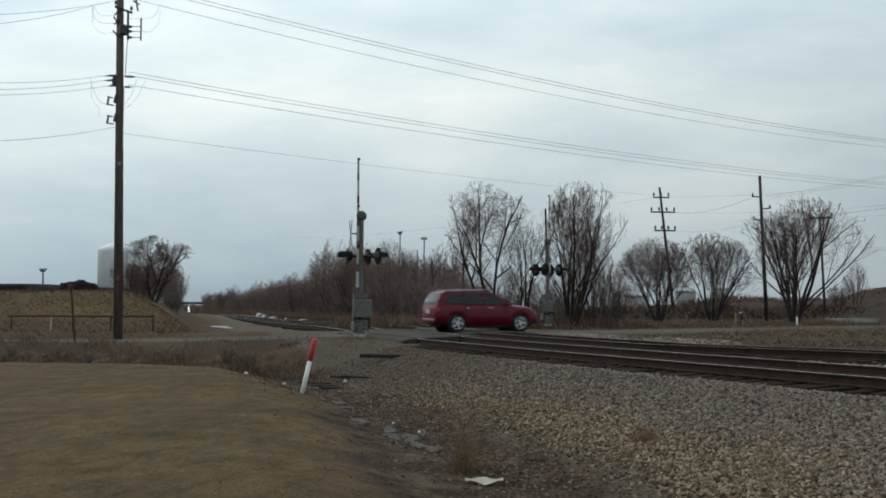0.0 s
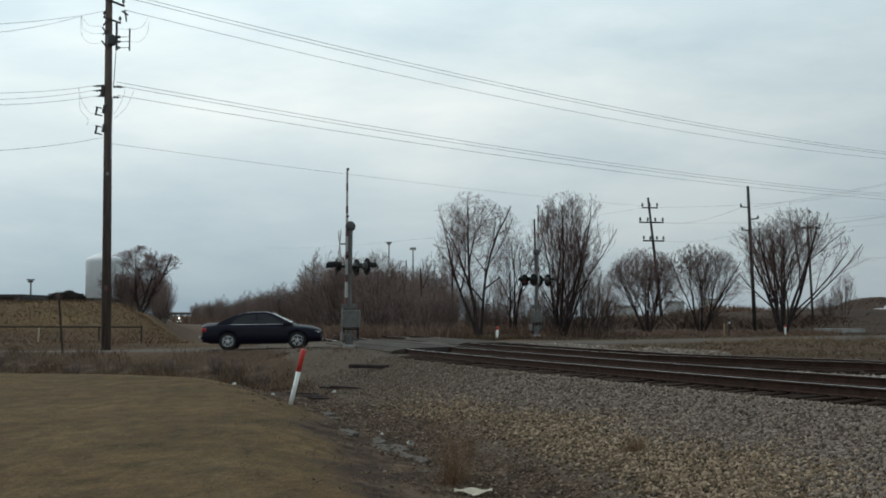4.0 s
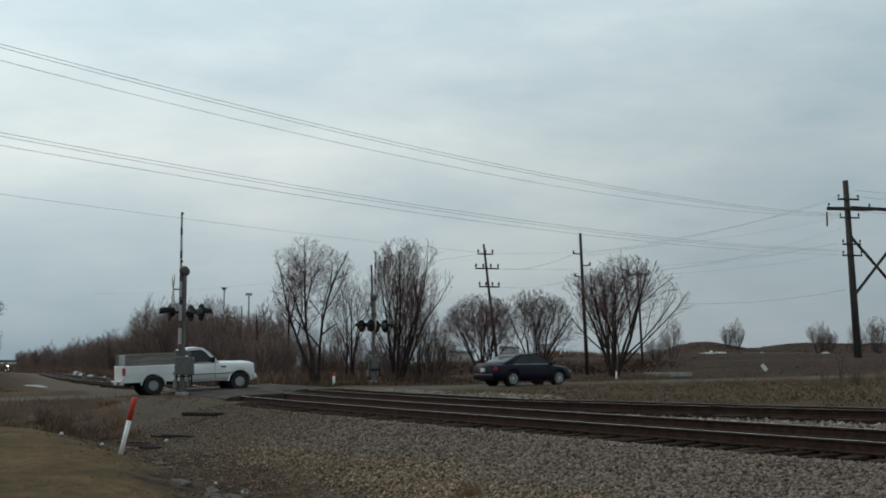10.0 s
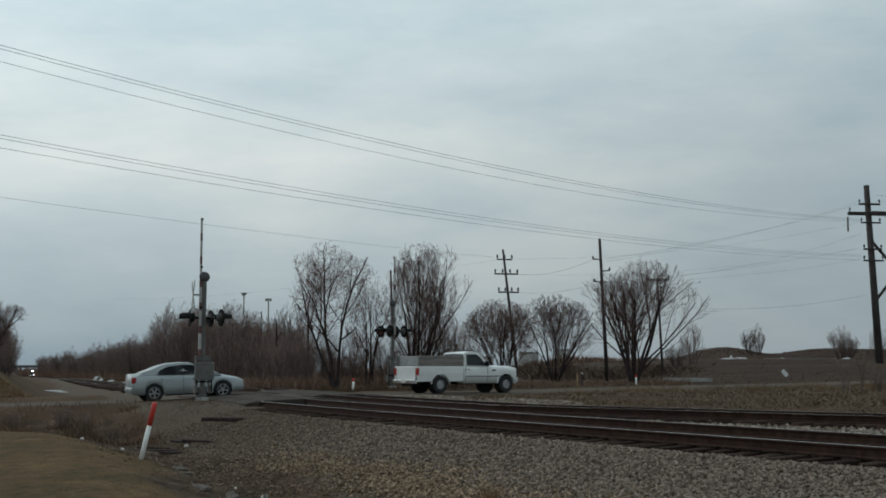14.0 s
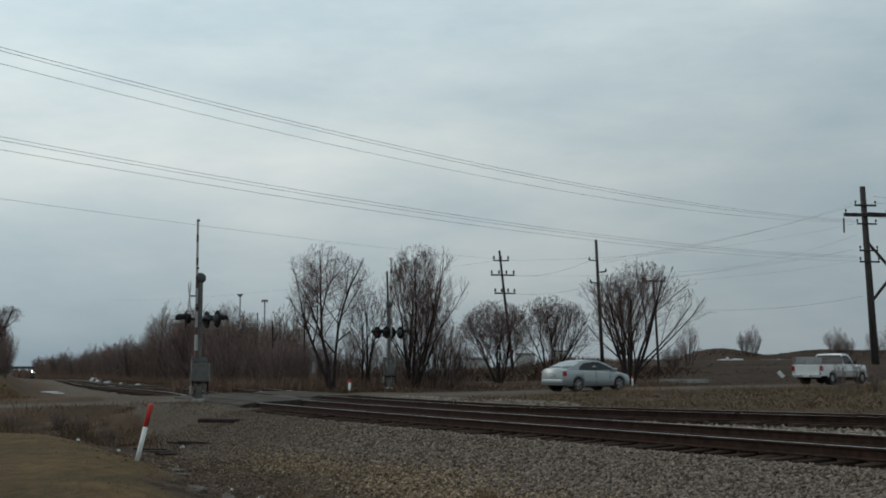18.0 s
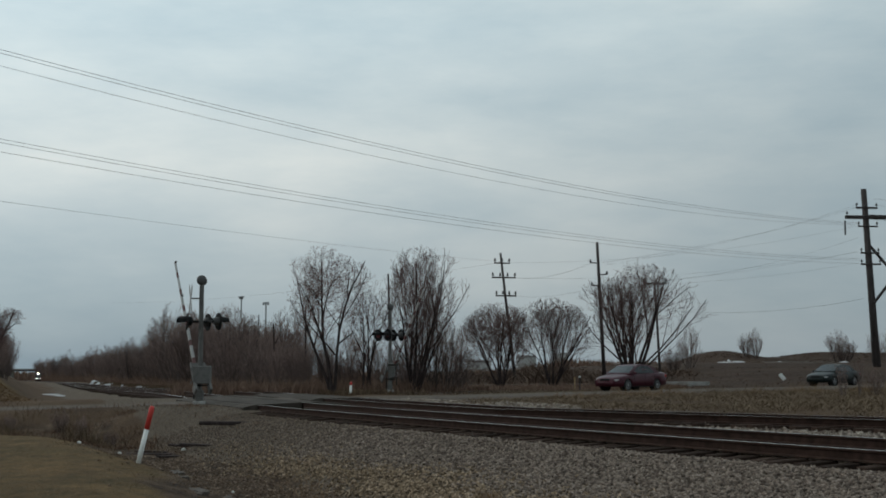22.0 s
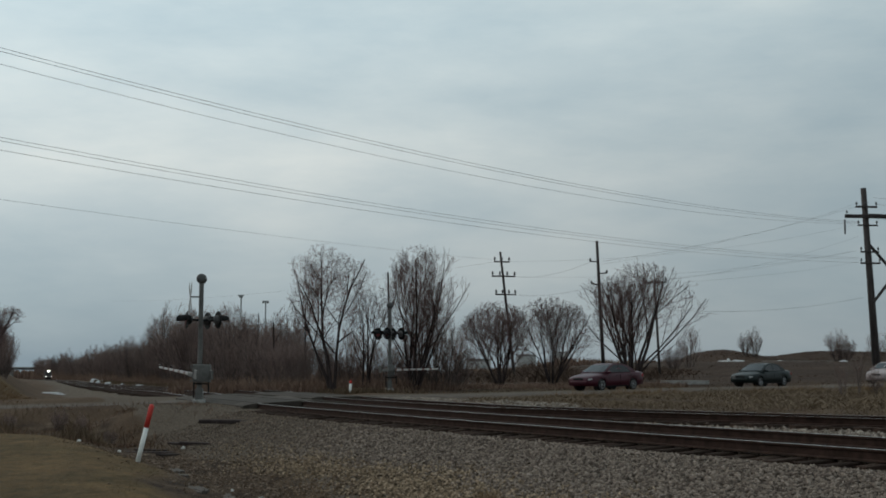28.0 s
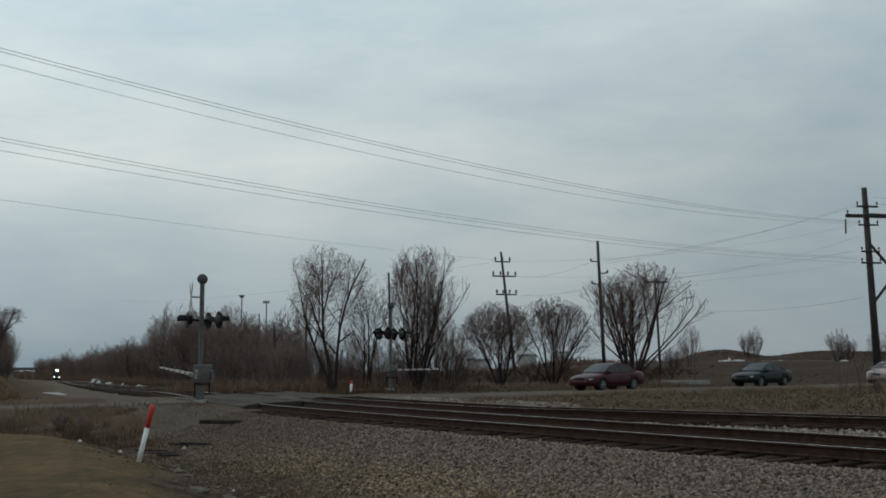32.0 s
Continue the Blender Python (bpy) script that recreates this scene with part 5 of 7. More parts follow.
SALOON = dict(wb=2.70, fo=0.92, ro=1.02, w=1.80, h=1.45, r=0.325, belt=0.93,
              shoulder=[(-2.4, 0.90), (-1.9, 0.95), (-0.6, 0.95), (0.7, 0.91), (1.6, 0.82), (2.15, 0.72), (2.3, 0.66)],
              deck=[(-2.4, 0.96), (-2.3, 1.02), (-1.6, 1.04), (0.8, 1.00), (1.2, 0.94), (1.9, 0.85), (2.2, 0.74), (2.3, 0.67)],
              cabin=[(-1.86, 0.97), (-1.5, 1.14), (-1.1, 1.32), (-0.75, 1.41), (-0.35, 1.45), (0.1, 1.44), (0.35, 1.38), (0.75, 1.18), (1.18, 0.94)],
              windows=[[(-1.28, 0.98), (-1.02, 1.20), (-0.72, 1.33), (-0.28, 1.37), (-0.24, 0.97)], [(-0.18, 0.97), (-0.20, 1.37), (0.12, 1.36), (0.38, 1.26), (0.82, 0.98)]],
              screen=((0.33, 1.40), (1.12, 0.97)), back=((-0.86, 1.40), (-1.78, 1.02)), handles=(-0.92, 0.05), seams=(-0.21, 0.72, -1.05))
ESTATE = dict(wb=2.80, fo=0.84, ro=0.92, w=1.86, h=1.70, r=0.372, belt=1.10, tumble=0.72, tail_h=0.18, tail_w=0.36, sill=0.30, handle_mat=M["chrome"],
              shoulder=[(-2.4, 0.98), (-2.2, 1.09), (0.6, 1.08), (1.5, 1.02), (2.0, 0.96), (2.14, 0.88), (2.24, 0.78)],
              deck=[(-2.4, 1.0), (-2.2, 1.13), (0.8, 1.14), (1.2, 1.12), (1.8, 1.05), (2.05, 0.98), (2.18, 0.88), (2.24, 0.79)],
              cabin=[(-2.26, 1.08), (-2.16, 1.36), (-2.02, 1.60), (-1.84, 1.675), (-1.0, 1.70), (-0.2, 1.69), (0.15, 1.62), (0.65, 1.38), (1.10, 1.10)],
              windows=[[(-1.86, 1.20), (-1.84, 1.50), (-1.74, 1.575), (-1.14, 1.59), (-1.10, 1.16)], [(-1.05, 1.16), (-1.08, 1.59), (-0.30, 1.60), (-0.26, 1.14)], [(-0.20, 1.14), (-0.22, 1.60), (0.02, 1.58), (0.28, 1.47), (0.74, 1.15)]],
              screen=((0.14, 1.64), (1.04, 1.14)), back=((-2.03, 1.59), (-2.24, 1.18)), handles=(-0.92, 0.05), seams=(-0.24, 0.72, -1.10), rack=(-1.8, 0.0), arch_lip=True)
TALL = dict(SALOON)
TALL.update(wb=2.71, fo=0.90, ro=1.02, w=1.79, chrome_line=(-1.30, 0.84, 0.97))
WEDGE = dict(SALOON)
WEDGE.update(wb=2.66, fo=0.88, ro=0.84, w=1.75, h=1.435, tail_h=0.24,
             shoulder=[(-2.3, 0.93), (-1.9, 0.97), (-0.6, 0.95), (0.7, 0.90), (1.6, 0.80), (2.1, 0.70), (2.25, 0.62)],
             deck=[(-2.3, 1.0), (-2.2, 1.06), (-1.6, 1.07), (0.8, 1.0), (1.4, 0.90), (1.9, 0.80), (2.15, 0.71), (2.25, 0.63)],
             cabin=[(-1.95, 1.0), (-1.5, 1.19), (-1.05, 1.35), (-0.7, 1.42), (-0.25, 1.435), (0.15, 1.41), (0.55, 1.28), (1.0, 1.07), (1.32, 0.90)],
             windows=[[(-1.22, 1.0), (-1.1, 1.17), (-0.8, 1.30), (-0.22, 1.35), (-0.20, 0.97)], [(-0.14, 0.97), (-0.16, 1.35), (0.16, 1.33), (0.5, 1.21), (1.0, 0.97)]],
             screen=((0.3, 1.37), (1.28, 0.94)), back=((-0.86, 1.39), (-1.86, 1.05)))
LOW = dict(SALOON)
LOW.update(wb=2.55, fo=0.88, ro=0.97, w=1.69, h=1.37, r=0.30, belt=0.88,
           shoulder=[(-2.3, 0.86), (-1.9, 0.90), (-0.6, 0.89), (0.7, 0.85), (1.5, 0.77), (2.0, 0.68), (2.2, 0.60)],
           deck=[(-2.3, 0.92), (-2.15, 0.97), (-1.5, 0.98), (0.8, 0.93), (1.2, 0.87), (1.8, 0.77), (2.1, 0.69), (2.2, 0.61)],
           cabin=[(-1.62, 0.92), (-1.36, 1.10), (-1.02, 1.28), (-0.72, 1.35), (-0.3, 1.37), (0.1, 1.35), (0.32, 1.28), (0.72, 1.08), (1.08, 0.88)],
           windows=[[(-1.12, 0.93), (-0.92, 1.16), (-0.68, 1.27), (-0.28, 1.30), (-0.24, 0.92)], [(-0.18, 0.92), (-0.20, 1.30), (0.10, 1.28), (0.34, 1.19), (0.76, 0.93)]],
           screen=((0.30, 1.31), (1.02, 0.91)), back=((-0.80, 1.33), (-1.55, 0.96)))
PAINT = {"red": paint("red_paint", (0.115, 0.003, 0.014)), "black": mat("black_blue_paint", (0.007, 0.006, 0.015), 0.45, 0, 0.06, 1.5, 0, 40, spec=0.14, coat=0.08), "silver": paint("silver_paint", (0.36, 0.39, 0.40), 0.4, 0.3),
         "maroon": paint("maroon_paint", (0.048, 0.005, 0.013)), "green": paint("green_paint", (0.003, 0.008, 0.008), 0.45), "tan": paint("tan_paint", (0.34, 0.28, 0.27)), "white": mat("truck_white", (0.70, 0.71, 0.70), 0.4, 0, 0.07, 1.5, coat=0.4)}
FLEET = {}
FLEET["suv"] = make_car("dark red five-door estate car with silver wheels", "car", PAINT["red"], ESTATE, M["alloy_bright"])
FLEET["sedan"] = make_car("black-blue saloon car with silver spoked wheels", "car", PAINT["black"], TALL, M["alloy_bright"], 10)
FLEET["silver"] = make_car("silver saloon car with a sloping roof", "car", PAINT["silver"], WEDGE, M["alloy"])
FLEET["maroon"] = make_car("maroon saloon car waiting at the crossing", "car", PAINT["maroon"], LOW, M["alloy"], 6)
FLEET["green"] = make_car("dark green saloon car waiting behind another", "car", PAINT["green"], LOW, M["alloy"], 6)
FLEET["tan"] = make_car("pale tan saloon car waiting in the queue", "car", PAINT["tan"], SALOON, M["alloy"], 6)


def make_pickup():
    truck = tagged(empty("pickup_truck"), "white pickup truck with grey boards round its bed", "pickup truck", "passing vehicles")
    wb, fo, ro, W, R = 3.42, 0.62, 1.16, 1.95, 0.37
    xf, xr, hwid = wb / 2 + fo, -wb / 2 - ro, W / 2
    arches = [(wb / 2, R * 1.2, R * 1.02), (-wb / 2, R * 1.2, R * 1.02)]
    split = -0.52

    def half_w(x):
        e = max(0, (x - (xf - 0.5)) / 0.5)
        return hwid * (1 - 0.10 * e ** 2)

    sill = lambda x: 0.42
    front = body_shell([x for x in stations_for(split + 0.02, xf, arches)], half_w, sill, lambda x: curve_at([(-0.6, 1.13), (1.2, 1.12), (2.2, 1.09), (2.39, 1.05)], x), lambda x: curve_at([(-0.6, 1.16), (1.0, 1.19), (2.1, 1.16), (2.31, 1.11), (2.39, 1.06)], x), arches, 0.55)
    part("body", front, PAINT["white"], truck, "", True)
    # bed: two walls, front wall, tailgate and floor
    for s in (-1, 1):
        bm = bmesh.new()
        xs = [x for x in stations_for(xr + 0.04, split - 0.02, arches)]
        rows = []
        for x in xs:
            zs = 0.50
            for ax, ar, az in arches:
                if abs(x - ax) < ar:
                    zs = max(zs, az + math.sqrt(ar * ar - (x - ax) ** 2))
            rows.append([bm.verts.new((x, s * y, z)) for y, z in ((hwid * 0.90, zs), (hwid * 0.985, zs + 0.01), (hwid, max(0.86, zs + 0.02)), (hwid * 0.985, 1.12), (hwid * 0.97, 1.15), (hwid * 0.90, 1.15), (hwid * 0.88, 1.12))])
        for a, b in zip(rows, rows[1:]):
            for i in range(len(a)):
                j = (i + 1) % len(a)
                bm.faces.new((a[i], b[i], b[j], a[j]))
        bm.faces.new(rows[0])
        bm.faces.new(rows[-1])
        bmesh.ops.recalc_face_normals(bm, faces=bm.faces[:])
        part("bed_wall", bm, PAINT["white"], truck)
        board = box_part("side_board", (2.28, 0.05, 0.45), pose((xr + split) / 2 + 0.06, s * hwid * 0.93, 1.375), M["old_board"], truck, "weathered grey-brown side board", 0.012)
        lamp("tail_light", truck, (0.10, 0.14, 0.30), pose(xr + 0.05, s * hwid * 0.93, 0.93), M["tail_lens"], "red tail light", 0.01)
        lamp("headlight", truck, (0.12, 0.34, 0.17), pose(xf - 0.06, s * hwid * 0.66, 0.90), M["head_lens"], "clear headlight", 0.02)
        lamp("wing_mirror", truck, (0.12, 0.22, 0.22), pose(0.62, s * (hwid + 0.11), 1.26), M["black"])
        lamp("door_handle", truck, (0.18, 0.035, 0.04), pose(-0.28, s * (hwid * 0.985 + 0.01), 1.02), M["chrome"], "", 0.01)
        for hx in (-0.42, 0.72):
            box_part("door_seam", (0.014, 0.012, 0.62), pose(hx, s * hwid * 0.992, 0.80), M["black"], truck, "", 0)
    box_part("bed_floor", (2.28, W * 0.86, 0.08), pose((xr + split) / 2, 0, 0.62), M["black"], truck)
    box_part("bed_front_wall", (0.05, W * 0.9, 0.62), pose(split - 0.06, 0, 0.85), PAINT["white"], truck)
    box_part("tailgate", (0.06, W * 0.80, 0.56), pose(xr + 0.04, 0, 0.86), PAINT["white"], truck, "", 0.015)
    box_part("end_board", (0.05, W * 0.86, 0.42), pose(xr + 0.22, 0, 1.36), M["galvanised"], truck, "grey metal end board")
    box_part("rear_bumper", (0.16, W * 0.92, 0.16), pose(xr - 0.03, 0, 0.50), M["chrome"], truck, "dull chrome bumper", 0.02)
    box_part("front_bumper", (0.14, W * 0.94, 0.18), pose(xf + 0.02, 0, 0.55), M["chrome"], truck, "dull chrome bumper", 0.02)
    box_part("grille", (0.05, W * 0.5, 0.22), pose(xf - 0.01, 0, 0.86), M["black"], truck)
    box_part("chassis", (xf - xr - 0.6, 0.9, 0.2), pose((xf + xr) / 2, 0, 0.48), M["black"], truck)
    # black sheet added to stand for the shade below the tailgate
    box_part("rear_shadow_panel", (0.04, W * 0.8, 0.2), pose(xr + 0.3, 0, 0.42), M["black"], truck)
    box_part("number_plate", (0.02, 0.32, 0.15), pose(xr - 0.12, 0, 0.52), M["line_paint"], truck, "plain pale number plate", 0.004)
    cabin(truck, [(-0.50, 1.14), (-0.46, 1.45), (-0.40, 1.70), (-0.25, 1.76), (0.1, 1.78), (0.32, 1.74), (0.55, 1.54), (0.92, 1.15)], 1.14, hwid * 0.95, hwid * 0.82, 1.78, PAINT["white"],
          [[(-0.32, 1.19), (-0.30, 1.66), (0.22, 1.67), (0.40, 1.56), (0.70, 1.19)]], ((0.33, 1.73), (0.90, 1.18)), ((-0.40, 1.70), (-0.49, 1.20)))
    for s in (-1, 1):
        for ax, ar, az in arches:
            bm = bmesh.new()
            arc = [(ax + (ar + 0.02) * math.cos(a), az + (ar + 0.02) * math.sin(a)) for a in [math.pi * (0.02 + 0.96 * k / 12) for k in range(13)]]
            for (x0, z0), (x1, z1) in zip(arc, arc[1:]):
                put_tube(bm, (x0, s * hwid * 0.985, z0), (x1, s * hwid * 0.985, z1), 0.028, None, 6)
            part("wheel_arch", bm, PAINT["white"], truck)
        box_part("trim_strip", (1.9, 0.02, 0.035), pose(0.55, s * (hwid + 0.004), 0.72), M["mast_paint"], truck, "", 0.004)
        box_part("badge", (0.20, 0.012, 0.05), pose(1.05, s * (hwid + 0.004), 0.98), M["black"], truck, "small dark badge", 0.004)
    return truck, add_wheels(truck, wb, W - 0.24, R, 0.24, 0, M["alloy"], 0.52)


FLEET["pickup"] = make_pickup()


def make_locomotive():
    loco = tagged(empty("locomotive"), "dark diesel locomotive with bright headlights, far down the track", "locomotive")
    box_part("frame", (18.0, 3.0, 0.5), pose(-9, 0, 1.35), M["loco_paint_deck_shade"], loco)
    box_part("nose", (2.2, 2.6, 2.0), pose(-1.2, 0, 2.6), M["loco_paint_deck_shade"], loco, "", 0.2)
    box_part("cab", (2.6, 3.1, 2.9), pose(-3.6, 0, 3.05), M["loco_paint_deck_shade"], loco, "", 0.15)
    box_part("hood", (12.0, 2.2, 2.6), pose(-11.0, 0, 2.9), M["loco_paint_deck_shade"], loco, "", 0.1)
    box_part("plow", (0.4, 2.8, 0.7), pose(-0.1, 0, 0.6), M["black"], loco, "", 0.05)
    for s in (-1, 1):
        box_part("cab_window", (0.06, 1.0, 0.6), pose(-2.28, s * 0.75, 3.95), M["car_glass"], loco)
        bm = bmesh.new()
        put_lathe(bm, [(0, 0), (0.12, 0), (0.12, 0.06), (0, 0.08)], pose(0.1, s * 1.0, 1.45, 0, 90), 14)
        part("ditch_light", bm, M["lamp_glow"], loco, "glowing ditch light")
        bm = bmesh.new()
        put_lathe(bm, [(0, 0), (0.24, 0), (0.24, 0.06), (0, 0.08)], pose(-2.25, s * 0.22, 4.25, 0, 90), 14)
        part("headlight", bm, M["lamp_glow"], loco, "glowing headlight")
    for x in (-3.5, -14.5):
        for dx in (-1.6, 0, 1.6):
            for s in (-1, 1):
                bm = bmesh.new()
                put_lathe(bm, [(0, -0.07), (0.5, -0.07), (0.53, 0.05), (0.5, 0.07), (0, 0.07)], pose(x + dx, s * 0.75, 0.51, 90), 18)
                part("train_wheel", bm, M["rust"], loco)
    return loco


LOCO = make_locomotive()


# ---- crossing signals ----
M["lamp_back"] = mat("lamp_back", (0.06, 0.057, 0.055), 0.6, vary=0.2, scale=6)

def make_signal(label, place, facing, arm_dir, arm_len, buck_dir, heads, reach):
    """facing: heading of the road in degrees; arm_dir: heading of the lowered arm; heads: headings of the two pairs of lights."""
    sg = tagged(empty("crossing_signal", Matrix.Translation(place)), label, "crossing signal", "crossing signals")
    bm = bmesh.new()
    put_box(bm, (0.40, 0.40, 0.12), pose(0, 0, 0.02), 0.02)
    part("foundation", bm, M["concrete"], sg)
    box_part("junction_base", (0.25, 0.25, 0.40), pose(0, 0, 0.26), M["mast_paint"], sg, "", 0.03)
    for x, z0 in ((-0.17, 0.14), (0.34, 0.30)):
        rod_part("cable_conduit", (x, -0.12, z0), (x, -0.12, 0.70), 0.028, M["black"], sg)
    rod_part("conduit_link", (-0.17, -0.12, 0.62), (0.34, -0.12, 0.62), 0.024, M["black"], sg)
    rod_part("mast", (0, 0, 0.4), (0.02, 0, 4.15), 0.085, M["mast_paint"], sg, 0.08, 12)
    bm = bmesh.new()
    put_lathe(bm, [(0.0, -0.10), (0.12, -0.09), (0.17, -0.05), (0.19, 0.0), (0.17, 0.05), (0.10, 0.09), (0.0, 0.10)], pose(0.02, 0, 4.25, 80, 0, facing + 12), 18)
    part("bell", bm, M["lamp_back"], sg, "dark round warning bell", True)
    rod_part("bell_bracket", (0.02, 0, 4.0), (0.02, 0, 4.2), 0.05, M["black"], sg)
    cross = pose(0, 0, 0, 0, 0, facing)
    box_part("light_bracket", (0.12, 0.12, 0.16), pose(0, 0, 2.88), M["mast_paint"], sg, "", 0.02)
    for k, (fx, turn) in enumerate(((-1, 180), (1, 0))):
        cross = pose(0, 0, 0, 0, 0, heads[k])
        for side in (-1, 1):
            m = cross @ pose(fx * 0.40, side * reach, 2.82, 0, 0, turn)
            bm = bmesh.new()
            put_lathe(bm, [(0.0, 0.0), (0.30, 0.0), (0.305, 0.012), (0.30, 0.02), (0.0, 0.02)], m @ pose(0.05, 0, 0, 0, 90), 20)
            plate = part("backplate", bm, M["black"], sg, "round black backplate")
            bm = bmesh.new()
            put_lathe(bm, [(0.06, 0.0), (0.15, 0.05), (0.16, 0.16), (0.0, 0.16)], m @ pose(-0.11, 0, 0, 0, 90), 14)
            part("lamp_housing", bm, M["lamp_back"] if fx > 0 else M["black"], sg)
            bm = bmesh.new()
            put_lathe(bm, [(0.0, 0.0), (0.15, 0.0), (0.15, 0.015), (0.08, 0.035), (0.0, 0.04)], m @ pose(0.07, 0, 0, 0, 90), 16)
            part("lens", bm, M["red_lens"] if (fx < 0 and side > 0) else M["red_lens_off"], sg, "red warning lens")
            bm = bmesh.new()
            n = 10
            top = [m @ Vector((0.07, 0.165 * math.cos(a), 0.165 * math.sin(a))) for a in [math.pi * i / n for i in range(n + 1)]]
            tip = [m @ Vector((0.40, 0.15 * math.cos(a), 0.165 * math.sin(a) - 0.03)) for a in [math.pi * i / n for i in range(n + 1)]]
            A = [bm.verts.new(p) for p in top]
            B = [bm.verts.new(p) for p in tip]
            for i in range(n):
                bm.faces.new((A[i], A[i + 1], B[i + 1], B[i]))
            r = bmesh.ops.extrude_face_region(bm, geom=bm.faces[:])
            bmesh.ops.translate(bm, verts=[g for g in r["geom"] if isinstance(g, bmesh.types.BMVert)], vec=(0, 0, 0.01))
            bmesh.ops.recalc_face_normals(bm, faces=bm.faces[:])
            part("hood", bm, M["black"], sg)
        rod_part("light_tube", cross @ Vector((0, 0, 2.82)), cross @ Vector((fx * 0.28, 0, 2.82)), 0.04, M["black"], sg)
        rod_part("light_arm", cross @ Vector((fx * 0.28, -reach, 2.82)), cross @ Vector((fx * 0.28, reach, 2.82)), 0.035, M["black"], sg)
    # gate mechanism and the arm with its counterweights
    box_part("gate_mechanism", (0.60, 0.44, 0.62) if reach > 0.4 else (0.34, 0.34, 0.56), pose(0.08, 0, 0.98, 0, 0, 4), M["mast_paint"], sg, "grey steel gate mechanism box", 0.025)
    for z in (0.72, 1.2):
        box_part("hinge", (0.04, 0.05, 0.10), pose(-0.26, -0.22, z), M["mast_paint"], sg, "", 0.005)
    a = Matrix.Rotation(radians(arm_dir), 4, "Z")
    arm = rod_part("gate_arm", (0, -0.28, 0), (0, 0.28, 0), 0.045, M["mast_paint"], sg, None, 10, "striped gate arm with counterweights")
    for s in (-1, 1):
        bm = bmesh.new()
        put_box(bm, (0.62, 0.05, 0.14), pose(0.28, s * 0.24, 0), 0.01)
        put_box(bm, (0.7, 0.04, 0.10), pose(-0.33, s * 0.24, -0.02, 0, 6), 0.01)
        part("arm_support", bm, M["mast_paint"], arm)
        box_part("counterweight", (0.30, 0.08, 0.32), pose(-0.56, s * 0.26, 0.04), M["mast_paint"], arm, "", 0.02)
    bm = bmesh.new()
    put_box(bm, (0.16, 0.54, 0.10), pose(0.5, 0, 0), 0.01)
    part("arm_yoke", bm, M["mast_paint"], arm)
    n = 12
    for k in range(n):
        x0, x1 = (0.55 + (arm_len - 0.55) * (k + (0.0 if k % 2 == 0 else -0.35)) / n, 0.55 + (arm_len - 0.55) * (k + 1 - (0.35 if k % 2 == 0 else 0.0)) / n)
        w = 0.10 - 0.04 * k / n
        box_part("arm_stripe", (x1 - x0 - 0.001, w * 0.95, w), pose((x0 + x1) / 2, 0.11, 0), M["arm_white"] if k % 2 else M["red_stripe"], arm, "", 0)
    for x in (arm_len - 0.06, arm_len * 0.68, arm_len * 0.42):
        bm = bmesh.new()
        put_lathe(bm, [(0, -0.04), (0.035, -0.04), (0.04, 0), (0.035, 0.04), (0, 0.04)], pose(x, 0.11, 0.09, 90), 10)
        part("arm_lamp", bm, M["red_lens_off"], arm, "small red arm lamp")
    # crossbuck, seen almost edge-on
    for fx in (-1,):
        turned = pose(0, 0, 0, 0, 0, buck_dir)
        buck = turned @ pose(fx * 0.36, 0, 3.62)
        for a45 in (45, -45):
            box_part("crossbuck_blade", (0.012, 0.22, 1.22), buck @ pose(0.004 * (a45 > 0), 0, 0, a45), M["buck_white"], sg, "weathered white crossbuck blade", 0.002)
        box_part("crossbuck_bracket", (0.36, 0.05, 0.05), turned @ pose(fx * 0.18, 0, 3.62), M["mast_paint"], sg)
    return sg, arm, a


NEAR_SIGNAL = make_signal("grey crossing signal mast with red lights, bell and gate", Vector((-9.07, 48.5, -0.14)), 14, 115.5, 5.39, 17, (14, 33), 0.47)
FAR_SIGNAL = make_signal("grey crossing signal mast beyond the road with lowered gate", Vector((-2.86, 69.0, 0.0)), 20, -65.5, 5.62, 9, (42, 38), 0.36)
NEAR_SIGNAL[0].scale = (1.075, 1.075, 1.075)
FAR_SIGNAL[0].scale = (1.05, 1.05, 1.05)


# ---- ballast stones, ties, crossing ----
def stone_shapes(rng, n=14):
    """Broken-stone shapes: uneven eight-faced lumps."""
    base = np.array([(1, 0, 0), (-1, 0, 0), (0, 1, 0), (0, -1, 0), (0, 0, 1), (0, 0, -1)], float)
    tris = np.array([(0, 2, 4), (2, 1, 4), (1, 3, 4), (3, 0, 4), (2, 0, 5), (1, 2, 5), (3, 1, 5), (0, 3, 5)])
    return [(base * rng.uniform(0.75, 1.3, (6, 1)) + rng.normal(0, 0.28, (6, 3))) * np.array([1.2, 1.0, 0.9]) for _ in range(n)], tris


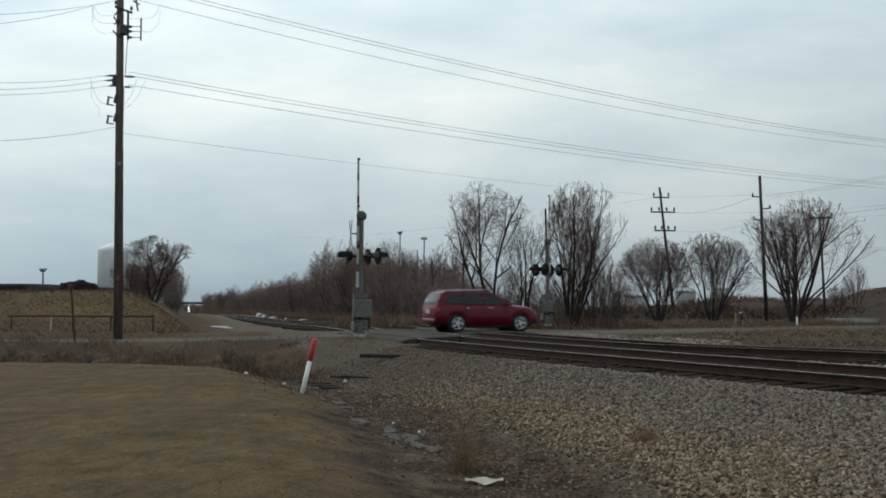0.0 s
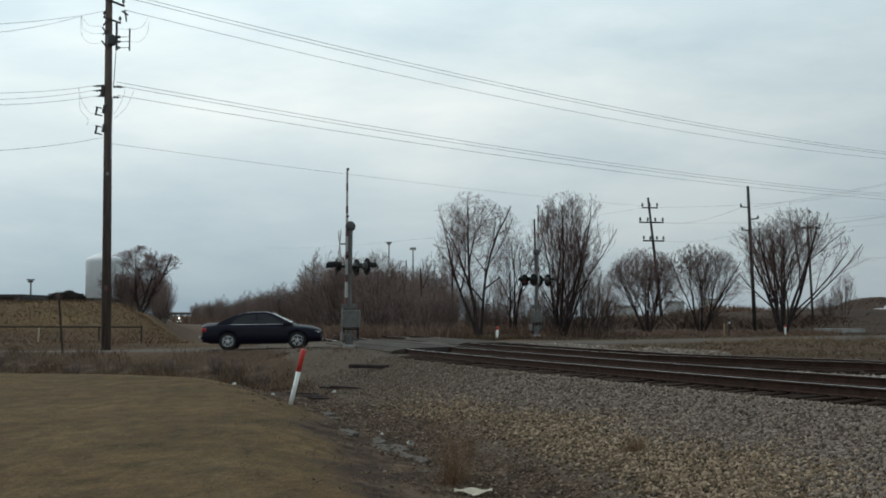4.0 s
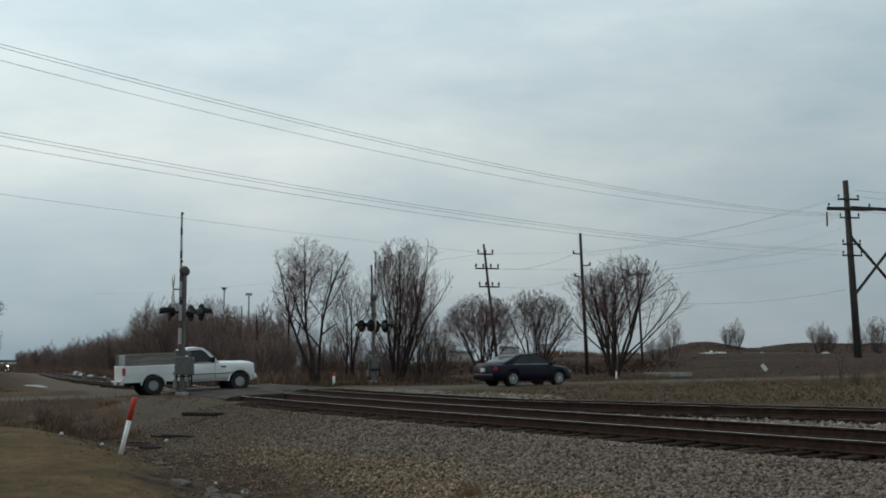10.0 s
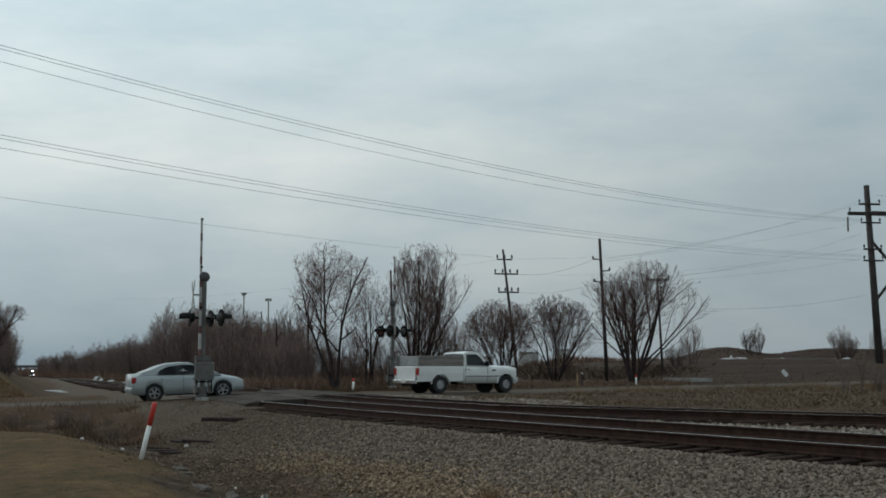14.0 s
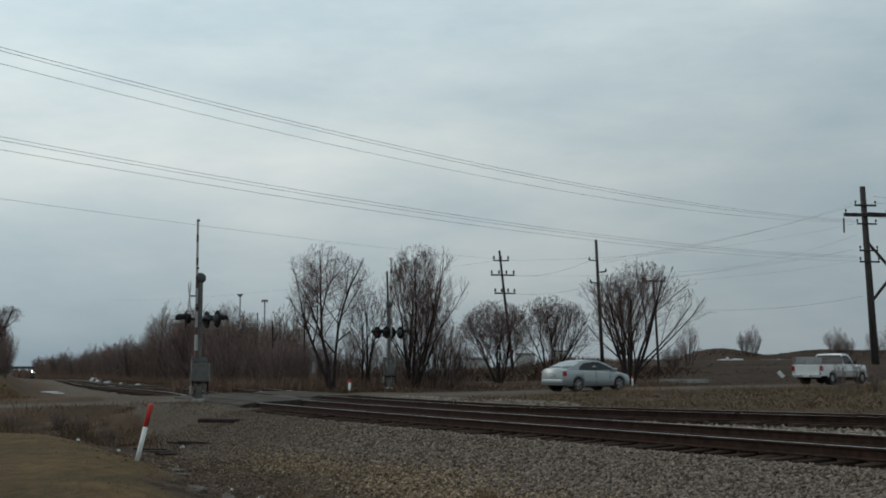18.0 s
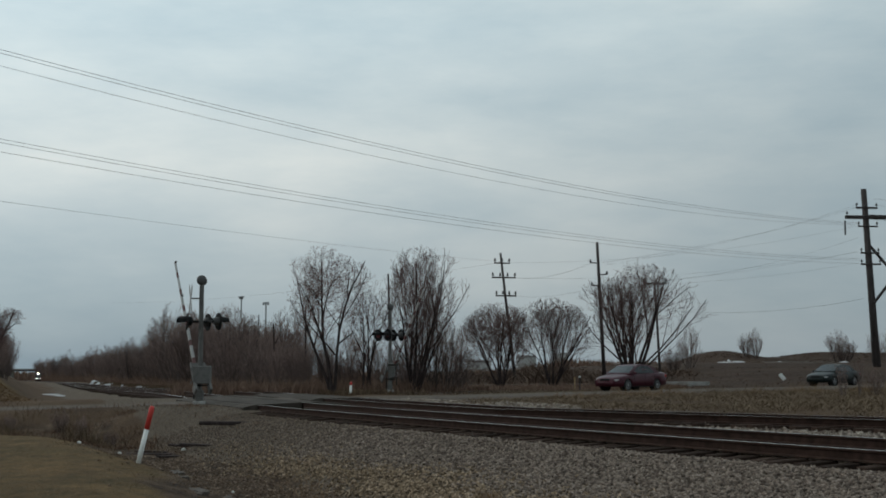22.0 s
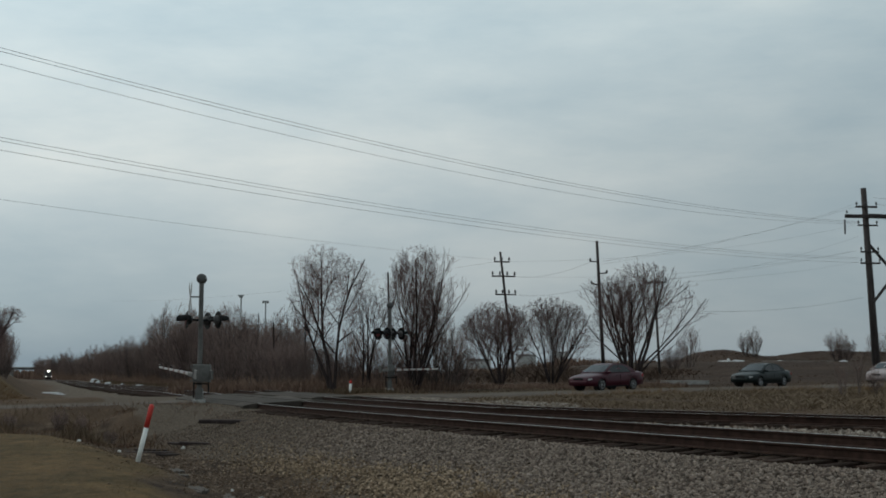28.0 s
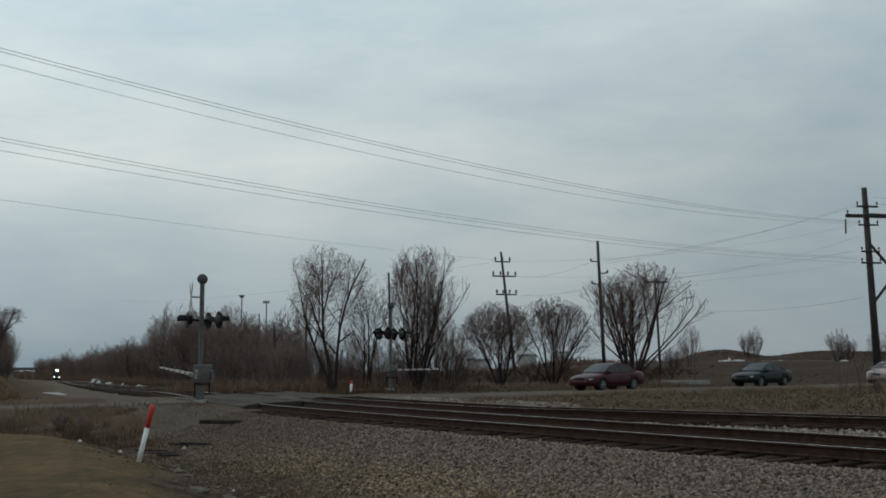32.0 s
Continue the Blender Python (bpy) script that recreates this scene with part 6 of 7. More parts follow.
def scatter_stones(name, label, points, sizes, material, seed):
    rng = np.random.default_rng(seed)
    shapes, tris = stone_shapes(rng)
    n = len(points)
    pick = rng.integers(0, len(shapes), n)
    v = np.stack(shapes)[pick]
    a, b = rng.uniform(0, 2 * np.pi, n), rng.uniform(-1.4, 1.4, n)
    ca, sa, cb, sb = np.cos(a), np.sin(a), np.cos(b), np.sin(b)
    zero, one = np.zeros(n), np.ones(n)
    rz = np.stack([np.stack([ca, -sa, zero], -1), np.stack([sa, ca, zero], -1), np.stack([zero, zero, one], -1)], 1)
    rx = np.stack([np.stack([one, zero, zero], -1), np.stack([zero, cb, -sb], -1), np.stack([zero, sb, cb], -1)], 1)
    v = np.einsum("nij,nkj->nki", rz @ rx, v) * sizes[:, None, None] + points[:, None, :]
    f = tris[None] + (np.arange(n) * 6)[:, None, None]
    me = bpy.data.meshes.new(name)
    me.vertices.add(n * 6)
    me.vertices.foreach_set("co", v.reshape(-1).astype(np.float32))
    k = n * len(tris)
    me.loops.add(k * 3)
    me.loops.foreach_set("vertex_index", f.reshape(-1).astype(np.int32))
    me.polygons.add(k)
    me.polygons.foreach_set("loop_start", np.arange(0, k * 3, 3, dtype=np.int32))
    me.update(calc_edges=True)
    me.materials.append(material)
    return tagged(new(name, me), label, "ballast", kind="stuff")


def track_xy(y, q):
    d = np.array([track_x(y + 0.1) - track_x(y - 0.1), np.full_like(y, 0.2)])
    d = d / np.hypot(*d)
    return track_x(y) - d[1] * (0.5 * GAUGE + q), y + d[0] * (0.5 * GAUGE + q)


def lay_ballast():
    rng = np.random.default_rng(7)
    grey, tan, dirt, gs, ts, ds = [], [], [], [], [], []
    for y0, y1, dens, r0, r1 in ((9, 13, 330, 0.030, 0.050), (13, 20, 480, 0.026, 0.050), (20, 26, 420, 0.026, 0.047), (26, 34, 290, 0.026, 0.046), (34, 43, 200, 0.018, 0.036), (43, 51, 60, 0.014, 0.028)):
        qmax = 8.2
        n = int((y1 - y0) * 1.13 * (qmax - 1.2) * dens * 1.42)
        y = rng.uniform(y0, y1, n)
        q = rng.uniform(1.2, qmax, n)
        qb = ditch_offset(y)
        x, yy = track_xy(y, q)
        far = (q - qb + 0.6) + rng.normal(0, 0.35, n) + 0.35 * field(x, yy, 0.9)
        keep = (far < 0.15) & (road_distance(x, yy)[0] > ROAD_HALF + 0.2)
        x, yy, q, qb = x[keep], yy[keep], q[keep], qb[keep]
        z = ground_z(x, yy) + rng.uniform(-0.004, 0.022, len(x))
        size = rng.uniform(r0, r1, len(x)) * 0.83
        rel = (q - 1.6) / (qb - 1.6) + 0.16 * field(x, yy, 0.7, 1.0) + rng.normal(0, 0.10, len(x))
        is_tan = rel > 0.56
        p = np.stack([x, yy, z], -1)
        soil = rng.uniform(0, 1, len(x)) < smooth_step(27, 37, yy + 1.5 * field(x, yy, 0.6))
        dirt.append(p[soil]), ds.append(size[soil] * 0.8)
        p, size, is_tan = p[~soil], size[~soil], is_tan[~soil]
        grey.append(p[~is_tan]), gs.append(size[~is_tan])
        tan.append(p[is_tan]), ts.append(size[is_tan])
    # between the rails and between the tracks
    n = 11000
    y = 9 + 34 * rng.uniform(0, 1, n) ** 1.5
    q = -rng.uniform(-0.62, 1, n) * (track_gap(y) + 3.0)
    q = np.minimum(q, 0.7)
    x, yy = track_xy(y, q)
    z = ground_z(x, yy) + 0.02
    grey.append(np.stack([x, yy, z], -1)), gs.append(rng.uniform(0.03, 0.055, n))
    pale, ps = [], []
    for n, y0, y1, qa, qb in ((5200, 20, 48, -1.7, lambda y: -track_gap(y) + 1.7), (3600, 38, 57, None, None)):
        y = rng.uniform(y0, y1, n)
        q = rng.uniform(0, 1, n)
        q = qa + q * (qb(y) - qa) if qa else -track_gap(y) - 1.7 - 2.6 * q
        x, yy = track_xy(y, q)
        keep = (field(x, yy, 0.5, 0.3) + rng.normal(0, 0.35, n) > -0.1) & (road_distance(x, yy)[0] > ROAD_HALF + 0.2)
        pale.append(np.stack([x, yy, ground_z(x, yy) + 0.02], -1)[keep])
    pale = np.concatenate(pale)
    scatter_stones("ballast_stones", "pale grey crushed stone between the two tracks", pale, rng.uniform(0.03, 0.05, len(pale)), M["ballast_pale"], 3)
    scatter_stones("ballast_stones", "fine brown gravel beside the crossing", np.concatenate(dirt), np.concatenate(ds), M["fine_gravel"], 4)
    scatter_stones("ballast_stones", "grey crushed stone ballast on the track shoulder", np.concatenate(grey), np.concatenate(gs), M["ballast_grey"], 1)
    scatter_stones("ballast_stones", "dusty tan crushed stone at the ballast foot", np.concatenate(tan), np.concatenate(ts), M["ballast_tan"], 2)


lay_ballast()


def lay_ties():
    bm = bmesh.new()
    put_box(bm, (2.6, 0.23, 0.17), None, 0.012)
    me = bpy.data.meshes.new("tie")
    bm.to_mesh(me)
    bm.free()
    me.materials.append(M["tie"])
    rng = random.Random(3)
    cant = math.degrees(math.asin(CANT / GAUGE))
    for k, (tr, near) in enumerate(zip(tracks, (True, False))):
        y = 8.0
        while y < 150:
            d = track_dir(y)
            n = Vector((-d.y, d.x, 0))
            q = 0.0 if near else -float(track_gap(y))
            lean = CANT if near else 0.0
            c = track_point(y, q + rng.uniform(-0.10, 0.16), -0.172 - lean / 2 - 0.088 + rng.uniform(-0.03, 0.002))
            near_road = (43.6 if near else 49.8) < y < (56.4 if near else 60.5)
            if not near_road:
                ob = new("tie", me)
                ob.parent = tr
                ob.matrix_basis = Matrix.Translation(c) @ pose(0, 0, 0, 0, 0, math.degrees(math.atan2(n.y, n.x)) + rng.uniform(-3, 3)) @ pose(0, 0, 0, 0, cant if near else 0)
            y += (0.52 if y < 60 else 1.3) * d.y * rng.uniform(0.95, 1.05)
        bm = bmesh.new()
        while y < 430:
            d = track_dir(y)
            q = 0.0 if near else -float(track_gap(y))
            put_box(bm, (2.6, 0.23, 0.22), Matrix.Translation(track_point(y, q, -0.24)) @ pose(0, 0, 0, 0, 0, math.degrees(math.atan2(d.x, -d.y))))
            y += 1.15
        far = part("far_ties", bm, M["tie"], tr)
        far["kind"] = "stuff"


lay_ties()


def crossing_planks():
    """Worn panels flush with the rails where the road crosses: one row between the rails and a ramp on each side."""
    base = tagged(empty("crossing_surface"), "worn grey-brown panels flush with the rails at the crossing", "level crossing", kind="structure")
    for near in (True, False):
        lo, hi = (43.6, 56.4) if near else (49.6, 60.5)
        for side, prof in ((0, ((-0.70, -0.2), (-0.70, 0.014), (0.0, 0.016), (0.70, 0.014), (0.70, -0.2))), (1, ((0.80, -0.25), (0.80, 0.016), (0.98, 0.01), (1.30, -0.05), (1.30, -0.3))), (-1, ((-2.3, -0.3), (-2.3, -0.12), (-1.2, 0.0), (-0.80, 0.014), (-0.80, -0.25)))):
            y = lo
            while y < hi - 0.1:
                y1 = min(hi, y + 1.6)
                bm = bmesh.new()
                rows = []
                for yy in (y + 0.006, (y + y1) / 2, y1 - 0.006):
                    d = track_dir(yy)
                    n = Vector((-d.y, d.x, 0))
                    row = []
                    for q, z in prof:
                        tilt = -CANT * (q + GAUGE / 2) / GAUGE if near else 0.0
                        row.append(bm.verts.new(track_point(float(yy), q if near else q - float(track_gap(yy)), tilt + z)))
                    rows.append(row)
                for r0, r1 in zip(rows, rows[1:]):
                    for i in range(4):
                        bm.faces.new((r0[i], r1[i], r1[i + 1], r0[i + 1]))
                bm.faces.new(rows[0])
                bm.faces.new(rows[-1][::-1])
                bmesh.ops.recalc_face_normals(bm, faces=bm.faces[:])
                part("panel", bm, M["crossing"], base)
                y = y1


crossing_planks()


# ---- grass, weeds, stalks ----
def scatter_blades(name, label, xy, heights, width, material, seed, lean=0.25, category="grass", split=1, z=None):
    """Thin upright blades, each a bent strip of two leaves' width."""
    rng = np.random.default_rng(seed)
    n = len(xy)
    z = ground_z(xy[:, 0], xy[:, 1]) if z is None else z
    base = np.stack([xy[:, 0], xy[:, 1], z - 0.01], -1)
    a = rng.uniform(0, np.pi, n)
    side = np.stack([np.cos(a), np.sin(a), np.zeros(n)], -1) * (width * rng.uniform(0.6, 1.4, n))[:, None]
    t = rng.normal(0, lean, (n, 2))
    tip = base + np.stack([t[:, 0] * heights, t[:, 1] * heights, heights], -1)
    mid = (base + tip) / 2 - np.stack([t[:, 0] * heights, t[:, 1] * heights, np.zeros(n)], -1) * 0.18
    v = np.stack([base - side, base + side, mid + side * 0.8, mid - side * 0.8, tip + side * 0.15, tip - side * 0.15], 1)
    f = (np.arange(n) * 6)[:, None, None] + np.array([[0, 1, 2, 3], [3, 2, 4, 5]])[None]
    me = bpy.data.meshes.new(name)
    me.vertices.add(n * 6)
    me.vertices.foreach_set("co", v.reshape(-1).astype(np.float32))
    me.loops.add(n * 8)
    me.loops.foreach_set("vertex_index", f.reshape(-1).astype(np.int32))
    me.polygons.add(n * 2)
    me.polygons.foreach_set("loop_start", np.arange(0, n * 8, 4, dtype=np.int32))
    me.update(calc_edges=True)
    me.materials.append(material)
    return tagged(new(name, me), label, category, kind="stuff")


def clumped(rng, x0, x1, y0, y1, n, clumps, spread):
    c = np.stack([rng.uniform(x0, x1, clumps), rng.uniform(y0, y1, clumps)], -1)
    w = rng.uniform(0.3, 1.0, clumps)
    i = rng.choice(clumps, n, p=w / w.sum())
    return c[i] + rng.normal(0, 1, (n, 2)) * spread


def plant_grass():
    rng = np.random.default_rng(21)
    # short dead lawn
    n = 46000
    y = 9.5 + 27 * rng.uniform(0, 1, n) ** 1.3
    x = -y * rng.uniform(0.02, 0.62, n)
    q = track_offset(x, y) - ditch_offset(y)
    keep = q + 0.5 * field(x, y, 0.7, 0.5) > 2.0 + rng.normal(0, 0.8, n)
    xy = np.stack([x, y], -1)[keep]
    scatter_blades("lawn_grass", "short dead tan-brown lawn grass", xy, rng.uniform(0.010, 0.026, len(xy)), 0.005, M["lawn_blade"], 1, 2.2)
    # rank weeds in the roadside ditch
    xy = clumped(rng, -34, -6.5, 36.0, 46.6, 26000, 330, 0.36)
    q = track_offset(xy[:, 0], xy[:, 1])
    patch = field(xy[:, 0], xy[:, 1], 0.8, 0.9) + 0.6 * field(xy[:, 0], xy[:, 1], 2.1)
    keep = (q > 4.2) & (patch + rng.normal(0, 0.3, len(xy)) > -0.25)
    xy, patch = xy[keep], patch[keep]
    scatter_blades("ditch_weeds", "dark brown dead weeds in the roadside ditch", xy, rng.uniform(0.05, 0.26, len(xy)) * (0.5 + 0.9 * np.clip(patch, 0, 1)), 0.008, M["dark_weed"], 2, 0.8, "weeds")
    xy = clumped(rng, -34, -7, 35.5, 47.5, 5000, 130, 0.35)
    xy = xy[track_offset(xy[:, 0], xy[:, 1]) > 4.4]
    scatter_blades("ditch_grass", "pale straw-coloured dead grass in the roadside ditch", xy, rng.uniform(0.10, 0.42, len(xy)), 0.008, M["straw"], 3, 0.6, "weeds")
    # wet ditch along the ballast
    n = 9000
    y = rng.uniform(12, 37, n)
    q = ditch_offset(y) + rng.normal(1.3, 1.2, n)
    x, yy = track_xy(y, q)
    scatter_blades("ditch_litter", "matted dark dead grass in the muddy ditch", np.stack([x, yy], -1), rng.uniform(0.015, 0.06, n), 0.006, M["straw"], 4, 1.5, "weeds")
    n = 10000
    y = 13 + 25 * rng.uniform(0, 1, n) ** 1.2
    q = ditch_offset(y) + rng.normal(0.8, 0.8, n) + 0.3 * field(y, y, 0.8)
    x, yy = track_xy(y, q)
    p = np.stack([x, yy, ground_z(x, yy) + 0.004], -1)
    scatter_stones("ditch_clods", "small brown clods and stones in the muddy ditch", p, rng.uniform(0.008, 0.032, n) ** 1.0, M["clod"], 6)["category"] = "clods"
    # tan tall grass on the bank beyond the road
    n = 30000
    y = rng.uniform(56, 88, n)
    x = -0.27 * y - rng.uniform(0, 30, n)
    keep = (track_offset(x, y) > 6.5 + rng.uniform(0, 2, n)) & (road_distance(x, y)[0] > ROAD_HALF + 1.0)
    xy = np.stack([x, y], -1)[keep]
    scatter_blades("bank_grass", "tall tan dead grass on the bank", xy, rng.uniform(0.05, 0.20, len(xy)), 0.016, M["bank_turf"], 5, 1.4)
    n = 9000
    y = rng.uniform(88, 104, n)
    x = -0.31 * y - rng.uniform(1, 34, n)
    keep = track_offset(x, y) > 11.0 + rng.uniform(0, 2, n)
    xy = np.stack([x, y], -1)[keep]
    scatter_blades("crest_weeds", "brown dead weeds along the bank's crest", xy, rng.uniform(0.15, 0.5, len(xy)), 0.016, M["dark_weed"], 25, 0.6, "weeds")
    # strip between the far track and the road, and the field's edge beyond
    n = 44000
    y = rng.uniform(29, 78, n)
    x = y * rng.uniform(0.02, 0.40, n)
    q = track_offset(x, y)
    keep = (q < -track_gap(y) - 3.4) & (road_distance(x, y)[0] > ROAD_HALF + 0.7) & (0.9 * field(x, y, 0.33, 0.7) + 0.5 * field(x, y, 1.3) + rng.normal(0, 0.25, n) > -0.15)
    xy = np.stack([x, y], -1)[keep]
    scatter_blades("verge_grass", "tan and brown dead grass on the verge", xy, rng.uniform(0.04, 0.17, len(xy)) * (1 + 0.6 * smooth_step(6, 12, xy[:, 0])), 0.013, M["verge_straw"], 6, 1.3)
    n = 9000
    y = rng.uniform(30, 78, n)
    x = y * rng.uniform(0.0, 0.40, n)
    keep = (track_offset(x, y) < -track_gap(y) - 2.8) & (road_distance(x, y)[0] > ROAD_HALF + 0.5)
    xy = np.stack([x, y], -1)[keep]
    scatter_blades("verge_weeds", "low matted brown weeds on the verge", xy, rng.uniform(0.03, 0.10, len(xy)), 0.014, M["straw"], 16, 2.2, "weeds")
    # sparse weeds on the gravel by the signal mast
    xy = clumped(rng, -16, 0, 37, 48, 2600, 60, 0.35)
    xy = xy[(track_offset(xy[:, 0], xy[:, 1]) > 2.0) & (road_distance(xy[:, 0], xy[:, 1])[0] > ROAD_HALF + 0.3)]
    scatter_blades("gravel_weeds", "sparse brown weeds on the gravel shoulder", xy, rng.uniform(0.04, 0.2, len(xy)), 0.009, M["dark_weed"], 17, 0.6, "weeds")
    n = 5000
    y = rng.uniform(68, 98, n)
    x = y * rng.uniform(-0.06, 0.42, n)
    keep = (road_distance(x, y)[0] > ROAD_HALF + 1.2) & (y > 62)
    xy = np.stack([x, y], -1)[keep]
    scatter_blades("field_weeds", "brown dead weeds on the open field", xy, rng.uniform(0.04, 0.17, len(xy)) * (0.7 + 0.8 * np.clip(field(xy[:, 0], xy[:, 1], 0.22), 0, 1)), 0.024, M["heap_scrub"], 7, 2.4, "weeds")
    # undergrowth along the thicket
    n = 46000
    y = 80 + 940 * rng.uniform(0, 1, n) ** 2.6
    q = -9.6 - rng.exponential(3.4, n)
    x, yy = track_xy(y, q)
    keep = (road_distance(x, yy)[0] > ROAD_HALF + 1.0) & (q > -26) & (x < -4)
    xy = np.stack([x, yy], -1)[keep]
    tall = np.clip(0.5 + (-track_offset(xy[:, 0], xy[:, 1]) - 10) / 5.0, 0.35, 1.3)
    scatter_blades("undergrowth", "brown dead undergrowth below the thicket", xy, tall * rng.uniform(0.2, 1.1, len(xy)) * (0.55 + xy[:, 1] / 170), 0.018 * (0.7 + xy[:, 1] / 120), M["bramble"], 8, 0.55, "weeds")
    # pale dead grass along the thicket's foot
    n = 7000
    y = 62 + 300 * rng.uniform(0, 1, n) ** 2.2
    q = -7.6 - rng.exponential(1.5, n)
    x, yy = track_xy(y, q)
    keep = (road_distance(x, yy)[0] > ROAD_HALF + 1.0)
    xy = np.stack([x, yy], -1)[keep]
    scatter_blades("trackside_grass", "pale brown dead grass along the thicket", xy, rng.uniform(0.06, 0.3, len(xy)) * (0.6 + xy[:, 1] / 150), 0.02 * (0.7 + xy[:, 1] / 120), M["straw"], 18, 0.4)
    # bramble under the trees beyond the road
    n = 16000
    x = rng.uniform(-15, 16, n)
    y = 73.5 + np.clip(x, -4, 16) * 0.75 + rng.exponential(4.5, n)
    keep = road_distance(x, y)[0] > ROAD_HALF + 2.0
    xy = np.stack([x, y], -1)[keep]
    h = (0.25 + 0.45 * smooth_step(3, -3, xy[:, 0]) + 0.35 * np.clip(field(xy[:, 0], xy[:, 1], 0.6), 0, 1)) * rng.uniform(0.4, 1.2, len(xy))
    scatter_blades("bramble", "brown dead bramble and weeds below the trees", xy, h, 0.018, M["bramble"], 9, 0.45, "weeds")
    # scrub behind the trees
    n = 14000
    x = rng.uniform(-12, 24, n)
    y = 128 + rng.normal(0, 6, n)
    h = (1.3 + 0.7 * field(x, y, 0.35) + 0.4 * field(x, y, 1.1) + 0.9 * np.exp(-((x - 10) / 2.6) ** 4)) * smooth_step(25, 17, x) * rng.uniform(0.35, 1.1, n)
    scatter_blades("scrub_line", "low brown scrub behind the bare trees", np.stack([x, y], -1), np.maximum(0.75 * h, 0.05), 0.045, M["heap_scrub"], 19, 1.1, "scrub")
    # woods that close the view behind the bridge
    n = 5000
    x = rng.uniform(-560, -250, n)
    y = 1345 + rng.normal(0, 18, n)
    scatter_blades("far_woods", "distant brown leafless woods beyond the bridge", np.stack([x, y], -1), (11 + 3.0 * field(x, y, 0.03) + 2.0 * field(x, y, 0.11)) * rng.uniform(0.4, 1.05, n), 0.7, M["bramble"], 29, 0.12, "woods")
    # hedge line across the far field and brush on the heap
    n = 9000
    x = rng.uniform(-40, 130, n)
    y = 300 + rng.normal(0, 6, n)
    scatter_blades("far_hedge", "low brown hedge line across the far field", np.stack([x, y], -1), (1.5 + 1.1 * field(x, y, 0.13)) * rng.uniform(0.35, 1.1, n), 0.16, M["bramble"], 10, 0.3, "hedge")
    # scrub that lies in streaks over the open field
    n = 5000
    y = 96 + 74 * rng.uniform(0, 1, n) ** 1.3
    x = y * rng.uniform(0.08, 0.50, n)
    keep = (road_distance(x, y)[0] > ROAD_HALF + 1.2) & (0.8 * field(x, y * 3.0, 0.09, 0.4) + 0.6 * field(x, y * 2.0, 0.31) + rng.normal(0, 0.3, n) > 0.05)
    xy = np.stack([x, y], -1)[keep]
    scatter_blades("field_scrub", "streaks of dead brown scrub over the open field", xy, rng.uniform(0.03, 0.12, len(xy)), 0.05, M["heap_scrub"], 23, 2.6, "scrub")
    n = 13000
    x = rng.uniform(24, 112, n)
    y = rng.uniform(168, 212, n)
    h = (0.10 + 0.34 * np.clip(field(x, y, 0.3) + 0.4 * field(x, y, 0.9), 0, 1)) * smooth_step(166, 176, y) * rng.uniform(0.5, 1.2, n)
    scatter_blades("heap_brush", "low dark brown scrub on the distant earth heap", np.stack([x, y], -1), 0.55 * h, 0.11, M["heap_scrub"], 12, 2.2, "scrub")


plant_grass()


def weed_clump(label, x, y, n, height, spread, material, seed):
    rng = np.random.default_rng(seed)
    xy = np.array([x, y]) + rng.normal(0, 1, (n, 2)) * spread
    h = height * rng.uniform(0.2, 1.0, n) ** 1.2 * np.exp(-((xy - [x, y]) ** 2).sum(1) / (spread * 2.2) ** 2)
    ob = scatter_blades("weed_clump", label, xy, h, 0.0022 if y < 36 else 0.007, material, seed, 0.45 if y < 36 else 0.30, "weed")
    ob["kind"] = "stuff"
    return ob


weed_clump("reddish-brown dry weed clump in the ditch", -1.95, 17.9, 110, 0.9, 0.10, M["red_weed"], 11)
weed_clump("tan feathery dry grass clump in the ditch", -1.85, 18.1, 210, 1.6, 0.12, M["bank_straw"], 17)
weed_clump("tan dry grass tuft on the ballast", 0.62, 19.3, 520, 0.36, 0.13, M["bank_straw"], 12)
weed_clump("low dry weed tuft beside the far track", 15.6, 50.0, 160, 0.55, 0.5, M["verge_straw"], 13)
weed_clump("low dry weed tuft on the verge", 16.9, 52.0, 260, 0.5, 0.8, M["verge_straw"], 14)
rnd_tuft = random.Random(77)
for k in range(22):
    p, d = road_at(road_s(2.5) + k * 1.7 + rnd_tuft.uniform(-0.8, 0.8), ROAD_HALF + rnd_tuft.uniform(0.9, 3.2))
    weed_clump("tan dry grass tuft on the road verge", p.x, p.y, rnd_tuft.randint(220, 480), rnd_tuft.uniform(0.35, 0.7), rnd_tuft.uniform(0.35, 0.8), M[rnd_tuft.choice(("verge_straw", "bank_straw"))], 100 + k)
weed_clump("tan dry grass tuft beside the road", -14.5, 42.0, 700, 0.75, 0.5, M["straw"], 15)
weed_clump("tan dry grass tuft beside the road", -10.8, 38.5, 600, 0.7, 0.4, M["straw"], 16)


# ---- small things near by ----
def marker_post(x, y, height, lean, radius, label, split=0.60):
    ob = tagged(empty("marker_post", pose(x, y, ground_height(x, y), 0, lean)), label, "marker post", "marker posts")
    bm = bmesh.new()
    put_lathe(bm, [(radius, -0.2), (radius, height * split)], None, 12)
    part("tube", bm, M["white_paint"], ob, "white plastic tube", True)
    bm = bmesh.new()
    put_lathe(bm, [(radius * 1.06, height * split), (radius * 1.06, height - 0.03), (radius * 0.8, height), (0, height + 0.01)], None, 12)
    part("sleeve", bm, M["orange"], ob, "bright orange-red sleeve", True)
    return ob


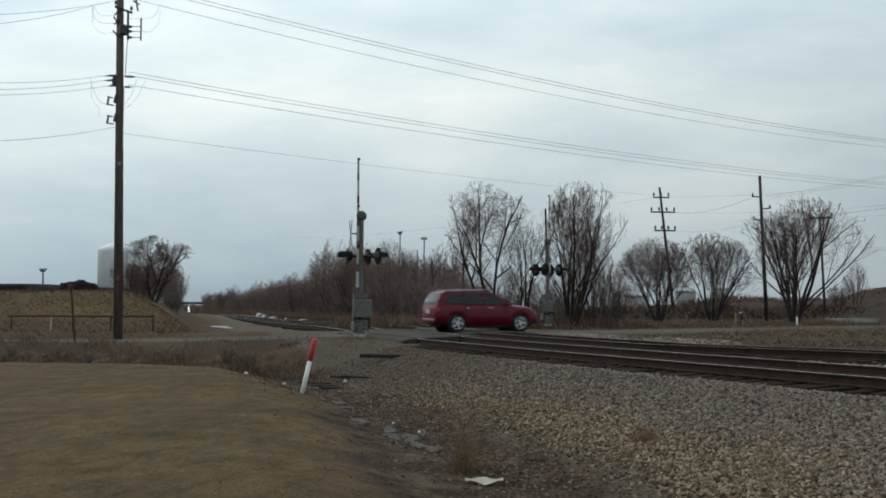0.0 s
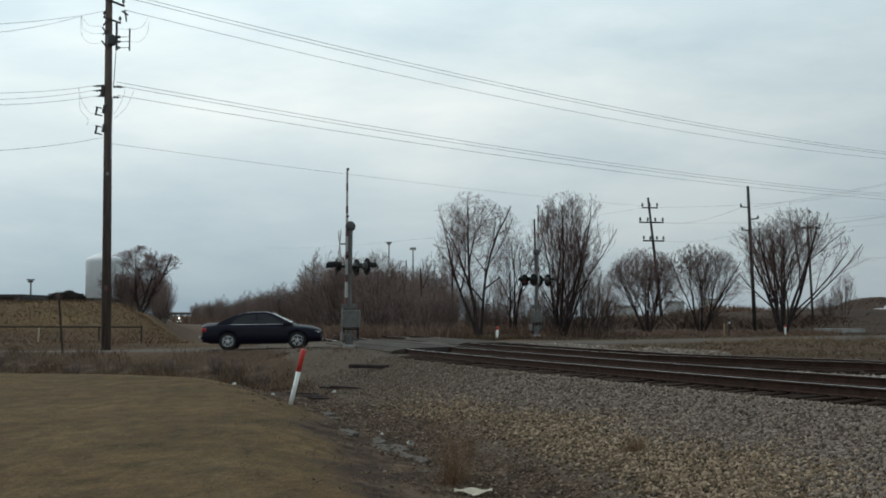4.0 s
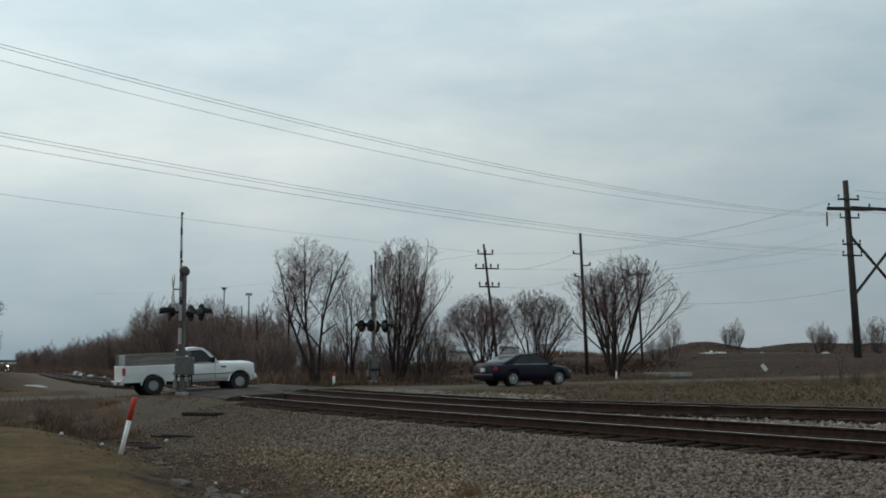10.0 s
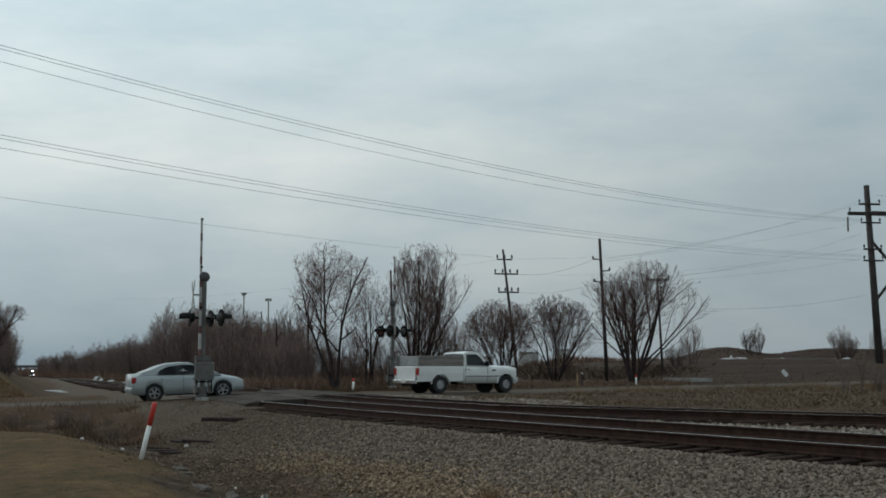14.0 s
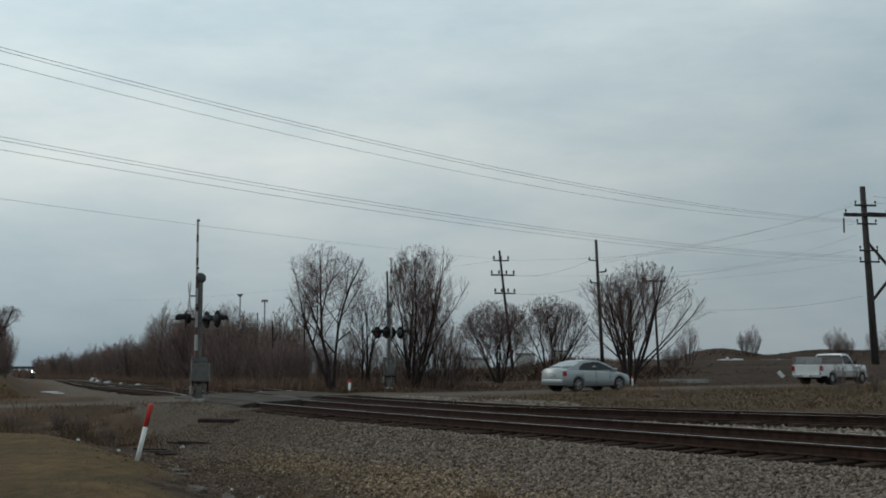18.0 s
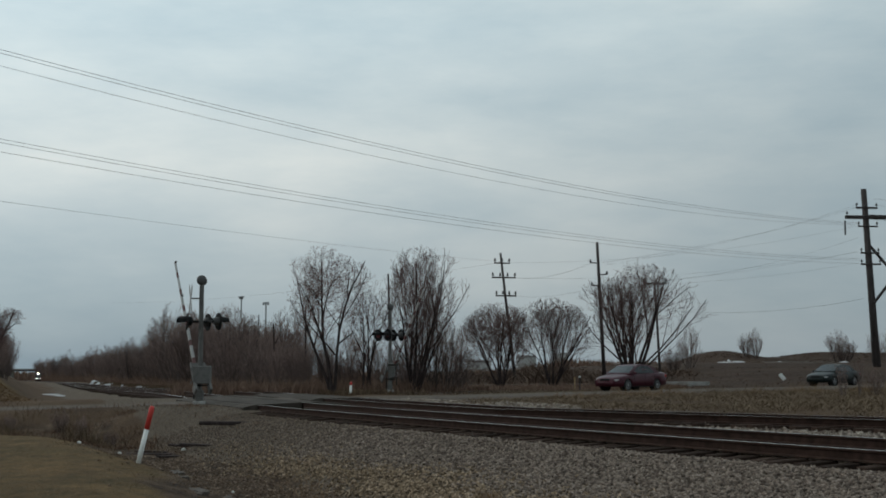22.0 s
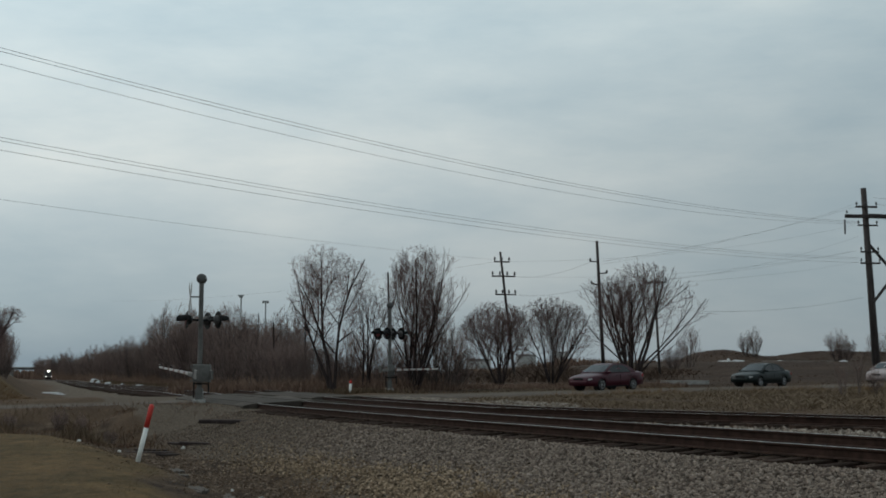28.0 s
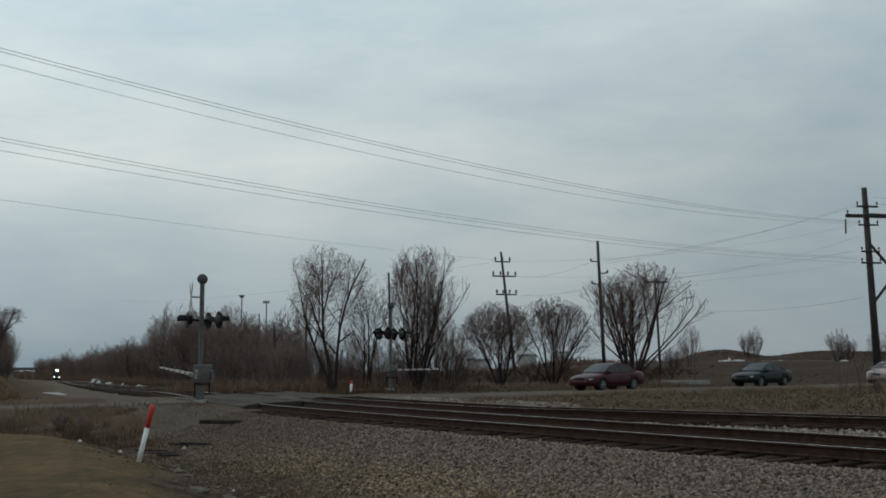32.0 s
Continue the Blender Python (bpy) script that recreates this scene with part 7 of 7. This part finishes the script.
marker_post(-6.52, 28.0, 1.24, 13, 0.052, "leaning white marker post with an orange-red top")
marker_post(-4.6, 64.2, 0.66, 3, 0.06, "small white marker post with a red top at the crossing", 0.78)
stake = tagged(empty("marker_stake", pose(-26.5, 60.3, ground_height(-26.5, 60.3))), "short pale tan stake beside the pipe rail", "stake")
rod_part("shaft", (0, 0, -0.2), (0.02, 0, 0.70), 0.05, M["cardboard"], stake, 0.04)
marker_post(11.9, 82.0, 0.62, 0, 0.06, "small white marker post at the field edge", 0.8)


def lump(name, label, category, x, y, size, material, seed, z=None, group=""):
    """A low uneven heap."""
    rng = random.Random(seed)
    bm = bmesh.new()
    bmesh.ops.create_icosphere(bm, subdivisions=3, radius=1.0)
    for v in bm.verts:
        k = 1 + 0.28 * noise.noise(v.co * 1.7 + Vector((seed, 0, 0))) + 0.12 * noise.noise(v.co * 5 + Vector((0, seed, 0)))
        v.co = Vector((v.co.x * size[0] * k, v.co.y * size[1] * k, max(v.co.z, -0.15) * size[2] * k))
    ob = part(name, bm, material, None, "", True)
    ob.matrix_world = pose(x, y, ground_height(x, y) if z is None else z, 0, 0, rng.uniform(-20, 20))
    return tagged(ob, label, category, group)


for k, (x, y, sx, sy, sz) in enumerate(((-96.9, 362.5, 1.5, 1.2, 1.2), (-94.6, 357, 0.8, 1.0, 0.6), (-85.6, 326, 1.7, 1.1, 0.7), (-70.7, 278, 1.6, 1.0, 0.45), (-58.2, 237.5, 0.7, 0.7, 0.3), (-45.6, 197, 1.0, 0.7, 0.32))):
    lump("snow_pile", "dirty white snow pile beside the railway", "snow pile", x, y, (sx * 0.8, sy * 0.7, sz * 0.75), M["snow"], 30 + k, None, "snow piles")
lump("snow_patch", "thin white snow patch on bare ground", "snow", -50.3, 167, (1.2, 2.2, 0.12), M["snow"], 41)
lump("snow_patch", "thin white snow patch on bare ground", "snow", -46.6, 158, (0.8, 1.6, 0.10), M["snow"], 42)


def make_silt_patches():
    # matte patches of grey silt on the ditch bed, without open water
    spots = random.Random(31)
    rows = [(-2.75 - 1.55 * u + spots.gauss(0, 0.16), 20.7 + 3.2 * u + spots.gauss(0, 0.15), spots.uniform(0.05, 0.17), spots.uniform(0.2, 0.62), 27 + spots.uniform(-22, 22)) for u in [(k + 0.5) / 15 for k in range(15)]]
    rows += [(-5.6, 27.4, 0.16, 0.5, 10), (-5.3, 26.6, 0.10, 0.3, 30), (-2.2, 19.6, 0.07, 0.3, 30), (-2.45, 19.2, 0.06, 0.22, 50)]
    for k, (x, y, sx, sy, rz) in enumerate(rows):
        bm = bmesh.new()
        n = 30
        top = [bm.verts.new((sx * (1 + 1.1 * noise.noise(Vector((math.cos(a) * 2.6, math.sin(a) * 2.6, k * 3.7)))) * math.cos(a), sy * (1 + 0.6 * noise.noise(Vector((math.cos(a) * 2, math.sin(a) * 2, k + 9)))) * math.sin(a), 0)) for a in [2 * math.pi * i / n for i in range(n)]]
        f = bm.faces.new(top)
        r = bmesh.ops.extrude_face_region(bm, geom=[f])
        bmesh.ops.translate(bm, verts=[g for g in r["geom"] if isinstance(g, bmesh.types.BMVert)], vec=(0, 0, -0.08))
        bmesh.ops.recalc_face_normals(bm, faces=bm.faces[:])
        ob = part("puddle", bm, M["puddle"])
        ob.matrix_world = pose(x, y, ground_height(x, y) + 0.012, 0, 0, rz)
        tagged(ob, "flat grey silt patch in the muddy ditch", "puddle", "puddles", "structure")


M["puddle"] = mat("puddle", (0.10, 0.086, 0.075), 0.9, vary=0.6, scale=14, spec=0.08)
make_silt_patches()


def make_litter():
    cup = bmesh.new()
    put_lathe(cup, [(0.035, 0), (0.045, 0.12), (0.047, 0.125), (0.042, 0.125), (0.033, 0.006)], pose(0, 0, 0.05, 78, 0, 30), 14)
    ob = part("paper_cup", cup, M["litter_white"])
    x, y = -3.2, 22.9
    ob.matrix_world = pose(x, y, ground_height(x, y) + 0.03)
    tagged(ob, "crumpled white paper cup in the ditch", "litter", "litter")
    bm = bmesh.new()
    for i in range(9):
        for j in range(5):
            u, v = i / 8 - 0.5, j / 4 - 0.5
            bm.verts.new((u * 0.50, v * 0.22 * (1 - abs(u) * 0.8), 0.03 + 0.05 * abs(u) + 0.02 * math.sin(u * 9 + v * 4)))
    bm.verts.ensure_lookup_table()
    for i in range(8):
        for j in range(4):
            a = i * 5 + j
            bm.faces.new((bm.verts[a], bm.verts[a + 5], bm.verts[a + 6], bm.verts[a + 1]))
    r = bmesh.ops.extrude_face_region(bm, geom=bm.faces[:])
    bmesh.ops.translate(bm, verts=[g for g in r["geom"] if isinstance(g, bmesh.types.BMVert)], vec=(0, 0, 0.006))
    bmesh.ops.recalc_face_normals(bm, faces=bm.faces[:])
    ob = part("cardboard_sheet", bm, M["cardboard"])
    x, y = -1.53, 17.1
    ob.matrix_world = pose(x, y, ground_height(x, y) + 0.02, 12, 0, 5)
    tagged(ob, "bent pale cardboard sheet in the ditch", "litter", "litter")
    for k, (x, y, s) in enumerate(((-17.2, 36.9, 0.09), (-9.4, 33.8, 0.05), (-7.2, 36.3, 0.06), (-8.7, 35.2, 0.05), (0.3, 46.0 - 4.6, 0.07), (0.6, 41.2, 0.06), (-3.9, 24.3, 0.03))):
        ob = lump("paper_scrap", "crumpled white paper scrap", "litter", x, y, (s, s * 0.8, s), M["litter_white"], 60 + k, ground_height(x, y) + 0.05, "litter")
    # broken boards and a dead branch in the ditch
    for k, (x, y, L, rz) in enumerate(((-8.0, 37.4, 1.6, 20), (-7.2, 37.0, 1.2, -12), (-6.6, 36.2, 1.4, 8), (-7.4, 35.4, 0.9, 60))):
        ob = box_part("old_board", (L, 0.16, 0.05), Matrix.Identity(4), M["bark"], None, "", 0.006)
        ob.matrix_world = pose(x, y, ground_height(x, y) + 0.05, 4, 3, rz)
        tagged(ob, "weathered grey-brown board lying in the ditch", "board", "old boards")
    for x, y, L, rz in ((-6.1, 39.4, 2.5, 8), (-9.4, 40.6, 1.4, 4), (-7.9, 36.6, 1.9, 14)):
        ob = box_part("old_tie", (L, 0.22, 0.11), Matrix.Identity(4), M["bark"], None, "", 0.02)
        ob.matrix_world = pose(x, y, ground_height(x, y) + 0.0, 2, 1, rz)
        tagged(ob, "dark discarded railway tie lying in weeds", "railway tie", "old ties")
    br = tagged(empty("fallen_branch", pose(-2.0, 17.0, ground_height(-2.0, 17.0) + 0.02)), "thin dry fallen branch in the ditch", "branch")
    bm = bmesh.new()
    put_tube(bm, (0, 0, 0.0), (-0.12, 0.05, 0.28), 0.006, 0.003, 5)
    part("stem", bm, M["dry_stalk"], br)
    bm = bmesh.new()
    put_tube(bm, (-0.03, 0.01, 0.08), (0.10, 0.06, 0.02), 0.005, 0.002, 5)
    part("twig", bm, M["dry_stalk"], br)


make_litter()


# ---- beyond the road ----
def pipe_fence():
    ob = tagged(empty("pipe_rail_fence", pose(-24.8, 60.0, ground_height(-24.8, 60.0))), "low rusty pipe rail beside the road", "rail fence")
    z0 = ground_height(-24.8, 60.0)
    for x in (-28.35, -25.25, -23.35, -21.25):
        rod_part("post", (x + 24.8, 0, ground_height(x, 60.0) - z0 - 0.2), (x + 24.8, 0, 0.72 if x < -21.3 else 0.80), 0.045, M["rust"], ob)
    rod_part("rail", (-3.75, 0, 0.70), (3.6, 0, 0.72), 0.04, M["rust"], ob)
    lp = tagged(empty("old_post", pose(-19.5, 46.6, ground_height(-19.5, 46.6))), "thin dark leaning steel post in the verge", "post")
    rod_part("stake", (0, 0, -0.3), (-0.2, 0, 2.0), 0.045, M["rust"], lp)


pipe_fence()


def brick_building():
    b = tagged(empty("brick_building", pose(-66, 118, 0.40)), "low flat-roofed brown brick building behind the bank", "building")
    for x0, x1, h in ((-28, 12.5, 2.32), (12.5, 19.5, 2.0)):
        w, c = x1 - x0, (x0 + x1) / 2
        bm = bmesh.new()
        put_box(bm, (w, 0.3, h + 0.6), pose(c, 0, h / 2 - 0.3))
        put_box(bm, (0.3, 5, h + 0.6), pose(x0 + 0.15, 2.5, h / 2 - 0.3))
        put_box(bm, (0.3, 5, h + 0.6), pose(x1 - 0.15, 2.5, h / 2 - 0.3))
        part("wall", bm, M["brick_dark"], b)
        box_part("roof", (w + 0.5, 6.2, 0.28), pose(c, 2.6, h + 0.12), M["roof_edge"], b, "dark flat roof with a deep edge", 0.02)
        n = int(w / 4)
        for k in range(n):
            x = x0 + (k + 0.5) * w / n
            win = box_part("window", (1.5, 0.12, 0.9), pose(x, -0.14, h * 0.55), M["roof_edge"], b, "dark window", 0.02)
            box_part("pane", (1.3, 0.03, 0.72), pose(x, -0.21, h * 0.55), M["car_glass"], win)


brick_building()


def water_tower():
    t = tagged(empty("water_tower", pose(-229.7, 600, -2.4)), "large white cylindrical water tower with a domed top", "water tower")
    bm = bmesh.new()
    prof = [(10.2, 0.0), (10.2, 28.8)]
    for k in range(1, 9):
        a = k / 8 * math.pi / 2
        prof.append((8.2 + 2.0 * math.cos(a) if k < 8 else 8.2, 28.8 + 2.4 * math.sin(a)))
    prof += [(6.0, 32.5), (3.0, 33.4), (0.0, 33.7)]
    put_lathe(bm, prof, None, 56)
    part("tank", bm, M["tank"], t, "", True)
    for z in (9.0, 18.0, 26.0):
        bm = bmesh.new()
        put_lathe(bm, [(10.2, z), (10.28, z), (10.28, z + 0.12), (10.2, z + 0.12)], None, 56)
        part("seam_band", bm, M["tank"], t)
    rod_part("ladder", (6.5, -7.95, 2), (6.5, -7.95, 28), 0.15, M["galvanised"], t)


water_tower()


def overpass():
    o = tagged(empty("overpass_bridge", pose(-392, 1250, float(ground_height(-392, 1250)))), "distant concrete road bridge over the railway", "bridge")
    # the deck's shade is put into its colour: dark paint instead of concrete
    box_part("deck", (44, 10, 1.7), pose(-4, 0, 9.6), M["loco_paint_deck_shade"], o, "", 0.05)
    box_part("parapet", (44, 0.3, 0.8), pose(-4, -4.8, 10.85), M["concrete"], o)
    for x in (9.2, -22):
        box_part("pier", (1.6, 8, 9.3), pose(x, 0, 4.15), M["concrete"], o)


overpass()


def yard_light(x, y, top, heads, label="tall yard floodlight mast in the distance"):
    z = ground_height(x, y)
    ob = tagged(empty("light_mast", pose(x, y, z)), label, "light mast", "light masts")
    rod_part("pole", (0, 0, -0.3), (0, 0, top - z), 0.16, M["galvanised"], ob, 0.10)
    box_part("head_frame", (0.9, 0.5, 0.14), pose(0, 0, top - z), M["galvanised"], ob)
    for k in range(heads):
        box_part("floodlight", (0.26, 0.34, 0.26), pose((k - (heads - 1) / 2) * 0.36, -0.1, top - z - 0.18, 25), M["galvanised"], ob, "", 0.03)


yard_light(-27.4, 200, 11.7, 3)
yard_light(-31.2, 200, 12.6, 2)
yard_light(-67.0, 150, 5.3, 2)


def far_sheds():
    """Low pale sheds behind the hedge line."""
    for x0, x1, y, h in ((5.4, 11.2, 312, 3.3), (17.6, 22.0, 314, 3.7), (26.5, 29.5, 313, 3.0)):
        x = (x0 + x1) / 2
        z = ground_height(x, y)
        ob = tagged(empty("shed", pose(x, y, z)), "low pale metal shed behind a distant hedge", "shed", "distant sheds")
        box_part("wall", (x1 - x0, 5.0, h + 0.3), pose(0, 0, h / 2 - 0.15), M["shed_wall"], ob, "", 0.02)
        bm = bmesh.new()
        w = (x1 - x0) / 2 + 0.15
        for yy, zz in ((-2.65, h), (2.65, h)):
            for s in (-1, 1):
                bm.verts.new((s * w, yy, zz))
        for s in (-1, 1):
            bm.verts.new((s * w, 0, h + 0.45))
        v = bm.verts[:]
        for f in ((0, 1, 5, 4), (4, 5, 3, 2), (0, 4, 2), (1, 3, 5), (0, 2, 3, 1)):
            bm.faces.new([v[i] for i in f])
        bmesh.ops.recalc_face_normals(bm, faces=bm.faces[:])
        part("roof", bm, M["roof_edge"], ob, "dark low-pitched roof")
        box_part("door", (1.1, 0.06, 2.1), pose(w * 0.4, -2.52, 1.05), M["galvanised"], ob)


M["shed_wall"] = mat("shed_wall", (0.42, 0.41, 0.39), 0.8, vary=0.15, scale=0.5)
far_sheds()


def snags():
    rnd2 = random.Random(9)
    for x, y, top in ((-19.4, 182, 9.2), (-12.5, 118, 7.0), (-15.3, 118, 5.4), (-21.5, 150, 7.6), (-3.15, 78, 6.9)):
        z = ground_height(x, y)
        ob = tagged(empty("snag", pose(x, y, z)), "bare broken tree trunk standing in the thicket", "dead tree", "dead trees")
        rod_part("trunk", (0, 0, -0.3), (rnd2.uniform(-0.2, 0.2), 0, top - z), 0.10, M["bark"], ob, 0.05)
        rod_part("limb_stub", (0, 0, (top - z) * 0.7), (0.35, 0.1, (top - z) * 0.82), 0.04, M["bark"], ob, 0.02)


snags()


def field_things():
    def slab(name, label, category, x0, x1, y, z0, size, material, group=""):
        ob = box_part(name, (x1 - x0, size[0], size[1]), Matrix.Identity(4), material, None, "", 0.02)
        zz = ground_height((x0 + x1) / 2, y)
        ob.matrix_world = pose((x0 + x1) / 2, y, zz + size[1] / 2 - 0.03)
        return tagged(ob, label, category, group)
    slab("concrete_kerb", "long pale concrete kerb in the field", "kerb", 16.3, 19.9, 98, 0.4, (0.3, 0.34), M["concrete"], "field kerbs")
    slab("concrete_kerb", "long pale concrete kerb in the field", "kerb", -9.2, -8.0, 92, 0.2, (0.3, 0.30), M["concrete"], "field kerbs")
    slab("concrete_kerb", "long pale earth kerb on the rise", "kerb", 38.6, 47.0, 158, 2.0, (1.2, 0.16), M["pale_soil"], "field kerbs")
    for k, (x, y, sx, sz) in enumerate(((35.6, 158, 0.9, 0.3), (34.2, 160, 0.7, 0.2), (41.2, 160, 0.4, 0.22), (36.0, 165, 0.22, 0.5), (49.0, 160, 0.4, 0.2))):
        lump("rubble_heap", "pale rubble heap on the distant rise", "rubble", x, y, (sx, 0.8, sz), M["snow"], 70 + k, None, "rubble heaps")
    sign = tagged(empty("fallen_sign", pose(24.6, 95, ground_height(24.6, 95) + 0.25)), "white sign board lying tilted in the field", "sign board")
    box_part("board", (0.55, 0.05, 0.28), pose(0, 0, 0.3, 0, 50), M["white_paint"], sign)
    box_part("stake", (0.05, 0.05, 0.7), pose(0.05, 0.05, 0.0, 0, 12), M["pole_wood"], sign)
    for x, y, h, m in ((7.8, 78.0, 0.75, "dry_stalk"), (8.2, 79.0, 0.8, "pole_dark")):
        p = tagged(empty("field_stake", pose(x, y, ground_height(x, y))), "short thin stake at the field edge", "stake", "field stakes")
        rod_part("shaft", (0, 0, -0.2), (0, 0, h), 0.04, M[m], p)
        box_part("cap", (0.12, 0.06, 0.10), pose(0, 0, h), M["white_paint"] if m == "pole_dark" else M[m], p)


field_things()


def evergreen():
    """A low dark evergreen clump over the building's roof line."""
    rng = np.random.default_rng(5)
    n = 5000
    u = rng.normal(0, 1, (n, 3))
    u /= np.linalg.norm(u, axis=1)[:, None]
    r = rng.uniform(0.55, 1.0, n) ** 0.5
    p = u * r[:, None] * np.array([1.5, 0.9, 0.5]) * (1 + 0.35 * np.sin(u[:, :1] * 6 + 1) * np.cos(u[:, 1:2] * 4))
    x0, y0 = -47.8, 115.0
    z = ground_height(x0, y0)
    ob = tagged(empty("evergreen_shrub", pose(x0, y0, z)), "dark rounded evergreen shrub before the building", "shrub")
    pts = np.stack([p[:, 0], p[:, 1]], -1) + [x0, y0]
    crown = scatter_blades("crown", "", pts, rng.uniform(0.1, 0.22, n), 0.04, M["needle"], 5, 0.8, "x", 1, z + 1.15 + p[:, 2])
    for k in ("category", "kind"):
        if k in crown.keys():
            del crown[k]
    crown.parent = ob
    crown.matrix_parent_inverse = pose(x0, y0, z).inverted()
    rod_part("trunk", (0, 0, -0.2), (0, 0, 1.0), 0.12, M["bark"], ob)


M["needle"] = mat("needle", (0.052, 0.045, 0.036), 0.9, vary=0.3, scale=3)
evergreen()




# ---- what moves ----
def lane_pose(s, lane):
    """lane 1: to the east on the viewer's side; -1: to the west."""
    p, d = road_at(s, 1.75 * lane)
    e, _ = road_at(s + 1.4 * lane, 1.75 * lane)
    b, _ = road_at(s - 1.4 * lane, 1.75 * lane)
    d = (e - b).normalized()
    heading = math.degrees(math.atan2(d.y, d.x))
    pitch = -math.degrees(math.asin(d.z))
    return pose(p.x, p.y, (e.z + b.z) / 2 + (0.02 if lane > 0 else -0.035), 0, pitch, heading)


DRIVES = {
    "suv": (1, [(0, 394.9), (1, 404.1), (2, 414.2), (3, 425.2), (4, 437.2), (8, 490.6), (16, 603.8), (32, 761.8)]),
    "sedan": (1, [(0, 355), (1, 363.5), (2, 371.6), (3, 380.4), (3.5, 384.1), (5.5, 391.6), (6, 392.8), (7, 395.3), (8, 397.7), (9, 401.0), (10, 405.8), (11, 412.8), (12, 423.3), (13, 436.3), (14, 448.4), (18, 495.4), (32, 681.8)]),
    "pickup": (1, [(0, 333), (4, 357), (6, 369), (7, 376.2), (7.5, 379.7), (8, 383), (9, 387.3), (10, 390.2), (11, 392.9), (12, 395.5), (13, 398.1), (14, 401.3), (17, 420.2), (18, 430.5), (19, 441.5), (20, 453.9), (24, 506.8), (32, 618.8)]),
    "silver": (1, [(0, 310), (6, 349), (10, 372), (11, 377.8), (12, 382.8), (13, 386.7), (14, 389.2), (17, 402.1), (18, 408.6), (19, 418.5), (20, 429.1), (21, 440.7), (22, 453.9), (26, 507.8), (32, 591.8)]),
    "maroon": (-1, [(0, 637.6), (10, 527.6), (15, 469.4), (17, 447.1), (18, 437.7), (19, 430.3), (20, 424.1), (21, 418.8), (22, 415.8), (23, 414.6), (24, 413.7), (25, 413.7), (28, 413.7), (32, 413.7)]),
    "green": (-1, [(0, 672.6), (10, 567.6), (16, 498.1), (19, 464.6), (21, 444.3), (22, 436.6), (23, 433.4), (24, 430.3), (25, 428.5), (28, 428.2), (32, 428.2)]),
    "tan": (-1, [(0, 722.6), (10, 610.6), (16, 539.6), (20, 485.6), (22, 459.9), (23, 450.7), (24, 444.5), (28, 444.8), (32, 444.7)]),
}
FAR_GATE = [(0, 90), (18.0, 90), (18.8, 86), (20, 70), (21, 57), (22, 44), (22.5, 37), (23, 30), (23.5, 22), (24, 16), (25, 9.5), (25.5, 7.5), (27.3, 4), (32, 4)]
GATE = [(0, 90), (17.5, 90), (18.6, 88), (19.0, 85), (20, 70.3), (21, 60.9), (22, 51.5), (23, 39.2), (24, 28), (25, 14.5), (25.5, 9.8), (27.3, 4.7), (32, 4.7)]
TRAIN = [(0, 1090), (6, 1000), (13, 880), (19, 780), (24, 692), (28, 618), (32, 545)]


def motions():
    for key, (lane, rows) in DRIVES.items():
        car, wheels = FLEET[key]
        walk(car, [(t, lane_pose(s, lane)) for t, s in rows])
        ts, ss = [r[0] for r in rows], [r[1] for r in rows]
        for w in wheels:
            R = w["radius"]
            base = w.matrix_basis.copy()
            spin, keys, last, t = 0.0, [], ss[0], 0.0
            while t <= 32.0001:
                s = float(np.interp(t, ts, ss))
                step = (s - last) * lane / R
                if abs(step) > 1.2 or t == 0.0 or t > 31.97:
                    n = max(1, math.ceil(abs(step) / 1.2))
                    spin += min(abs(step), 1.4) * (1 if step > 0 else -1) * w["side"] * -1
                    keys.append((round(t, 3), base @ Matrix.Rotation(spin, 4, "Y")))
                    last = s
                t += 1 / 30
            walk(w, keys)
    for (sg, arm, a), droop, up, rows in ((NEAR_SIGNAL, 2.0, 0.92, GATE), (FAR_SIGNAL, 4.0, 1.0, FAR_GATE)):
        walk(arm, [(t, Matrix.Translation((0, 0, up)) @ a @ Matrix.Rotation(-radians(e - droop * max(0.0, 1 - e / 30)), 4, "Y")) for t, e in rows])
    rows = []
    for t, y in TRAIN:
        p = track_point(y, 0.0)
        d = -track_dir(y)
        rows.append((t, pose(p.x, p.y, p.z, 0, 0, math.degrees(math.atan2(d.y, d.x)))))
    walk(LOCO, rows)


motions()
